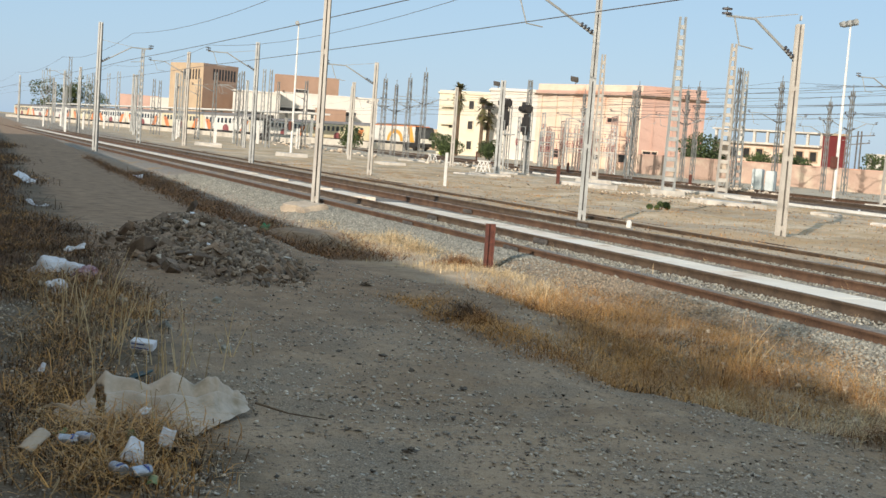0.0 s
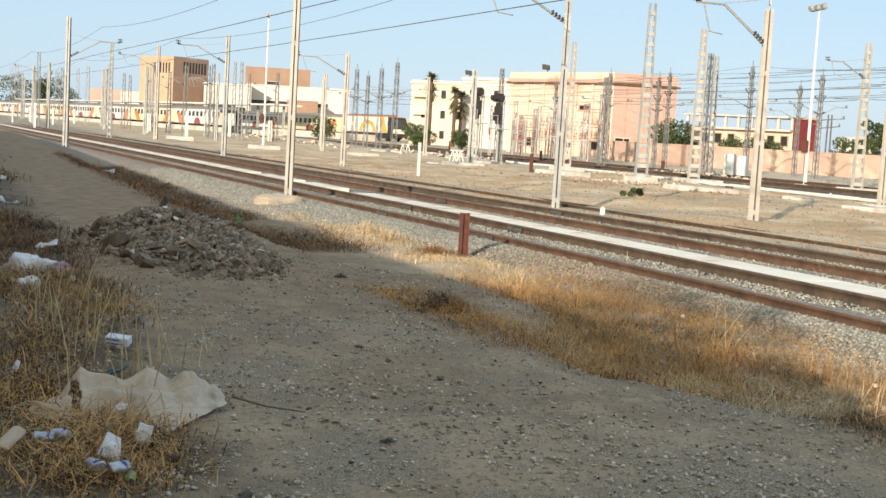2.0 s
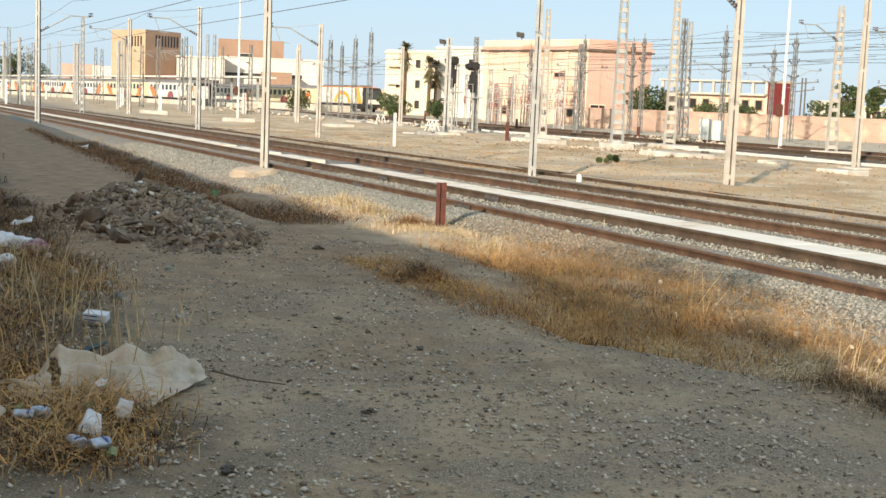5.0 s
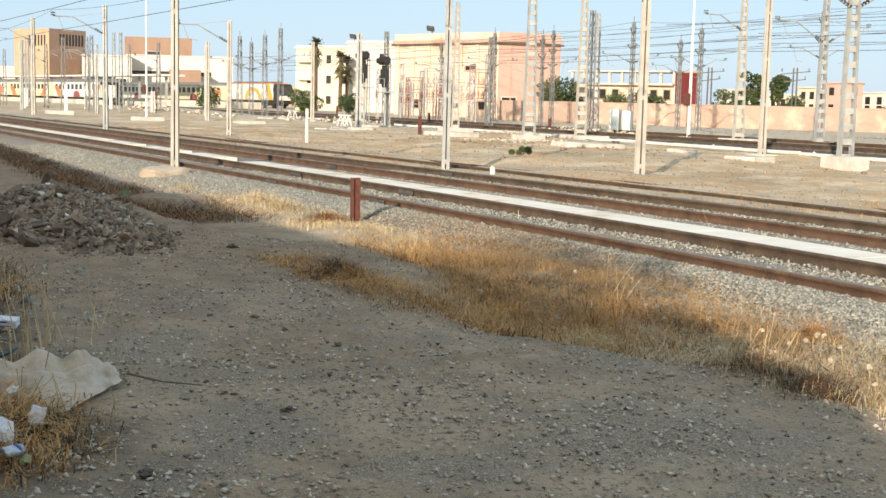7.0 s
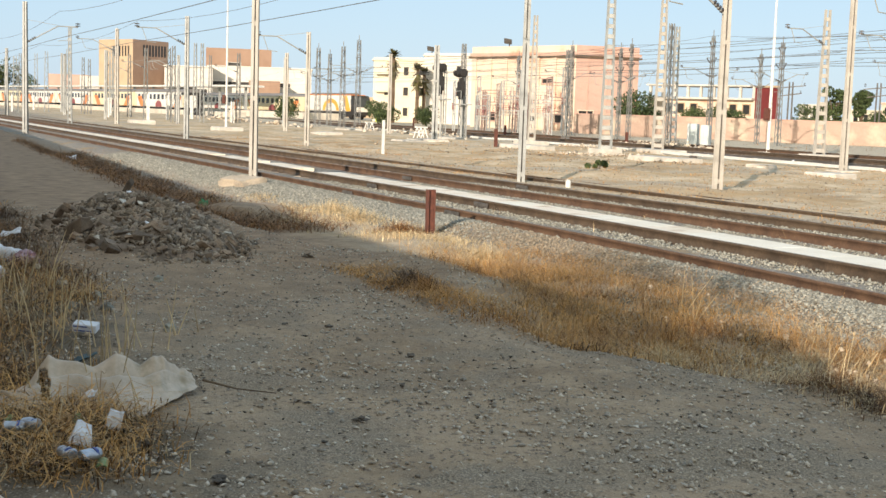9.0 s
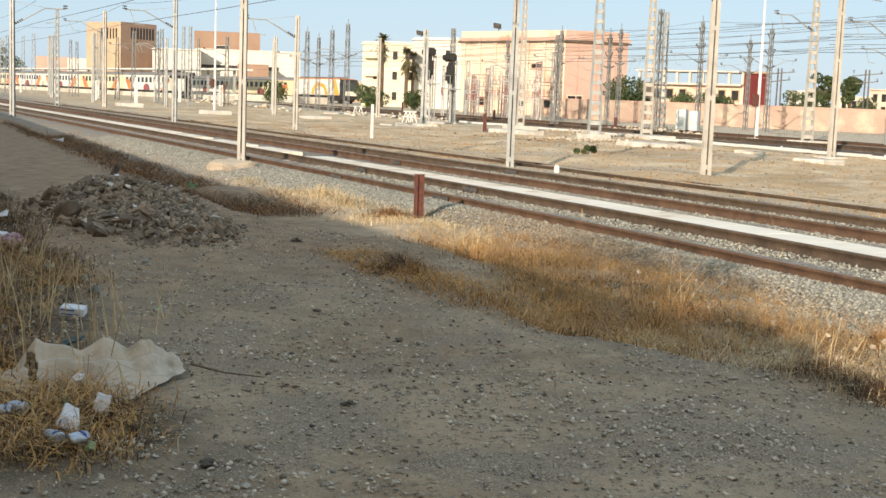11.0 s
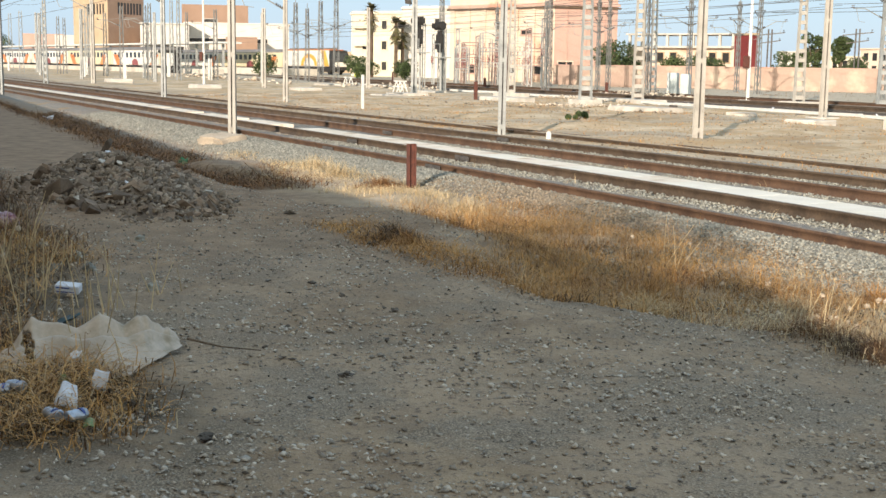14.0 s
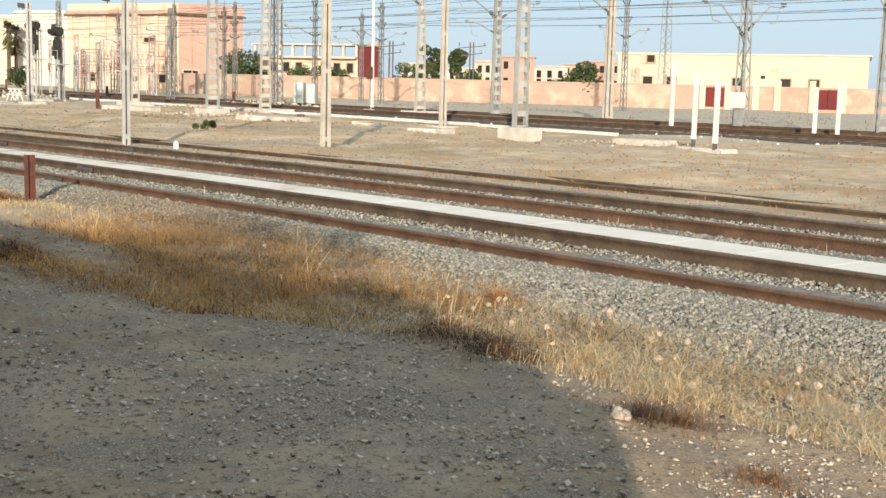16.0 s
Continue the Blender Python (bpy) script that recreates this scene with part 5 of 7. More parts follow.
def gantry(x, y, w, h, turn, mat):
    """A switchyard portal: two laced legs, a beam, hanging insulators and a frame of bars."""
    t = thing("switchyard_gantry", (x, y, gz(x, y)), "thin steel switchyard portal with hanging insulators", "gantry", "switchyard gantries", turn=turn)
    for s in (-1, 1):
        bm = bmesh.new()
        for o in (-0.22, 0.22):
            beam(bm, (s * w / 2 + o, 0, -0.2), (s * w / 2 + o * 0.6, 0, h), 0.09)
        for k in range(int(h / 0.55)):
            g = 1 if k % 2 else -1
            beam(bm, (s * w / 2 - 0.2 * g, 0, k * 0.55), (s * w / 2 + 0.2 * g, 0, (k + 1) * 0.55), 0.05)
        part("leg", bm, mat, t)
    for zz in (h, h * 0.72, h * 0.45):
        bm = bmesh.new()
        beam(bm, (-w / 2, 0, zz), (w / 2, 0, zz), 0.1)
        beam(bm, (-w / 2, 0, zz - 0.3), (w / 2, 0, zz - 0.3), 0.07)
        part("crossbeam", bm, mat, t)
    for k in range(4):
        bm = bmesh.new()
        insulator(bm, (-w / 2 + w * (k + 0.5) / 4, 0.1, h * 0.72 + 0.05), (-w / 2 + w * (k + 0.5) / 4, 0.1, h * 0.72 + 0.5), 3, 0.1)
        u = -w / 2 + w * (k + 0.5) / 4
        insulator(bm, (u, -0.1, h * 0.45 + 0.05), (u, -0.1, h * 0.45 + 0.7), 4, 0.12)
        part("insulator", bm, "crest", t)


M["red_oxide"] = surface("red_oxide_steel", (0.36, 0.26, 0.225), (0.26, 0.185, 0.16), 0.7, 2, 20, bump=0.1)
for az, d, w, h, mat in ((-65.2, 128, 3.2, 5.6, "steel_grey"), (-64.3, 132, 3.4, 5.0, "red_oxide"), (-63.4, 126, 3.0, 6.2, "steel_grey"), (-63.0, 138, 3.6, 5.4, "red_oxide"), (-62.0, 130, 3.4, 5.8, "red_oxide"),
                        (-61.3, 124, 2.6, 6.6, "steel_grey"), (-64.9, 140, 3.4, 4.2, "red_oxide"), (-66.3, 118, 2.6, 4.8, "steel_grey")):
    p = polar(az, d)
    gantry(p.x, p.y, w, h, -az * -0.3, mat)
for k, az in enumerate((-65.0, -64.6, -64.0, -63.7, -63.2, -62.6, -62.3, -61.6)):
    p = polar(az, 120 + 3 * (k % 3))
    gantry(p.x, p.y, 1.6 + 0.4 * (k % 2), 3.6 + 0.5 * (k % 4), 20 + 6 * k, ("steel_grey", "red_oxide", "steel_cream")[k % 3])


# low concrete pieces in the yard
def concrete_piece(x, y, sx, sy, h, turn, label="weathered pale concrete block half sunk in earth"):
    bm = bmesh.new()
    soft_box(bm, -sx / 2, -sy / 2, -0.3, sx / 2, sy / 2, h, 0.05)
    for v in bm.verts:
        v.co.x += random.uniform(-0.04, 0.04)
        v.co.y += random.uniform(-0.04, 0.04)
    ob = part("concrete_block", bm, "concrete")
    ob.matrix_basis = pose(x, y, gz(x, y), 0, 0, turn)
    tagged(ob, label, "concrete block", "yard blocks")


for x, y, sx, sy, h, a in ((-60.0, 30.6, 3.6, 1.6, 0.35, 10), (-47.2, 31.0, 4.2, 1.4, 0.3, 6), (-34.2, 29.2, 1.6, 1.2, 0.3, 12), (-71.5, 28.5, 3.0, 1.4, 0.25, 4), (-86.5, 28.0, 3.4, 1.6, 0.3, 0),
                           (-74.2, 30.8, 3.4, 1.8, 0.3, 0), (-91.0, 21.8, 2.8, 1.8, 0.5, 4), (-112.0, 19.2, 3.4, 2.0, 0.6, 0), (-26.0, 31.2, 2.4, 0.9, 0.3, 4), (-105.0, 36.0, 4.0, 1.4, 0.3, 0),
                           (-80.0, 35.0, 3.0, 1.2, 0.3, 0), (-41.0, 31.5, 1.2, 0.8, 0.25, 20), (-65.0, 33.4, 3.0, 1.5, 0.3, 5), (-22.6, 29.9, 2.2, 0.8, 0.08, -8)):
    concrete_piece(x, y, sx * 0.85, sy, h * 0.6, a)
def mound(x, y, rx, ry, h, turn, name, label, material, seed):
    """A low worn mound with an uneven outline."""
    n = 26
    g = np.linspace(-1, 1, n)
    v = []
    m = pose(x, y, 0, 0, 0, turn)
    for b in g:
        for a in g:
            p = m @ Vector((a * rx, b * ry, 0))
            k = 1 - math.hypot(a, b) + 0.22 * noise.noise(Vector((a * 2, b * 2, seed)))
            top = h * float(smooth(0.0, 0.55, k)) + 0.12 * h * noise.noise(Vector((p.x * 3, p.y * 3, seed)))
            v.append((p.x, p.y, gz(p.x, p.y) + (top if k > 0 else -0.05)))
    ids = (np.arange(n - 1)[:, None] * n + np.arange(n - 1)[None, :]).ravel()
    tagged(raw(name, v, np.stack([ids, ids + 1, ids + n + 1, ids + n], 1), material), label, "mound", "earth mounds")


M["sandy"] = surface("sandy_mortar", (0.57, 0.49, 0.385), (0.40, 0.335, 0.26), 0.95, 2.2, 30, bump=0.6)
bm = bmesh.new()
soft_box(bm, -0.6, -0.36, -0.35, 0.6, 0.36, 0.0, 0.05)
bmesh.ops.subdivide_edges(bm, edges=bm.edges[:], cuts=2, use_grid_fill=True)
for v in bm.verts:
    v.co += Vector((noise.noise(v.co * 3), noise.noise(v.co * 3 + Vector((5, 0, 0))), 0.6 * noise.noise(v.co * 3 + Vector((0, 5, 0))))) * 0.11
ob = part("mast_plinth", bm, "sandy")
ob.matrix_basis = pose(-28.2, 7.12, gz(-28.2, 7.12) + 0.17, 6, 0, 12)
tagged(ob, "crumbling pale mortar plinth at the mast foot", "plinth")
mound(-20.8, 5.3, 2.0, 0.9, 0.16, -6, "earth_mound", "trodden earth crossing over the ditch", "ground", 5)
for x, y in ((-61.0, 29.3), (-137, 55), (-92, 45), (-70, 43)):
    bm = bmesh.new()
    soft_box(bm, -0.08, -0.08, -0.2, 0.08, 0.08, 1.0, 0.01)
    ob = part("iron_stake", bm, "rust")
    ob.matrix_basis = pose(x, y, gz(x, y), 2, 3, 0)
    tagged(ob, "short rusty iron stake in the yard", "stake", "iron stakes")


def trestle(x, y, w=2.2):
    t = thing("trestle", (x, y, gz(x, y)), "low white painted steel trestle", "trestle", "white trestles")
    bm = bmesh.new()
    beam(bm, (-w / 2, 0, 0.8), (w / 2, 0, 0.8), 0.1)
    part("top_bar", bm, "steel_white", t)
    for s in (-0.7, 0, 0.7):
        for d in (-1, 1):
            bm = bmesh.new()
            beam(bm, (s, 0, 0.8), (s + 0.22 * d, 0.22 * d, -0.1), 0.06)
            part("leg", bm, "steel_white", t)


trestle(-106, 38.3)
trestle(-82, 33.5)
# added box, in place of the yellow end of a coach
bm = bmesh.new()
soft_box(bm, -0.35, -0.3, -0.1, 0.35, 0.3, 1.5, 0.06)
ob = part("yard_bin", bm, "coach_end_yellow")
ob.matrix_basis = pose(-168, 62.0, gz(-168, 62.0))
tagged(ob, "yellow-green box standing in for a yellow coach end", "box")
M["box_blue"] = surface("pale_blue_cabinet_paint", (0.55, 0.62, 0.62), (0.45, 0.52, 0.53), 0.5, 1, 10, bump=0.05)
for az, d, w, h in ((-55.5, 92, 0.7, 1.6), (-54.95, 92, 0.6, 1.5)):
    p = polar(az, d)
    t = thing("relay_cabinet", (p.x, p.y, gz(p.x, p.y)), "pale blue-grey steel relay cabinet", "cabinet", "relay cabinets", turn=40)
    bm = bmesh.new()
    soft_box(bm, -w / 2, -0.4, -0.1, w / 2, 0.4, h, 0.05)
    part("body", bm, "box_blue", t)
    for s in (-1, 1):
        bm = bmesh.new()
        soft_box(bm, s * w / 4 - w / 4 + 0.04, -0.43, 0.15, s * w / 4 + w / 4 - 0.04, -0.4, h - 0.15, 0.01)
        part("door", bm, "box_blue", t)


# ---- trees ----
def leaf_cloud(name, centres, radii, n, size, material, parent, seed, flat=0.5):
    r = np.random.RandomState(seed)
    centres, radii = np.array(centres, dtype=float), np.array(radii, dtype=float)
    k = r.randint(0, len(centres), n)
    d = r.normal(size=(n, 3))
    d /= np.linalg.norm(d, axis=1)[:, None]
    rad = radii[k] * (0.55 + 0.5 * r.rand(n) ** 0.5)
    c = centres[k] + d * rad[:, None] * np.array([1, 1, 0.85])
    a, b = r.normal(size=(n, 3)), r.normal(size=(n, 3))
    a /= np.linalg.norm(a, axis=1)[:, None]
    b -= (a * b).sum(1)[:, None] * a
    b /= np.linalg.norm(b, axis=1)[:, None]
    s = size * (0.6 + 0.8 * r.rand(n))[:, None]
    v = np.stack([c - a * s, c - b * s * flat, c + a * s, c + b * s * flat], 1).reshape(-1, 3)
    return raw(name, v, np.arange(4 * n).reshape(-1, 4), material, parent)


def tree(x, y, h, spread, seed, label="dusty green broadleaf tree", lean=0.0):
    t = thing("tree", (x, y, gz(x, y)), label, "tree", "trees beyond the yard")
    r = random.Random(seed)
    bm = bmesh.new()
    tube(bm, [(0, 0, -0.2), (lean * 0.3, 0, h * 0.25), (lean * 0.6, 0.05, h * 0.5)], 0.05 * h * 0.5, 8, 0.02 * h * 0.5)
    cs, rr = [], []
    for i in range(15):
        an, el = r.uniform(0, 6.28), r.uniform(0.2, 0.97)
        p = Vector((math.cos(an) * spread * r.uniform(0.2, 0.75), math.sin(an) * spread * r.uniform(0.2, 0.75), h * el - spread * 0.15))
        tube(bm, [(lean * 0.5, 0, h * 0.3), tuple(p * 0.6 + Vector((0, 0, h * 0.14))), tuple(p)], 0.012 * h, 5, 0.004 * h)
        cs.append(tuple(p))
        rr.append(spread * r.uniform(0.36, 0.58))
    part("trunk", bm, "bark", t)
    leaf_cloud("crown", cs, rr, 2600, 0.022 * h + 0.05, "leaf", t, seed)
    return t


def bush(x, y, h, spread, seed, mat="leaf", label="dusty green bush by the yard wall"):
    t = thing("bush", (x, y, gz(x, y)), label, "bush", "bushes")
    r = random.Random(seed)
    cs = [(r.uniform(-1, 1) * spread * 0.7, r.uniform(-0.5, 0.5) * spread, h * r.uniform(0.25, 0.7)) for _ in range(7)]
    leaf_cloud("foliage", cs, [h * r.uniform(0.22, 0.4) for _ in cs], 2200, 0.028 * h + 0.03, mat, t, seed)
    bm = bmesh.new()
    for c in cs[:4]:
        tube(bm, [(0, 0, -0.1), (c[0] * 0.5, c[1] * 0.5, c[2] * 0.6), c], 0.03, 5, 0.012)
    part("stem", bm, "bark", t)


def palm_tree(x, y, h, seed):
    t = thing("palm_tree", (x, y, gz(x, y)), "tall shaggy palm with a thick skirt of dead fronds", "palm", "palms")
    r = np.random.RandomState(seed)
    bm = bmesh.new()
    tube(bm, [(0, 0, -0.2), (0.05, 0, h * 0.5), (0, 0, h)], 0.3, 8, 0.22)
    part("trunk", bm, "bark", t)
    v, f = [], []
    for i in range(70):
        an, up = r.uniform(0, 6.28), r.uniform(-1.3, 1.2)
        L = r.uniform(0.9, 1.5)
        base = np.array([0, 0, h - 0.3 + (0.2 if up > 0 else -r.uniform(0, 2.2))])
        for k in range(7):
            s = (k - 3) * 0.16
            d = np.array([math.cos(an + s) * math.cos(up), math.sin(an + s) * math.cos(up), math.sin(up)])
            q = np.array([-math.sin(an + s), math.cos(an + s), 0]) * 0.05
            m1, tip = base + d * L * 0.6, base + d * L + np.array([0, 0, -0.25])
            b0 = len(v)
            v += [base - q * 0.4, base + q * 0.4, m1 + q, m1 - q, tip, tip + q * 0.2]
            f += [(b0, b0 + 1, b0 + 2, b0 + 3), (b0 + 3, b0 + 2, b0 + 5, b0 + 4)]
    raw("crown", v, f, "palm", t)


for az, d, h, sp, s in ((-49.5, 150, 6.2, 1.5, 1), (-48.4, 152, 5.9, 1.15, 2), (-50.4, 155, 4.0, 1.8, 3), (-47.8, 150, 3.4, 1.6, 4), (-87.2, 440, 13.5, 6, 5), (-86.0, 445, 14, 6, 6), (-85.2, 445, 11, 5, 7)):
    p = polar(az, d)
    tree(p.x, p.y, h, sp, s)
for az, d, h, sp, s in ((-42.5, 124, 4.9, 2.2, 11), (-43.3, 124.5, 3.6, 1.3, 12), (-58.0, 138, 5.2, 2.0, 13), (-57.4, 140, 3.8, 2.0, 14), (-54.6, 138, 3.7, 2.4, 15), (-53.8, 140, 3.6, 2.2, 16), (-55.6, 139, 3.4, 2.0, 17),
                        (-67.6, 150, 3.0, 2.2, 18), (-69.3, 150, 2.6, 2.0, 19), (-69.75, 160, 3.2, 2.0, 20), (-51.2, 135, 2.2, 2.0, 21), (-50.9, 139, 3.1, 2.2, 41), (-49.0, 142, 3.0, 1.9, 42), (-48.0, 140, 2.9, 1.6, 43), (-74.0, 180, 3.6, 1.8, 22)):
    p = polar(az, d)
    bush(p.x, p.y, h, sp, s)
bush(-38.5, 22.5, 0.3, 0.6, 30, "leaf", "low grey-green weed clump in dry earth")
for az, d, h, s in ((-69.1, 172, 9.2, 1), (-68.0, 176, 7.6, 2), (-67.7, 178, 7.0, 3)):
    p = polar(az, d)
    palm_tree(p.x, p.y, h, s)

# an unseen thin-leaved tree, added behind the wall to half-shade the ditch
t = thing("tree", (-0.1, -3.1, gz(-0.1, -3.1)), "unseen thin-leaved tree added to dapple the ditch with shade", "tree")
bm = bmesh.new()
tube(bm, [(0, -0.2, -0.2), (0.05, 0, 1.6), (0, 0.1, 3.3)], 0.11, 8, 0.05)
cs = []
for k in range(22):
    u = -1.6 + 3.2 * (k % 11) / 10
    q = (u, 0.25 * math.sin(k * 2.1), (3.55 if k < 11 else 4.15) + 0.12 * math.sin(k * 1.7))
    tube(bm, [(0, 0.05, 2.4), (u * 0.5, 0, 3.1), q], 0.02, 5, 0.008)
    cs.append(q)
part("trunk", bm, "bark", t)
leaf_cloud("crown", cs, [0.30 + 0.08 * math.sin(k * 2.9) for k in range(22)], 3400, 0.035, "leaf", t, 91)

# ---- rubble heap ----
OCT = np.array([(1, 0, 0), (-1, 0, 0), (0, 1, 0), (0, -1, 0), (0, 0, 1), (0, 0, -1)], dtype=float)
OCTF = np.array([(0, 2, 4), (2, 1, 4), (1, 3, 4), (3, 0, 4), (2, 0, 5), (1, 2, 5), (3, 1, 5), (0, 3, 5)])


heap = thing("rubble_heap", (-15.6, 2.66, 0.02), "heap of broken masonry and earth on the dirt", "rubble")
HX, HY, HH = 2.9, 1.05, 0.46


def heap_z(u, v):
    r2 = np.hypot(np.asarray(u) / HX, np.asarray(v) / HY)
    return HH * np.clip(1 - r2, 0, 1) ** 0.8 * (1 + 0.25 * np.sin(np.asarray(u) * 2.1) * np.sin(np.asarray(v) * 3.3))


hu, hv = np.meshgrid(np.linspace(-HX, HX, 60), np.linspace(-HY, HY, 30))
hr = np.random.RandomState(8)
hz = heap_z(hu, hv) + hr.normal(0, 0.02, hu.shape) * (heap_z(hu, hv) > 0.02) - 0.02
ids = (np.arange(29)[:, None] * 60 + np.arange(59)[None, :]).ravel()
raw("earth_mound", np.stack([hu, hv, hz], -1).reshape(-1, 3), np.stack([ids, ids + 1, ids + 61, ids + 60], 1), "rubble", heap)
chunk_me = []
for k in range(6):
    bm = bmesh.new()
    box(bm, -0.5, -0.35, -0.25, 0.5, 0.35, 0.25)
    rr = random.Random(k)
    for v in bm.verts:
        v.co += Vector((rr.uniform(-0.16, 0.16), rr.uniform(-0.13, 0.13), rr.uniform(-0.12, 0.12)))
    bmesh.ops.bevel(bm, geom=bm.edges[:], offset=0.05, segments=1, affect="EDGES")
    me = bpy.data.meshes.new("chunk")
    bm.to_mesh(me)
    bm.free()
    me.materials.append(M["rubble"])
    chunk_me.append(me)
rr = random.Random(21)
for k in range(290):
    while True:
        u, v = rr.uniform(-HX, HX) * 1.05, rr.uniform(-HY, HY) * 1.1
        if math.hypot(u / HX, v / HY) < 1.08:
            break
    s = rr.choice((0.07, 0.085, 0.10, 0.115, 0.135, 0.17)) * (1.3 if k < 30 else 1)
    m = pose(u, v, float(heap_z(u, v)) + s * 0.12, rr.uniform(-45, 45), rr.uniform(-45, 45), rr.uniform(0, 360)) @ Matrix.Diagonal((s, s, s * rr.uniform(0.3, 0.75), 1))
    piece("chunk", chunk_me[k % 6], heap, m)
cr = np.random.RandomState(77)
cu, cv = cr.uniform(-1.12, 1.12, 9000) * HX, cr.uniform(-1.1, 1.1, 9000) * HY
ck = np.hypot(cu / HX, cv / HY) < 0.75 + 0.45 * cr.rand(9000)
cu, cv = cu[ck], cv[ck]
M["chip"] = surface("masonry_chips", (0.38, 0.30, 0.225), (0.19, 0.145, 0.105), 0.95, 8, 70, per_piece=0.5, bump=0.2)
CUBE = np.array([(sx, sy, sz) for sz in (-1, 1) for sx, sy in ((-1, -1), (1, -1), (1, 1), (-1, 1))], dtype=float) * np.array([1, 0.75, 0.45])
CUBEF = np.array([(3, 2, 1, 0), (4, 5, 6, 7), (0, 1, 5, 4), (1, 2, 6, 5), (2, 3, 7, 6), (3, 0, 4, 7)])


def turned(n, r):
    """n random turns."""
    q = r.normal(size=(n, 4))
    q /= np.linalg.norm(q, axis=1)[:, None]
    w, x, y, z = q.T
    return np.stack([np.stack([1 - 2 * (y * y + z * z), 2 * (x * y - z * w), 2 * (x * z + y * w)], -1), np.stack([2 * (x * y + z * w), 1 - 2 * (x * x + z * z), 2 * (y * z - x * w)], -1),
                     np.stack([2 * (x * z - y * w), 2 * (y * z + x * w), 1 - 2 * (x * x + y * y)], -1)], 1)


nc = len(cu)
chip_v = (CUBE[None] + cr.normal(0, 0.16, (nc, 8, 3))) * (0.010 + 0.036 * cr.rand(nc) ** 2.2)[:, None, None] * np.array([1.0, 1.0, 0.6])
chip_v = np.einsum("nij,nkj->nki", turned(nc, cr), chip_v) + np.stack([cu, cv, heap_z(cu, cv) + 0.008], 1)[:, None]
tagged(raw("masonry_chip", chip_v.reshape(-1, 3), (CUBEF[None] + (np.arange(nc) * 8)[:, None, None]).reshape(-1, 4), "chip", heap), kind="stuff")
pale_me = []
for k, tone in ((0, "pebble"), (3, "paper"), (4, "concrete")):
    me = chunk_me[k].copy()
    me.materials.clear()
    me.materials.append(M[tone])
    pale_me.append(me)
for k in range(46):
    an, q = rr.uniform(0, 6.28), rr.random() ** 0.6
    u, v = HX * q * math.cos(an), HY * q * math.sin(an)
    s = rr.uniform(0.05, 0.14) * (0.7 if k % 3 == 1 else 1.0)
    m = pose(u, v, float(heap_z(u, v)) + s * 0.25, rr.uniform(-40, 40), rr.uniform(-40, 40), rr.uniform(0, 360)) @ Matrix.Diagonal((s, s * 0.8, s * 0.3, 1))
    piece("tile_shard", pale_me[(0, 2, 0, 2, 1)[k % 5]], heap, m)
piece("lump", chunk_me[2], heap, pose(-1.5, -0.45, 0.24, 10, -12, 70) @ Matrix.Diagonal((0.42, 0.17, 0.17, 1)))
piece("lump", chunk_me[1], heap, pose(-1.3, 0.0, 0.36, 20, -58, 60) @ Matrix.Diagonal((0.42, 0.15, 0.14, 1)))
piece("lump", chunk_me[4], heap, pose(1.0, -0.85, 0.16, 12, -20, 30) @ Matrix.Diagonal((0.27, 0.22, 0.3, 1)))
piece("lump", chunk_me[0], heap, pose(2.2, -0.35, 0.14, 20, 10, 75) @ Matrix.Diagonal((0.2, 0.16, 0.22, 1)))


# ---- scattered stones ----
def stones(name, x, y, z, size, material, label, seed, flat=0.7):
    r = np.random.RandomState(seed)
    n = len(x)
    v = OCT[None] * (size[:, None, None] * (0.6 + 0.8 * r.rand(n, 1, 3))) * np.array([1, 1, flat])
    v = v + r.normal(0, 0.25, (n, 6, 3)) * size[:, None, None]
    a = r.rand(n) * 6.28
    ca, sa = np.cos(a)[:, None], np.sin(a)[:, None]
    v = np.stack([v[..., 0] * ca - v[..., 1] * sa, v[..., 0] * sa + v[..., 1] * ca, v[..., 2]], -1)
    v += np.stack([x, y, z], 1)[:, None]
    f = (OCTF[None] + (np.arange(n) * 6)[:, None, None]).reshape(-1, 3)
    return tagged(raw(name, v.reshape(-1, 3), f, material), label, "stones", kind="stuff")


def patchy_stones(a, b):
    return np.sin(a * 2.2 + 1.1 * np.sin(b * 3.0)) + np.sin(b * 4.1 + a) > -0.2


r = np.random.RandomState(31)
n = 95000
x = 2.5 - 34 * r.rand(n) ** 1.5
w = 7.25 + 1.4 * r.rand(n) ** 0.8
prof_w = np.array([7.0, 7.55, 8.0, 8.35, 8.62, 8.8])
prof_z = np.array([-0.42, -0.2, -0.13, -0.115, -0.125, -0.135])
z = np.interp(w, prof_w, prof_z)
z = np.maximum(z, ground_z(x, w + bend(x)) - 0.01)
sz = 0.009 + 0.018 * r.rand(n) ** 1.3
dusty = x + 1.6 * np.sin(w * 3.1) + 1.2 * r.normal(size=n) + 2.2 * (w - 7.2) < -8.6
dusty &= x > -18.5 + 1.5 * r.normal(size=n)
stones("ballast_stones", x[~dusty], (w + bend(x))[~dusty], z[~dusty] + 0.012, sz[~dusty], "stone", "loose grey ballast stones beside the rail", 32)
thin = dusty & (r.rand(n) < 0.75)
stones("dusty_ballast_stones", x[thin], (w + bend(x))[thin], z[thin] + 0.004, sz[thin], "stone_dusty", "earth-brown dusty ballast stones on the slope", 40)
n = 36000
x = -18 - 26 * r.rand(n) ** 1.4
w = 6.9 + 1.7 * r.rand(n) ** 0.7
z = np.maximum(np.interp(w, prof_w, prof_z), ground_z(x, w + bend(x)) - 0.01)
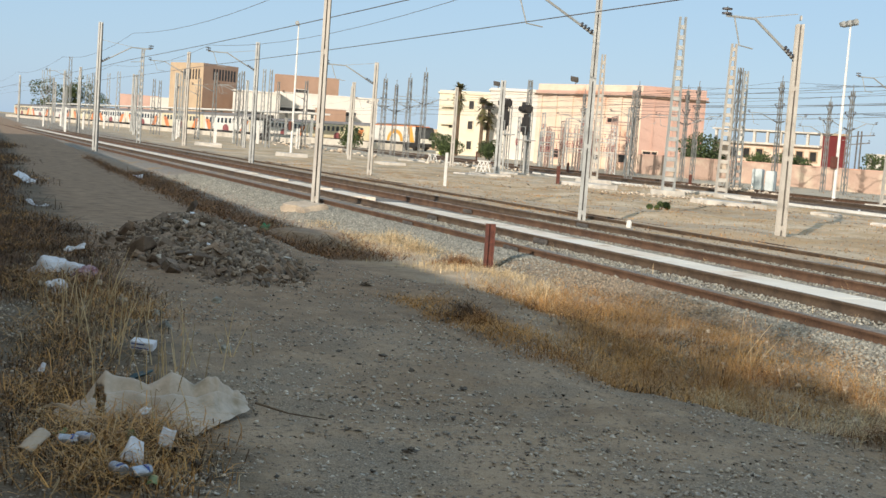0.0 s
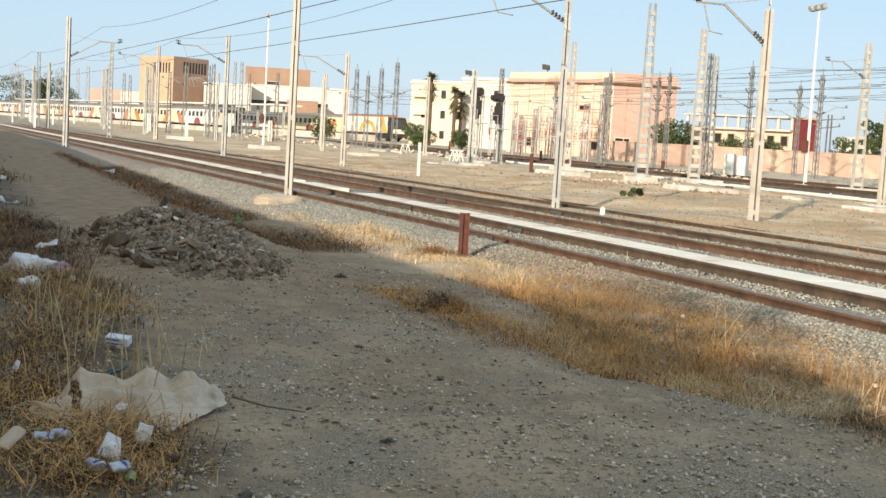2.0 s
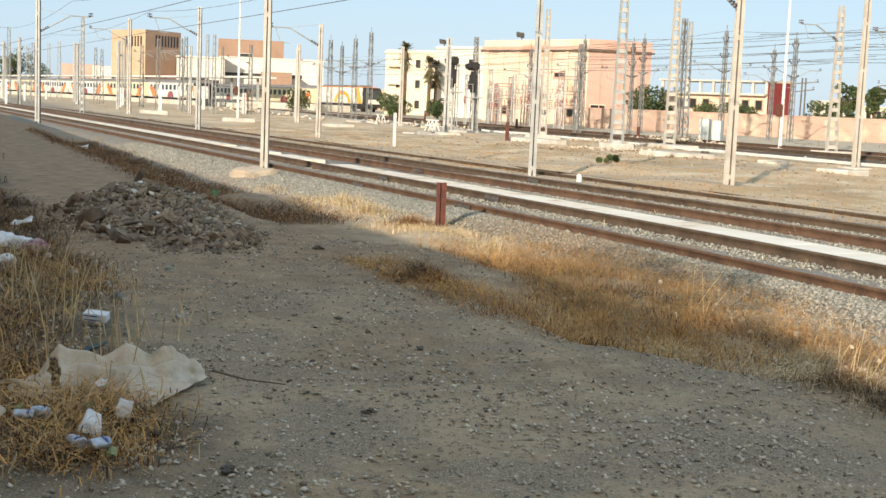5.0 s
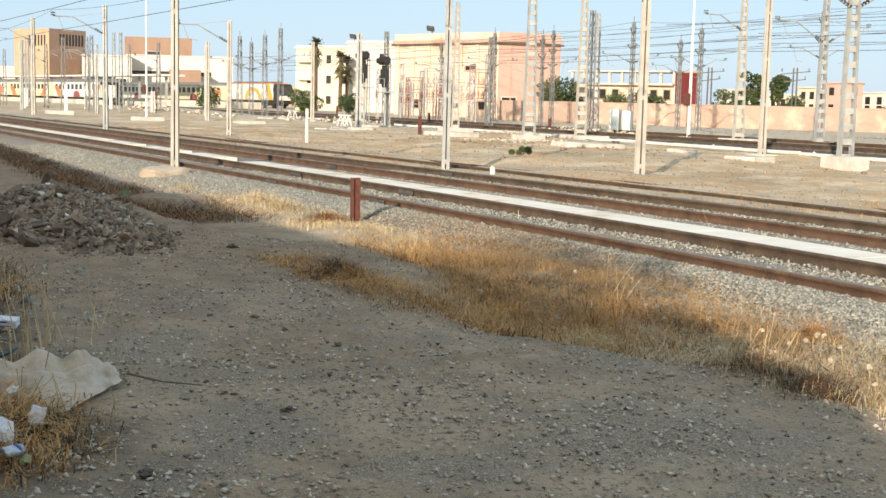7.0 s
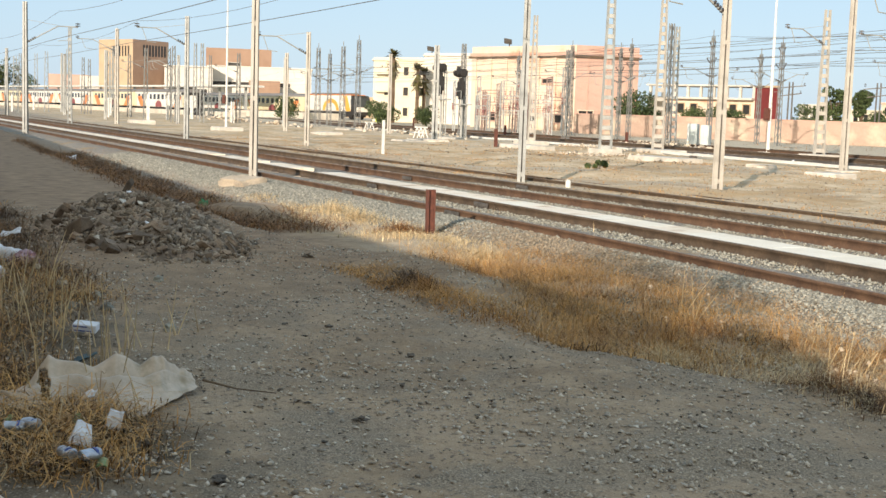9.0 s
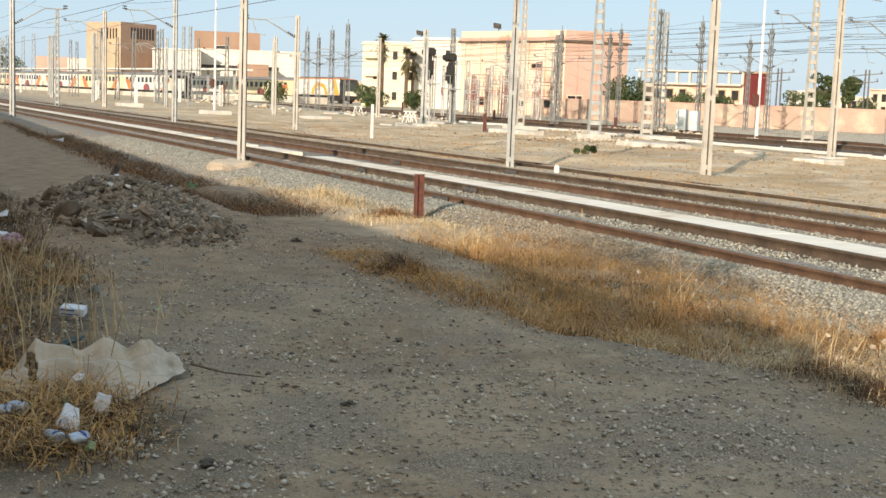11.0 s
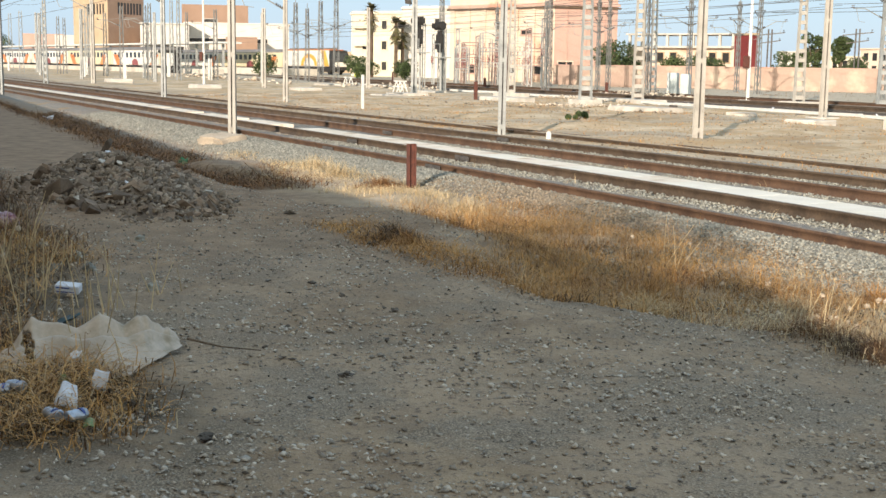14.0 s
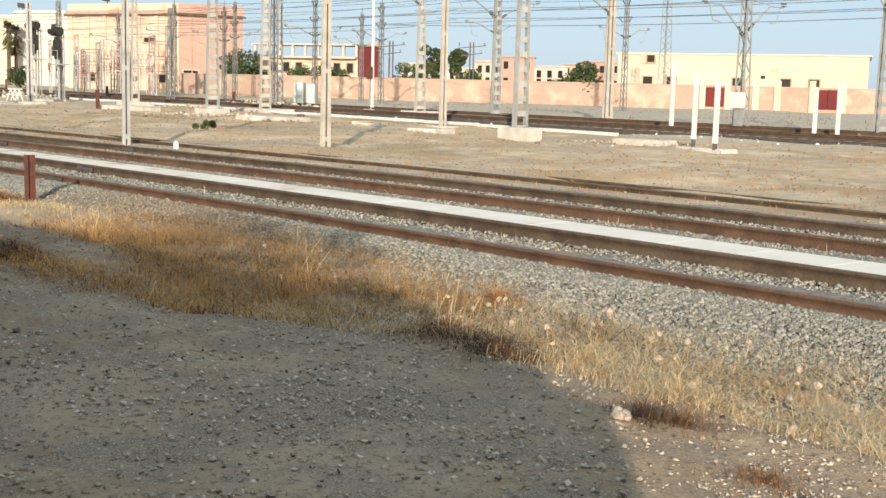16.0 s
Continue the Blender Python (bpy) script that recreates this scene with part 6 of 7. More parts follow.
stones("ballast_stones", x, w + bend(x), z + 0.008, 0.012 + 0.02 * r.rand(n), "stone", "grey ballast stones further along the line", 44)
n = 20000
x = 2.5 - 13 * r.rand(n)
w = 7.4 - 1.7 * r.rand(n) ** 1.6
k = (w > bank_edge(x) + 0.25) & (patchy_stones(x, w) | (w > 6.5))
x, w = x[k], w[k]
stones("ballast_stones", x, w, ground_z(x, w) + 0.012, 0.009 + 0.02 * r.rand(len(x)) ** 1.5, "stone", "stray ballast stones below the slope", 39)
n = 42000
x = 1 - 30 * r.rand(n) ** 1.3
w = 8.85 + 1.25 * r.rand(n)
k = r.rand(n)
w = np.where(k < 0.3, 11.35 + 0.9 * r.rand(n), np.where(k < 0.65, 12.6 + 1.25 * r.rand(n), w))
stones("track_stones", x, w + bend(x), np.full(n, -0.135), 0.010 + 0.019 * r.rand(n), "stone", "loose dusty ballast stones between the rails", 33)
n = 90000
d = 2.6 + 17 * r.rand(n) ** 1.25
az = np.radians(-92 + 68 * r.rand(n))
x, y = d * np.sin(az), d * np.cos(az)
keep = (y < bank_edge(x) + 0.1) & (y > 0.1) & ((np.sin(x * 1.7 + 2 * np.sin(y * 1.3)) + np.sin(y * 2.9 - x * 0.9) + 0.7 * np.sin(x * 4.7 + y * 3.3) > -0.1) | (r.rand(n) < 0.35))
x, y = x[keep], y[keep]
stones("pebbles", x, y, ground_z(x, y) + 0.004, 0.0035 + 0.0145 * r.rand(len(x)) ** 2.4, "pebble", "small pale pebbles pressed into the dirt", 34, 0.6)
n = 4200
x, y = -16 + 15 * r.rand(n) ** 0.8, 1.0 + 4.2 * r.rand(n)
x[:260], y[:260] = -13.2 + 2.6 * r.rand(260), 4.35 + 0.25 * r.normal(size=260)
M["clod"] = surface("dark_clod", (0.17, 0.14, 0.11), (0.10, 0.082, 0.066), 0.95, 12, 70, per_piece=0.4)
stones("clods", x, y, ground_z(x, y) + 0.006, 0.004 + 0.014 * r.rand(n) ** 4, "clod", "dark clods and scraps on the dirt", 35, 0.35)
for cx, cy, s in ((-10.4, 4.0, 0.14), (-10.9, 4.05, 0.12), (-8.57, 2.82, 0.08), (-8.05, 2.87, 0.06), (-7.43, 3.01, 0.07), (-6.5, 1.97, 0.05), (-5.96, 2.15, 0.09), (-12.79, 3.96, 0.14), (-5.06, 1.2, 0.1), (-11.2, 4.1, 0.12)):
    bm = bmesh.new()
    bmesh.ops.create_icosphere(bm, subdivisions=3, radius=s * 0.42)
    for v in bm.verts:
        v.co *= 0.75 + 1.1 * noise.noise(v.co * 42 + Vector((cx, cy, 0)) * 9)
        v.co.z *= 0.45
    ob = part("earth_clod", bm, "clod")
    ob.matrix_basis = pose(cx, cy, gz(cx, cy) + s * 0.1, 0, 0, cx * 50)
    tagged(ob, "dark flat clod lying on the dirt", "clod", "dark clods")
r = np.random.RandomState(37)
n = 9000
x, w = -60 + 62 * r.rand(n) ** 0.7, 14.5 + 22 * r.rand(n) ** 2.4
stones("yard_stones", x, w, ground_z(x, w) + 0.01, 0.010 + 0.03 * r.rand(n) ** 3, "stone_dusty", "stones strewn over the weedy yard", 38)


def debris(x0, y0, sx, sy, n, material, label, seed, size, lift=0.0):
    r = np.random.RandomState(seed)
    x, y = x0 + sx * r.normal(size=n), y0 + sy * r.normal(size=n)
    pile = lift * np.exp(-0.5 * (((x - x0) / sx) ** 2 + ((y - y0) / sy) ** 2)) * r.rand(n)
    stones("debris", x, y, ground_z(x, y) + 0.02 + pile, size * (0.3 + 0.9 * r.rand(n) ** 2), material, label, seed + 1, 0.6)


M["pale_rubble"] = surface("pale_broken_concrete", (0.66, 0.58, 0.47), (0.44, 0.37, 0.29), 0.95, 4, 40, per_piece=0.3, bump=0.3)
debris(-62.5, 36.6, 2.6, 0.5, 240, "pale_rubble", "broken pale concrete strewn by the yard track", 301, 0.11, 0.25)
debris(-66.5, 43.2, 4.5, 0.8, 420, "pale_rubble", "heap of pale broken masonry behind the yard track", 303, 0.15, 0.6)
debris(-46.0, 42.2, 6.0, 0.5, 90, "paper", "white scraps lying along the yard track", 305, 0.08)
debris(-57.0, 38.9, 5.0, 0.9, 120, "paper", "white scraps lying along the yard track", 307, 0.08)
debris(-53.0, 31.0, 2.4, 0.6, 160, "pale_rubble", "grey rubble round the mast footing", 309, 0.11, 0.15)
debris(-50.0, 28.5, 9.0, 2.0, 380, "stone_dusty", "stones over the dry yard", 311, 0.09)
debris(-26.5, 30.6, 2.0, 0.5, 160, "pale_rubble", "rubble round a broken slab", 313, 0.055, 0.12)
debris(-28.0, 38.0, 5.0, 0.4, 80, "paper", "white scraps along the yard track", 315, 0.06)
debris(-40.0, 48.5, 14.0, 1.2, 500, "stone_dusty", "stony rubble strip before the wall", 317, 0.16)
debris(-100.0, 40.0, 10.0, 1.5, 260, "pale_rubble", "pale rubble between the yard lines", 319, 0.2, 0.3)
debris(-150.0, 36.0, 18.0, 1.0, 200, "pale_rubble", "pale rubble near the platform", 321, 0.3, 0.3)


# ---- dry grass ----
def blades(name, x, y, h, lean, width, material, label, seed, mat=0.0):
    """Dry blades that arch over: each three bends long, from its root to a drooping tip; mat is the share that lies tangled."""
    r = np.random.RandomState(seed)
    n = len(x)
    base = np.stack([x, y, ground_z(x, y) - 0.01], 1)
    a = r.rand(n) * 6.28
    tilt = np.abs(r.normal(0, 0.22 + 0.28 * lean, n))
    flat = r.rand(n) < mat
    tilt = np.where(flat, r.uniform(0.95, 1.52, n), tilt)
    base[:, 2] += np.where(flat, np.minimum(0.6 * h, 0.13) * r.rand(n) ** 1.4, 0)
    h = np.where(flat, h * 1.6, h)
    curl = (0.15 + 0.9 * r.rand(n) ** 1.5) * (0.4 + 0.35 * lean)
    twist = r.normal(0, 0.45, n)
    wide = width * (0.6 + 0.8 * r.rand(n))
    lvl = base[:, 2] + 0.008 + 0.03 * r.rand(n) * np.minimum(lean, 2)
    rows, p = [], base
    for k, w in enumerate((1.0, 0.9, 0.65, 0.15)):
        an = a + twist * k
        side = np.stack([-np.sin(an), np.cos(an), np.zeros(n)], 1) * (wide * w)[:, None]
        rows += [p - side, p + side]
        th = np.minimum(tilt + curl * k, 2.3)
        p = p + np.stack([np.cos(an) * np.sin(th), np.sin(an) * np.sin(th), np.cos(th)], 1) * (h / 3)[:, None]
        p[:, 2] = np.maximum(p[:, 2], lvl)
    v = np.stack(rows, 1).reshape(-1, 3)
    o = (np.arange(n) * 8)[:, None]
    f = np.concatenate([o + np.array([[2 * k, 2 * k + 1, 2 * k + 3, 2 * k + 2]]) for k in range(3)])
    return tagged(raw(name, v, f, material), label, "dry grass", kind="stuff")


def vigour(x, y):
    """How tall the weeds stand: high clumps and low, thin stretches."""
    f = np.sin(x * 2.6 + 1.7 * np.sin(y * 1.9)) * np.sin(y * 3.4 + 0.7 * x) + 0.5 * np.sin(x * 5.3 - y * 4.1)
    return np.clip(0.75 + 0.4 * f, 0.3, 1.4)


def tufts(n_tufts, per, xs, ys, spread, seed, mask=None):
    r = np.random.RandomState(seed)
    cx, cy = xs[0] + (xs[1] - xs[0]) * r.rand(n_tufts), ys[0] + (ys[1] - ys[0]) * r.rand(n_tufts)
    if mask is not None:
        k = mask(cx, cy, r.rand(n_tufts))
        cx, cy = cx[k], cy[k]
    x = np.repeat(cx, per) + r.normal(0, spread, len(cx) * per)
    y = np.repeat(cy, per) + r.normal(0, spread, len(cx) * per)
    s = np.repeat(0.55 + 0.75 * r.rand(len(cx)), per)
    return x, y, s, r


def patchy(a, b, k=0.0):
    """Where weeds took hold: loose patches with bare soil between."""
    f = np.sin(a * 1.9 + 1.2 * np.sin(b * 2.3)) + np.sin(b * 3.1 + a * 0.8) + 0.8 * np.sin(a * 4.3 - b * 1.7)
    return f > k


def ditch(cx, cy, u):
    e = bank_edge(cx)
    return (cy > e + 0.02 - 0.1 * u) & (cy < 7.15 + bend(cx) - 0.6 * u) & (patchy(cx, cy, -1.2) | (u > 0.7))


def sward(name, n, per, xs, ys, spread, seed, mask, low, high, lean, width, material, label, mat=0.0):
    x, y, s, r = tufts(n, per, xs, ys, spread, seed, mask)
    blades(name, x, y, (low + (high - low) * r.rand(len(x)) ** 1.4) * s * vigour(x, y), lean, width, material, label, seed + 1, mat)


def between(lo, hi, thin=1.0):
    return lambda a, b, u: (b > bank_edge(a) + lo) & (b < bank_edge(a) + hi) & (u < thin)


def clump(name, x, y, spread, n, h, lean, width, material, label, seed):
    r = np.random.RandomState(seed)
    d = np.abs(r.normal(0, 1, n))
    an = r.rand(n) * 6.28
    px, py = x + np.cos(an) * d * spread, y + np.sin(an) * d * spread * 0.7
    blades(name, px, py, h * (0.35 + 0.75 * r.rand(n)) * np.exp(-0.25 * d * d), lean, width, material, label, seed + 1, 0.45)


sward("ditch_grass", 2300, 22, (-13.5, -6.9), (4.0, 7.6), 0.13, 41, ditch, 0.06, 0.40, 1.7, 0.0014, "straw", "tawny tangled dry grass in the ditch", 0.72)
sward("ditch_grass", 420, 14, (-12.5, -5.4), (4.3, 7.4), 0.11, 141, ditch, 0.10, 0.42, 1.5, 0.0012, "straw_pale", "pale thin dry grass stems in the ditch", 0.6)
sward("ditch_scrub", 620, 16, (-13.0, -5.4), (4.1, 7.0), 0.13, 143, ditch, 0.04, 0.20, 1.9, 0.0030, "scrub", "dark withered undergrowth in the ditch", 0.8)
sward("slope_grass", 620, 14, (-14.5, -9.0), (6.8, 8.45), 0.14, 181, lambda a, b, u: (b < 8.5 + bend(a) - 0.5 * u) & (a + 1.1 * (b - 7.0) < -8.6), 0.05, 0.28, 1.8, 0.0014, "straw", "tawny thin weeds over the dusty slope", 0.75)
sward("verge_grass", 1150, 24, (-7.6, 2.0), (4.9, 7.4), 0.16, 43, ditch, 0.08, 0.34, 2.6, 0.0014, "straw_pale", "pale tangled dry grass in the sun", 0.95)
sward("verge_grass", 330, 20, (-7.6, 2.0), (4.9, 7.2), 0.14, 145, ditch, 0.05, 0.26, 2.4, 0.0016, "straw_gold", "golden tangled dry grass in the sun", 0.96)
sward("slope_grass", 2000, 12, (-23.0, 2.0), (6.4, 8.0), 0.12, 149, lambda a, b, u: patchy(a, b, -0.5) & (b < 8.1 + bend(a) - 0.8 * u) & (u < 0.8), 0.03, 0.15, 1.8, 0.0015, "straw_pale", "thin dry weeds creeping up the ballast", 0.8)
sward("verge_grass", 420, 14, (-5.2, 1.5), (5.6, 7.2), 0.15, 175, lambda a, b, u: u < 0.9, 0.04, 0.22, 2.2, 0.0013, "straw_pale", "thin bleached grass over stony ground", 0.93)
sward("verge_grass", 800, 18, (-26, -13.5), (5.4, 7.4), 0.14, 45, lambda a, b, u: (b > bank_edge(a) + 0.9) & (b < 7.3 + bend(a)) & (patchy(a, b, 0.2) | (u > 0.85)), 0.03, 0.2, 1.9, 0.003, "straw_pale", "pale dry grass between ditch and ballast", 0.85)
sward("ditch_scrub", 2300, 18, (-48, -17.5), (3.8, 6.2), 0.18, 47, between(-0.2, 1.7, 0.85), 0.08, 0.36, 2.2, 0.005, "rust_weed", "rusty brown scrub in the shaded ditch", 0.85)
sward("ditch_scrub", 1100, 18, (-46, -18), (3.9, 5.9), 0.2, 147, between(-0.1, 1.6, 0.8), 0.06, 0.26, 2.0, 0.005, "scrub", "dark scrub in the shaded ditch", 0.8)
sward("tongue_grass", 230, 22, (-12.0, -8.2), (3.95, 4.65), 0.1, 49, lambda a, b, u: u < 0.7, 0.04, 0.2, 1.3, 0.0024, "straw", "tawny dry grass spreading over the dirt", 0.85)
sward("ditch_grass", 800, 8, (-12.0, -7.2), (4.2, 7.2), 0.13, 173, ditch, 0.14, 0.46, 1.4, 0.0014, "straw_gold", "long golden stems in the ditch", 0.5)
sward("wall_weeds", 1500, 16, (-60, -22), (-0.8, 1.7), 0.22, 183, lambda a, b, u: (b < 0.75 + 0.45 * np.sin(a * 0.55) + 0.5 * u) & (patchy(a * 0.6, b, -0.8) | (u > 0.8)), 0.08, 0.42, 1.6, 0.006, "scrub", "dark brown withered weeds along the wall", 0.6)
sward("wall_weeds", 700, 14, (-60, -22), (-0.8, 1.6), 0.2, 185, lambda a, b, u: (b < 0.7 + 0.45 * np.sin(a * 0.55) + 0.4 * u) & patchy(a * 0.6, b, -0.4), 0.08, 0.4, 1.5, 0.005, "straw", "rusty dry weeds along the wall", 0.6)
for k, (cx, cy, sp, nn, hh, mat, lab) in enumerate((
        (-10.75, 4.35, 0.24, 1500, 0.25, "scrub", "dark brown withered weed clump"), (-10.3, 4.3, 0.2, 500, 0.24, "straw", "tawny grass clump at the ditch edge"),
        (-8.2, 5.5, 0.25, 800, 0.32, "straw", "tall tawny grass clump"), (-7.5, 5.0, 0.2, 600, 0.28, "straw_pale", "tall pale grass clump"),
        (-8.9, 5.2, 0.25, 700, 0.27, "straw", "tall tawny grass clump"), (-7.2, 6.9, 0.18, 600, 0.3, "straw", "rusty bush of dry weed by the ballast"),
        (-6.2, 5.45, 0.25, 1300, 0.2, "rust_weed", "dark withered weeds at the ditch edge"), (-5.6, 5.4, 0.22, 1200, 0.2, "scrub", "dark withered weeds at the ditch edge"),
        (-5.3, 5.9, 0.3, 800, 0.2, "straw_pale", "pale tangled grass clump"), (-4.5, 5.7, 0.3, 800, 0.2, "straw_pale", "pale tangled grass clump"),
        (-4.1, 5.3, 0.2, 500, 0.2, "straw_pale", "tawny grass clump"), (-3.9, 4.75, 0.14, 420, 0.13, "scrub", "dark weed tuft in the sunny patch"),
        (-3.75, 4.85, 0.2, 380, 0.11, "rust_weed", "withered weed tuft in the sunny patch"), (-2.9, 4.35, 0.15, 300, 0.07, "rust_weed", "withered weed tuft in the sunny patch"),
        (-17.2, 6.75, 0.35, 1100, 0.24, "rust_weed", "dark withered weeds round the rusted post"), (-19.6, 6.9, 0.5, 900, 0.26, "straw_pale", "sunlit pale grass clump"), (-20.6, 6.85, 0.5, 900, 0.34, "straw_pale", "sunlit pale grass clump"),
        (-14.0, 6.6, 0.5, 900, 0.22, "straw_pale", "sunlit bleached grass clump"))):
    clump("weed_tuft", cx, cy, sp, nn, hh, 1.3, 0.002 if cx > -13 else 0.003, mat, lab, 200 + 2 * k)
weedy = lambda a, b, u: (b > 0.52 + 0.22 * np.sin(a * 1.7) - 0.9 * (u > 0.965)) & (b < 0.95 + 0.4 * np.sin(a * 1.1 + 0.4) + 0.2 * u) & (patchy(a * 0.8, b * 1.1, -0.9) | (u > 0.8))
sward("litter_grass", 620, 16, (-15.5, -7.3), (-0.4, 1.75), 0.12, 57, weedy, 0.08, 0.40, 2.0, 0.0018, "straw", "tangled rusty dry weeds among litter", 0.93)
sward("litter_scrub", 1100, 16, (-15.5, -7.2), (-0.4, 1.6), 0.12, 157, weedy, 0.04, 0.18, 2.2, 0.003, "scrub", "dark withered weeds among litter", 0.9)
sward("litter_grass", 260, 9, (-15.0, -7.0), (-0.3, 1.6), 0.13, 163, weedy, 0.12, 0.42, 1.3, 0.0018, "straw_pale", "pale bent stems among litter", 0.8)
sward("litter_grass", 700, 16, (-24, -14.5), (-0.6, 1.5), 0.16, 165, lambda a, b, u: (b < 0.5 + 0.35 * np.sin(a * 0.9) + 0.4 * u) & patchy(a, b, -0.3), 0.05, 0.24, 2.0, 0.0032, "straw", "rusty dry weeds along the foot of the wall", 0.8)
sward("litter_scrub", 500, 14, (-24, -14.5), (-0.6, 1.4), 0.16, 167, lambda a, b, u: b < 0.6 + 0.35 * np.sin(a * 0.9) + 0.3 * u, 0.03, 0.16, 2.0, 0.004, "scrub", "dark withered weeds along the foot of the wall", 0.8)
sward("litter_grass", 700, 7, (-13.0, -7.0), (-0.3, 1.6), 0.15, 169, weedy, 0.12, 0.38, 2.0, 0.0021, "straw_gold", "long golden straw lying across the weeds", 0.97)
bag_weeds = lambda a, b, u: (b < 1.28 + 0.12 * np.sin(a * 2.1) + 0.12 * u) & (patchy(a, b * 1.3, -1.0) | (u > 0.7))
sward("litter_scrub", 900, 16, (-19.0, -11.0), (-0.3, 1.5), 0.13, 187, bag_weeds, 0.04, 0.22, 2.0, 0.0035, "scrub", "dark withered weeds round the bag", 0.85)
sward("litter_grass", 380, 14, (-19.0, -11.0), (0.1, 1.5), 0.13, 189, bag_weeds, 0.06, 0.3, 1.9, 0.0024, "rust_weed", "rusty weeds round the bag", 0.8)
straw_at = lambda a, b, u: (b > 0.30 + 0.35 * np.maximum(0, a + 5.9) - 0.8 * (u > 0.93)) & (b < 0.98 - 0.25 * np.maximum(0, a + 6.0)) & (a < -5.1 - 0.6 * (0.8 - b)) & (patchy(a * 2.2, b * 2.4, -0.5) | (u > 0.85))
sward("fallen_straw", 620, 14, (-7.6, -4.6), (-0.2, 1.3), 0.15, 59, straw_at, 0.08, 0.26, 4.0, 0.0022, "straw", "flattened tangled orange straw under the litter", 1.0)
sward("fallen_straw", 620, 6, (-7.4, -4.7), (-0.2, 1.2), 0.13, 171, straw_at, 0.09, 0.26, 4.0, 0.0024, "straw_gold", "long golden straw lying under the litter", 1.0)
sward("fallen_scrub", 1300, 14, (-7.6, -4.7), (-0.2, 1.25), 0.13, 161, straw_at, 0.02, 0.09, 4.5, 0.003, "scrub", "dark matted straw under the litter", 1.0)
sward("fallen_straw", 240, 12, (-7.0, -4.7), (0.0, 1.2), 0.12, 159, straw_at, 0.04, 0.17, 4.0, 0.0018, "straw_pale", "flattened pale straw under the litter", 1.0)
x, y, s, r = tufts(1700, 16, (-72, -4), (14.9, 37.5), 0.3, 61, lambda a, b, u: patchy(a * 0.35, b * 0.5, -0.3) & (u < 0.9))
blades("yard_grass", x, y, (0.015 + 0.05 * r.rand(len(x))) * s, 3.0, 0.004, "straw", "short bleached grass over the yard", 62, 1.0)
x, y, s, r = tufts(1500, 14, (-75, -6), (15.2, 36), 0.3, 261, lambda a, b, u: patchy(a * 0.5, b * 0.7, 0.2))
blades("yard_scrub", x, y, (0.03 + 0.10 * r.rand(len(x))) * s, 2.4, 0.005, "straw", "low brown scrub over the yard", 262, 0.97)
x, y, s, r = tufts(700, 14, (-110, -20), (50, 92), 0.7, 265, lambda a, b, u: (b < 0.62 * a + 138) & patchy(a * 0.2, b * 0.3, 0.0))
blades("wall_scrub", x, y, (0.06 + 0.3 * r.rand(len(x)) ** 2) * s, 1.6, 0.016, "rust_weed", "low dusty scrub before the boundary wall", 266, 0.7)
x, y, s, r = tufts(60, 16, (-20, -2), (9.0, 12.6), 0.08, 63, lambda a, b, u: ((b < 10.0) | (b > 11.4)))
blades("track_weeds", x, y + bend(x), (0.04 + 0.2 * r.rand(len(x)) ** 1.5) * s, 1.0, 0.003, "straw_pale", "sparse dry weeds between the rails", 64)


def stalks(x, y, n, h, seed):
    r = random.Random(seed)
    t = thing("weed_clump", (0, 0, 0), "tall bare dry weed stalks", "weeds", "weed stalks")
    for k in range(n):
        bm = bmesh.new()
        a, l = (r.uniform(0, 6.28), r.uniform(0.1, 0.5)) if y < 3 else (r.uniform(-0.8, 0.8), r.uniform(0.4, 1.0))
        b = Vector((x + r.uniform(-0.2, 0.2), y + r.uniform(-0.2, 0.2), 0))
        b.z = gz(b.x, b.y)
        hh = h * r.uniform(0.6, 1.1)
        tip = b + Vector((math.cos(a) * l * hh, math.sin(a) * l * hh, hh))
        tube(bm, [b, b.lerp(tip, 0.5) + Vector((0, 0, 0.04 * hh)), tip], 0.0042 if y < 3 else 0.003, 5, 0.0018)
        part("stalk", bm, "straw_pale", t)


for x, y, n, h, s in ((-8.3, 0.95, 9, 0.6, 1), (-8.0, 1.35, 7, 0.45, 2), (-9.3, 0.7, 10, 0.55, 3), (-10.6, 0.9, 8, 0.5, 4), (-6.9, 0.75, 5, 0.4, 5), (-8.6, 1.75, 5, 0.25, 6), (-6.75, 5.75, 7, 0.4, 7), (-6.5, 5.9, 5, 0.36, 8),
                      (-9.2, 6.4, 6, 0.5, 9), (-6.2, 1.0, 6, 0.25, 10), (-7.05, 1.0, 7, 0.45, 11), (-7.3, 1.2, 5, 0.4, 12)):
    stalks(x, y, n, h, s)

# ---- litter ----
def cloth(name, nu, nv, place, material, label, category, thick=0.004):
    v = np.array([place(i / (nu - 1), j / (nv - 1)) for j in range(nv) for i in range(nu)])
    ids = (np.arange(nv - 1)[:, None] * nu + np.arange(nu - 1)[None, :]).ravel()
    ob = raw(name, v, np.stack([ids, ids + 1, ids + nu + 1, ids + nu], 1), material)
    mod = ob.modifiers.new("thickness", "SOLIDIFY")
    mod.thickness = thick
    for p in ob.data.polygons:
        p.use_smooth = True
    return tagged(ob, label, category)


def ridged(p):
    return 1 - 2 * abs(noise.noise(p))


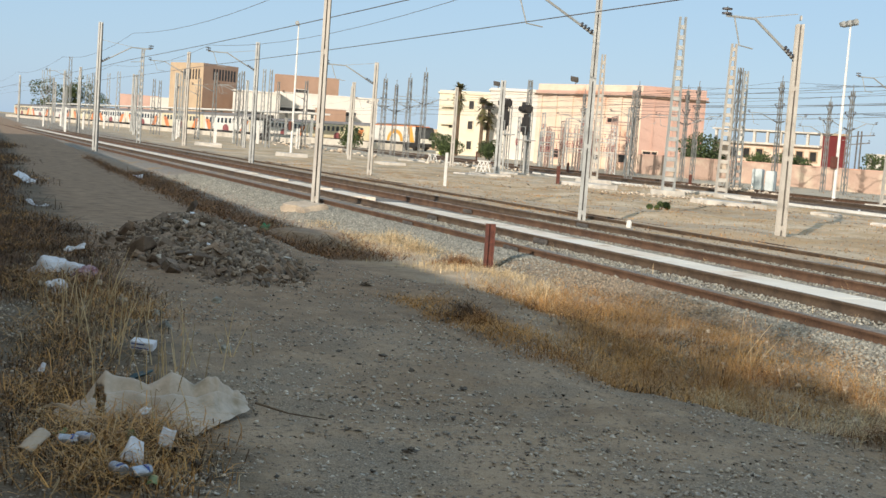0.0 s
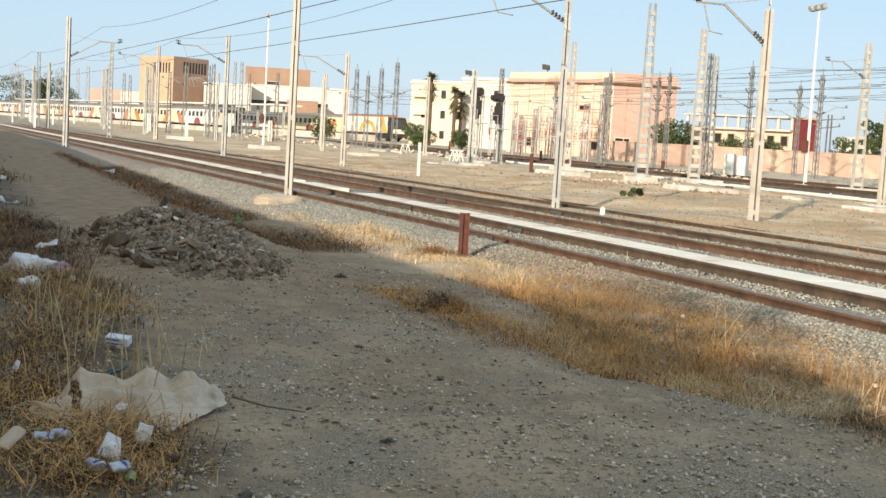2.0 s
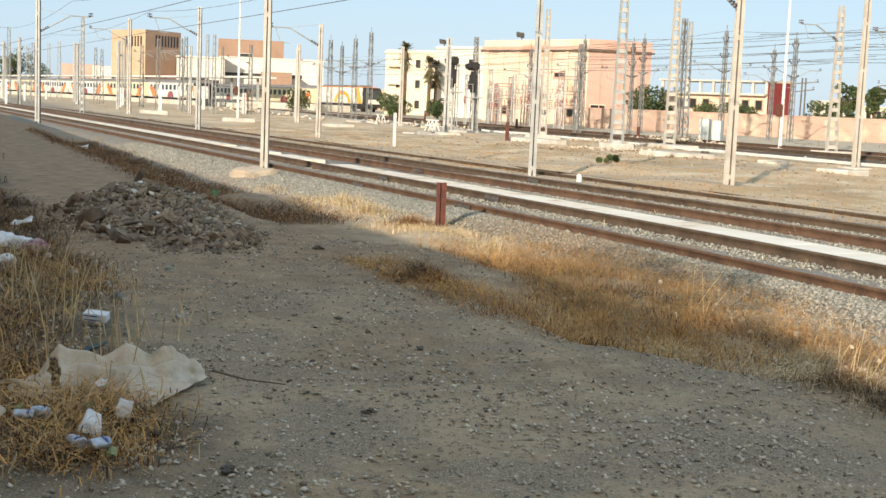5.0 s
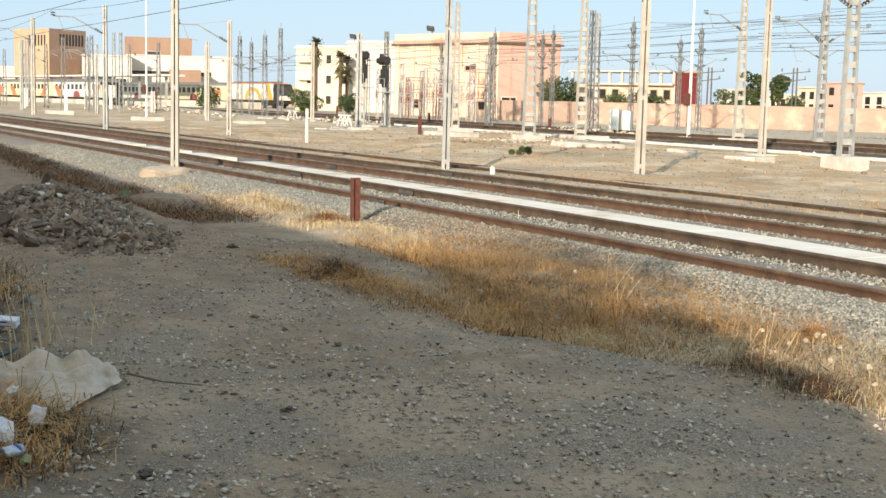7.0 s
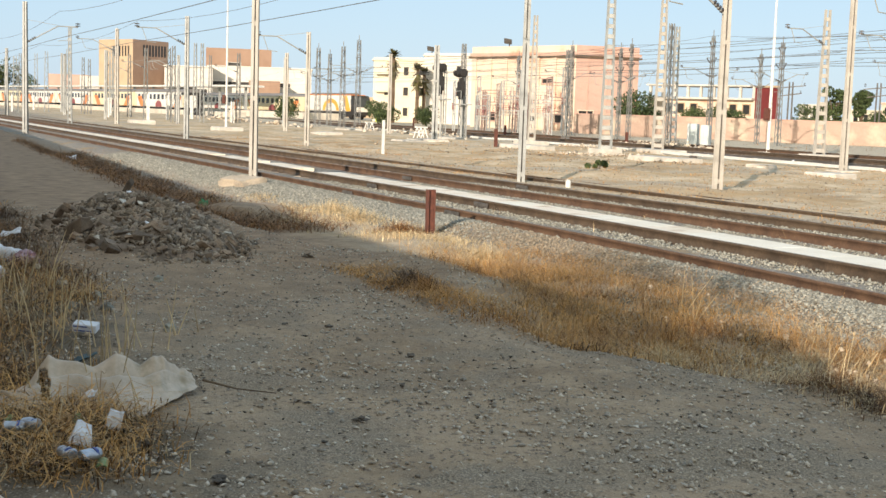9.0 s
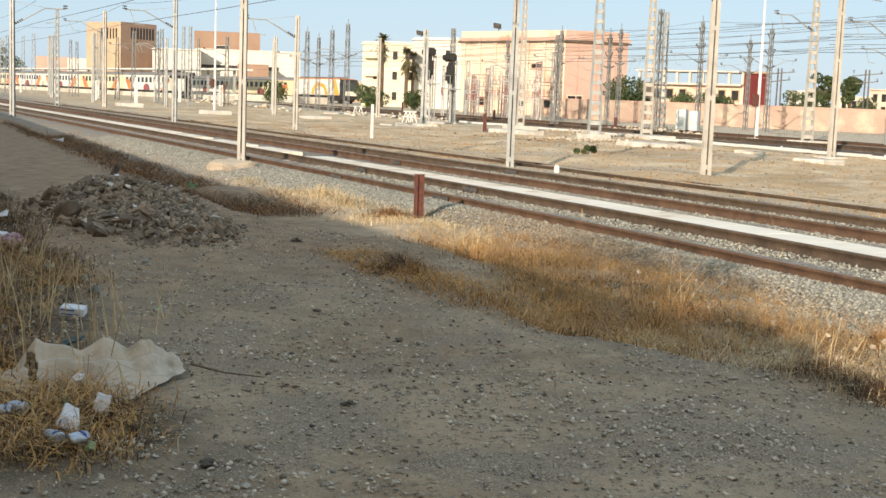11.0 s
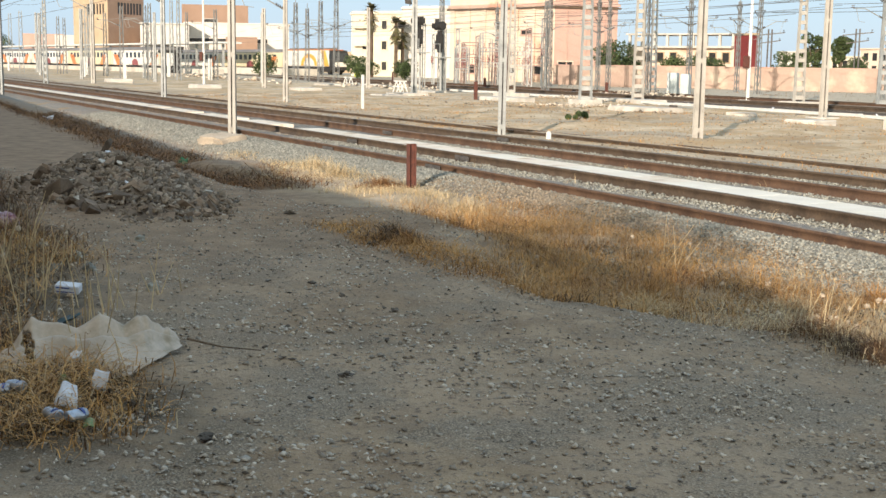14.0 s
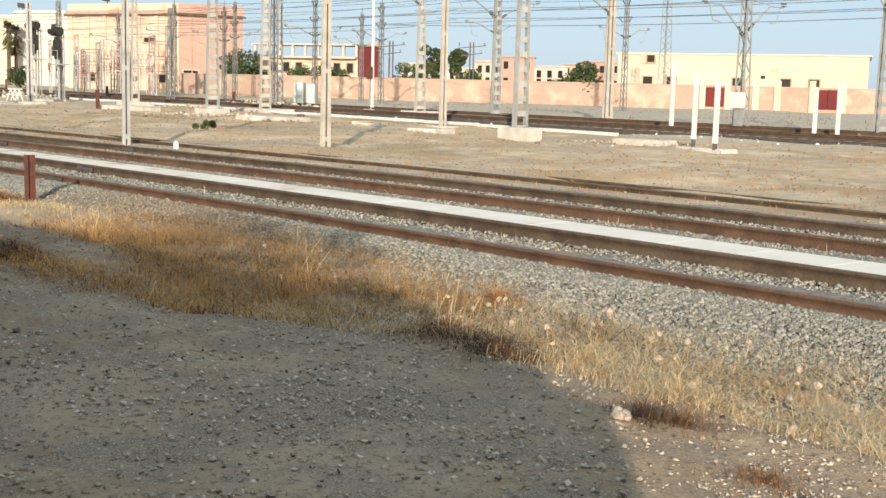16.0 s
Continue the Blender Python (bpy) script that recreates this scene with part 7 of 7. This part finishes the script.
def plastic_sheet(u, v):
    """u across the view, v from the near hem over a long fold to the raised, torn back edge."""
    n1 = noise.noise(Vector((u * 2.6, v * 1.6, 4.0)))
    n2 = ridged(Vector((u * 3.4 + v, v * 2.0, 9.0)))
    n3 = ridged(Vector((u * 8 - v * 3, v * 5, 2.0)))
    torn = 0.03 * noise.noise(Vector((u * 6, 3, 0))) + 0.016 * noise.noise(Vector((u * 30, 7, 0))) * float(smooth(0.6, 0.9, u))
    y = 0.50 + 0.98 * u + 0.02 * n2 - 0.10 * (1 - v) * (1 - u) ** 3
    front = float(np.interp(u, [0, 0.12, 0.3, 0.45, 0.6, 0.8, 1.0], [-6.72, -6.42, -6.36, -6.16, -6.26, -6.55, -6.84])) + 0.04 * n1 + 0.03 * noise.noise(Vector((u * 14, 1, 6)))
    back = -6.93 + 0.05 * math.sin(4 * u) + torn
    x = front + (back - front) * v
    crest = float(np.interp(u, [0, 0.08, 0.15, 0.19, 0.23, 0.32, 0.42, 0.5, 0.54, 0.6, 0.68, 0.76, 0.80, 0.88, 0.95, 1.0],
                            [0.01, 0.04, 0.15, 0.21, 0.185, 0.165, 0.13, 0.17, 0.19, 0.165, 0.115, 0.15, 0.155, 0.11, 0.09, 0.03]))
    ridge_v = 0.55 + 0.12 * math.sin(3.0 * u + 0.5)
    rise = 0.45 * float(smooth(0.04, ridge_v, v)) + 0.55 * float(smooth(ridge_v + 0.12, 1.0, v))
    fold = 0.05 * math.exp(-((v - ridge_v) / (0.05 if v > ridge_v else 0.12)) ** 2) * float(smooth(0.15, 0.35, u)) * min(1, 6 * (1 - u))
    z = gz(x, y) + 0.03 + crest * rise + fold + 0.025 * n1 * v + 0.008 * n2 * min(1, 4 * v) + 0.003 * n3 + torn * float(smooth(0.75, 1.0, v))
    return (x, y, max(z, gz(x, y) + 0.012))


sheet = cloth("plastic_sheet", 130, 50, plastic_sheet, "sheet", "crumpled translucent beige plastic sheet, torn, lying on weeds", "plastic sheet", 0.0025)
bm = bmesh.new()
bm.from_mesh(sheet.data)
rip = [f for f in bm.faces if abs(f.calc_center_median().y - 0.665 - 0.25 * (f.calc_center_median().z - 0.16)) < 0.022 and 0.07 < f.calc_center_median().z - gz(-6.8, 0.66) < 0.17]
bmesh.ops.delete(bm, geom=rip, context="FACES")
bm.to_mesh(sheet.data)
bm.free()
pb = M["sheet"].node_tree.nodes["Principled BSDF"]
pb.inputs["Specular IOR Level"].default_value = 0.35


def strip_tail(u, v):
    x, y = -6.78 + 0.16 * u + 0.03 * math.sin(5 * u), 0.40 + 0.24 * u + 0.09 * (v - 0.5) * (0.4 + 0.6 * u)
    return (x + 0.05 * v, y, gz(x, y) + 0.05 + 0.03 * math.sin(3 * u + 2 * v) + 0.02 * noise.noise(Vector((u * 5, v * 3, 1))))


cloth("plastic_strip", 24, 8, strip_tail, "sheet", "torn strip of beige plastic beside the sheet", "litter", 0.0025)


def paper(x, y, w, l, turn, tilt, label="torn white paper scrap on dry straw", material="paper", seed=0, lift=0.085, name="paper_scrap"):
    def place(u, v):
        c = 0.16 * w * math.sin(4 * u + seed) + 0.1 * w * noise.noise(Vector((u * 3, v * 3, seed)))
        k = 1 - 0.45 * v if seed % 2 else 1 - 0.15 * v
        p = Vector(((u - 0.5) * w * k, (v - 0.5) * l, c))
        return tuple(pose(x, y, gz(x, y) + lift, tilt, 6, turn) @ p)
    return cloth(name, 9, 9, place, material, label, "litter", 0.002)


paper(-5.68, 0.72, 0.11, 0.13, 75, 42, seed=1)
paper(-5.93, 0.90, 0.075, 0.10, 62, 55, seed=2)
paper(-6.34, 0.85, 0.07, 0.05, 40, 30, seed=3, lift=0.13)
paper(-14.9, 1.1, 0.25, 0.12, 70, 25, seed=4)
paper(-5.84, 0.29, 0.09, 0.15, 50, 25, seed=6, label="dirty grey paper scrap", material="sheet")
paper(-36.0, 4.6, 0.4, 0.3, 60, 30, seed=7)
paper(-6.04, 0.75, 0.10, 0.05, 15, 15, "scrap of green plastic on straw", "moss", 8, 0.06)
paper(-6.12, 0.43, 0.10, 0.05, 30, 20, "scrap of faded green paper on straw", "moss", 11, 0.06)
paper(-5.33, 0.76, 0.05, 0.05, 80, 30, "scrap of faded green paper on straw", "moss", 12, 0.05)
paper(-22.6, 5.0, 0.22, 0.2, 60, 45, "green plastic bag in the ditch", "green", 9, 0.15, "plastic_bag")
paper(-7.6, 0.98, 0.16, 0.1, 20, 15, "scrap of dark teal plastic", "teal", 10, 0.06)
paper(-7.66, 0.41, 0.04, 0.06, 60, 60, seed=13)
paper(-30.0, 1.05, 0.5, 0.28, 70, 20, "sagging white plastic sheet among weeds", "paper", 14, 0.12, "plastic_bag")
paper(-22.5, 1.0, 0.42, 0.08, 80, 10, "flat strip of white plastic on the dirt", "paper", 15, 0.05)
paper(-40.5, 4.75, 0.4, 0.35, 70, 40, "pale plastic bag at the ditch edge", "paper", 16, 0.15, "plastic_bag")

carton = thing("carton", (-8.5, 1.1, gz(-8.5, 1.1) + 0.07), "small white and blue cardboard carton", "litter", turn=66)
bm = bmesh.new()
soft_box(bm, -0.08, -0.045, -0.027, 0.08, 0.045, 0.027, 0.004, pose(0, 0, 0, 10, 4, 0))
part("box", bm, "paper", carton)
for k, zz in enumerate((-0.014, 0.014)):
    bm = bmesh.new()
    box(bm, -0.07, -0.049, zz - 0.004, 0.05 - 0.03 * k, -0.0455, zz + 0.004, pose(0, 0, 0, 10, 4, 0))
    part("print_bar", bm, "blue", carton)


def can(x, y, turn, seed):
    t = thing("drink_can", (x, y, gz(x, y) + 0.085), "crushed white and blue drink can on straw", "litter", "drink cans", turn=turn)
    bm = bmesh.new()
    tube(bm, [(-0.046, 0, 0), (-0.043, 0, 0), (-0.02, 0.003, 0), (0.0, 0.0, 0.0), (0.02, -0.003, -0.003), (0.043, 0, 0), (0.046, 0, 0)], 0.029, 16)
    for v in bm.verts:
        v.co.z *= 0.8 + 0.35 * noise.noise(v.co * 38 + Vector((seed, 0, 0)))
        v.co.y *= 1.0 + 0.22 * noise.noise(v.co * 30 + Vector((0, seed, 0)))
        if abs(v.co.x) > 0.0445:
            v.co.y *= 0.8
            v.co.z *= 0.8
    part("body", bm, "alu", t)
    for u in (0.02,):
        bm = bmesh.new()
        tube(bm, [(u - 0.004, 0, 0), (u + 0.008, 0, 0)], 0.0300, 16)
        for v in bm.verts:
            v.co.z *= 0.82
        part("band", bm, "blue", t)


can(-5.86, 0.44, 75, 1)
can(-5.90, 0.52, 40, 4)
can(-5.40, 0.62, 25, 2)
can(-5.35, 0.71, 115, 3)


def blob(name, x, y, sx, sy, sz, material, label, seed, turn=0.0):
    bm = bmesh.new()
    bmesh.ops.create_icosphere(bm, subdivisions=4, radius=1.0)
    for v in bm.verts:
        k = 1 + 0.38 * noise.noise(v.co * 1.6 + Vector((seed, 0, 0))) + 0.16 * noise.noise(v.co * 5 + Vector((0, seed, 0)))
        v.co = Vector((v.co.x * sx * k, v.co.y * sy * k, max(-0.25, v.co.z) * sz * k))
    for f in bm.faces:
        f.smooth = True
    ob = part(name, bm, material)
    ob.matrix_basis = pose(x, y, gz(x, y) + 0.1 * sz, 0, 0, turn)
    return tagged(ob, label, "litter")


blob("plastic_bag", -12.95, 0.82, 0.30, 0.17, 0.16, "paper", "stuffed white plastic bag among weeds", 1.7, 75)
blob("rag", -12.6, 1.05, 0.16, 0.13, 0.11, "maroon_cloth", "maroon and white rag beside the bag", 4.1, 30)
blob("plastic_bag", -11.7, 0.72, 0.13, 0.1, 0.1, "paper", "crumpled white plastic bag among weeds", 6.3)
for k, (x, y) in enumerate(((-9.6, 1.4), (-10.3, 1.42), (-9.7, 1.15), (-11.3, 2.1), (-8.7, 1.7), (-10.9, 1.2))):
    blob("pale_stone", x, y, 0.06, 0.045, 0.045, "stone", "pale rounded stone at the edge of the weeds", 9 + k)
blob("pale_stone", -3.95, 4.65, 0.055, 0.045, 0.05, "pebble", "pale lump of masonry in the sun", 30)
bm = bmesh.new()
tube(bm, [(-6.75, 1.5, 0.09), (-6.62, 1.66, 0.06), (-6.5, 1.85, 0.05)], 0.007, 6, 0.003)
tagged(part("stick", bm, "bark"), "dry stick poking from under the sheet", "stick")


# ---- pale thistle heads among the weeds ----
def seed_head(x, y, h, k):
    t = thing("thistle", (x, y, gz(x, y)), "dry thistle with a pale fluffy head", "weed", "dry thistles")
    rr = random.Random(k)
    tip = Vector((rr.uniform(-0.06, 0.06), rr.uniform(-0.06, 0.06), h))
    bm = bmesh.new()
    tube(bm, [(0, 0, -0.02), tip * 0.5 + Vector((0.01, 0, 0)), tip], 0.0028, 5, 0.002)
    part("stem", bm, "straw_pale", t)
    bm = bmesh.new()
    bmesh.ops.create_icosphere(bm, subdivisions=2, radius=rr.uniform(0.009, 0.024))
    for v in bm.verts:
        v.co = v.co * (1 + 0.9 * noise.noise(v.co * 70 + Vector((k, 0, 0)))) + tip
    part("head", bm, "fluff", t)


M["fluff"] = surface("pale_seed_fluff", (0.58, 0.48, 0.36), (0.42, 0.33, 0.24), 0.95, 60, 200, bump=0.2)
hr = random.Random(12)
for k in range(64):
    x = hr.uniform(-10.5, -3.6) if k % 2 else hr.uniform(-7.2, -3.2)
    seed_head(x, hr.uniform(max(5.0, float(bank_edge(x)) + 0.2), 7.1), hr.uniform(0.05, 0.14), k)
for k in range(12):
    seed_head(hr.uniform(-11.5, -7.5), hr.uniform(0.5, 1.4), hr.uniform(0.1, 0.25), 40 + k)
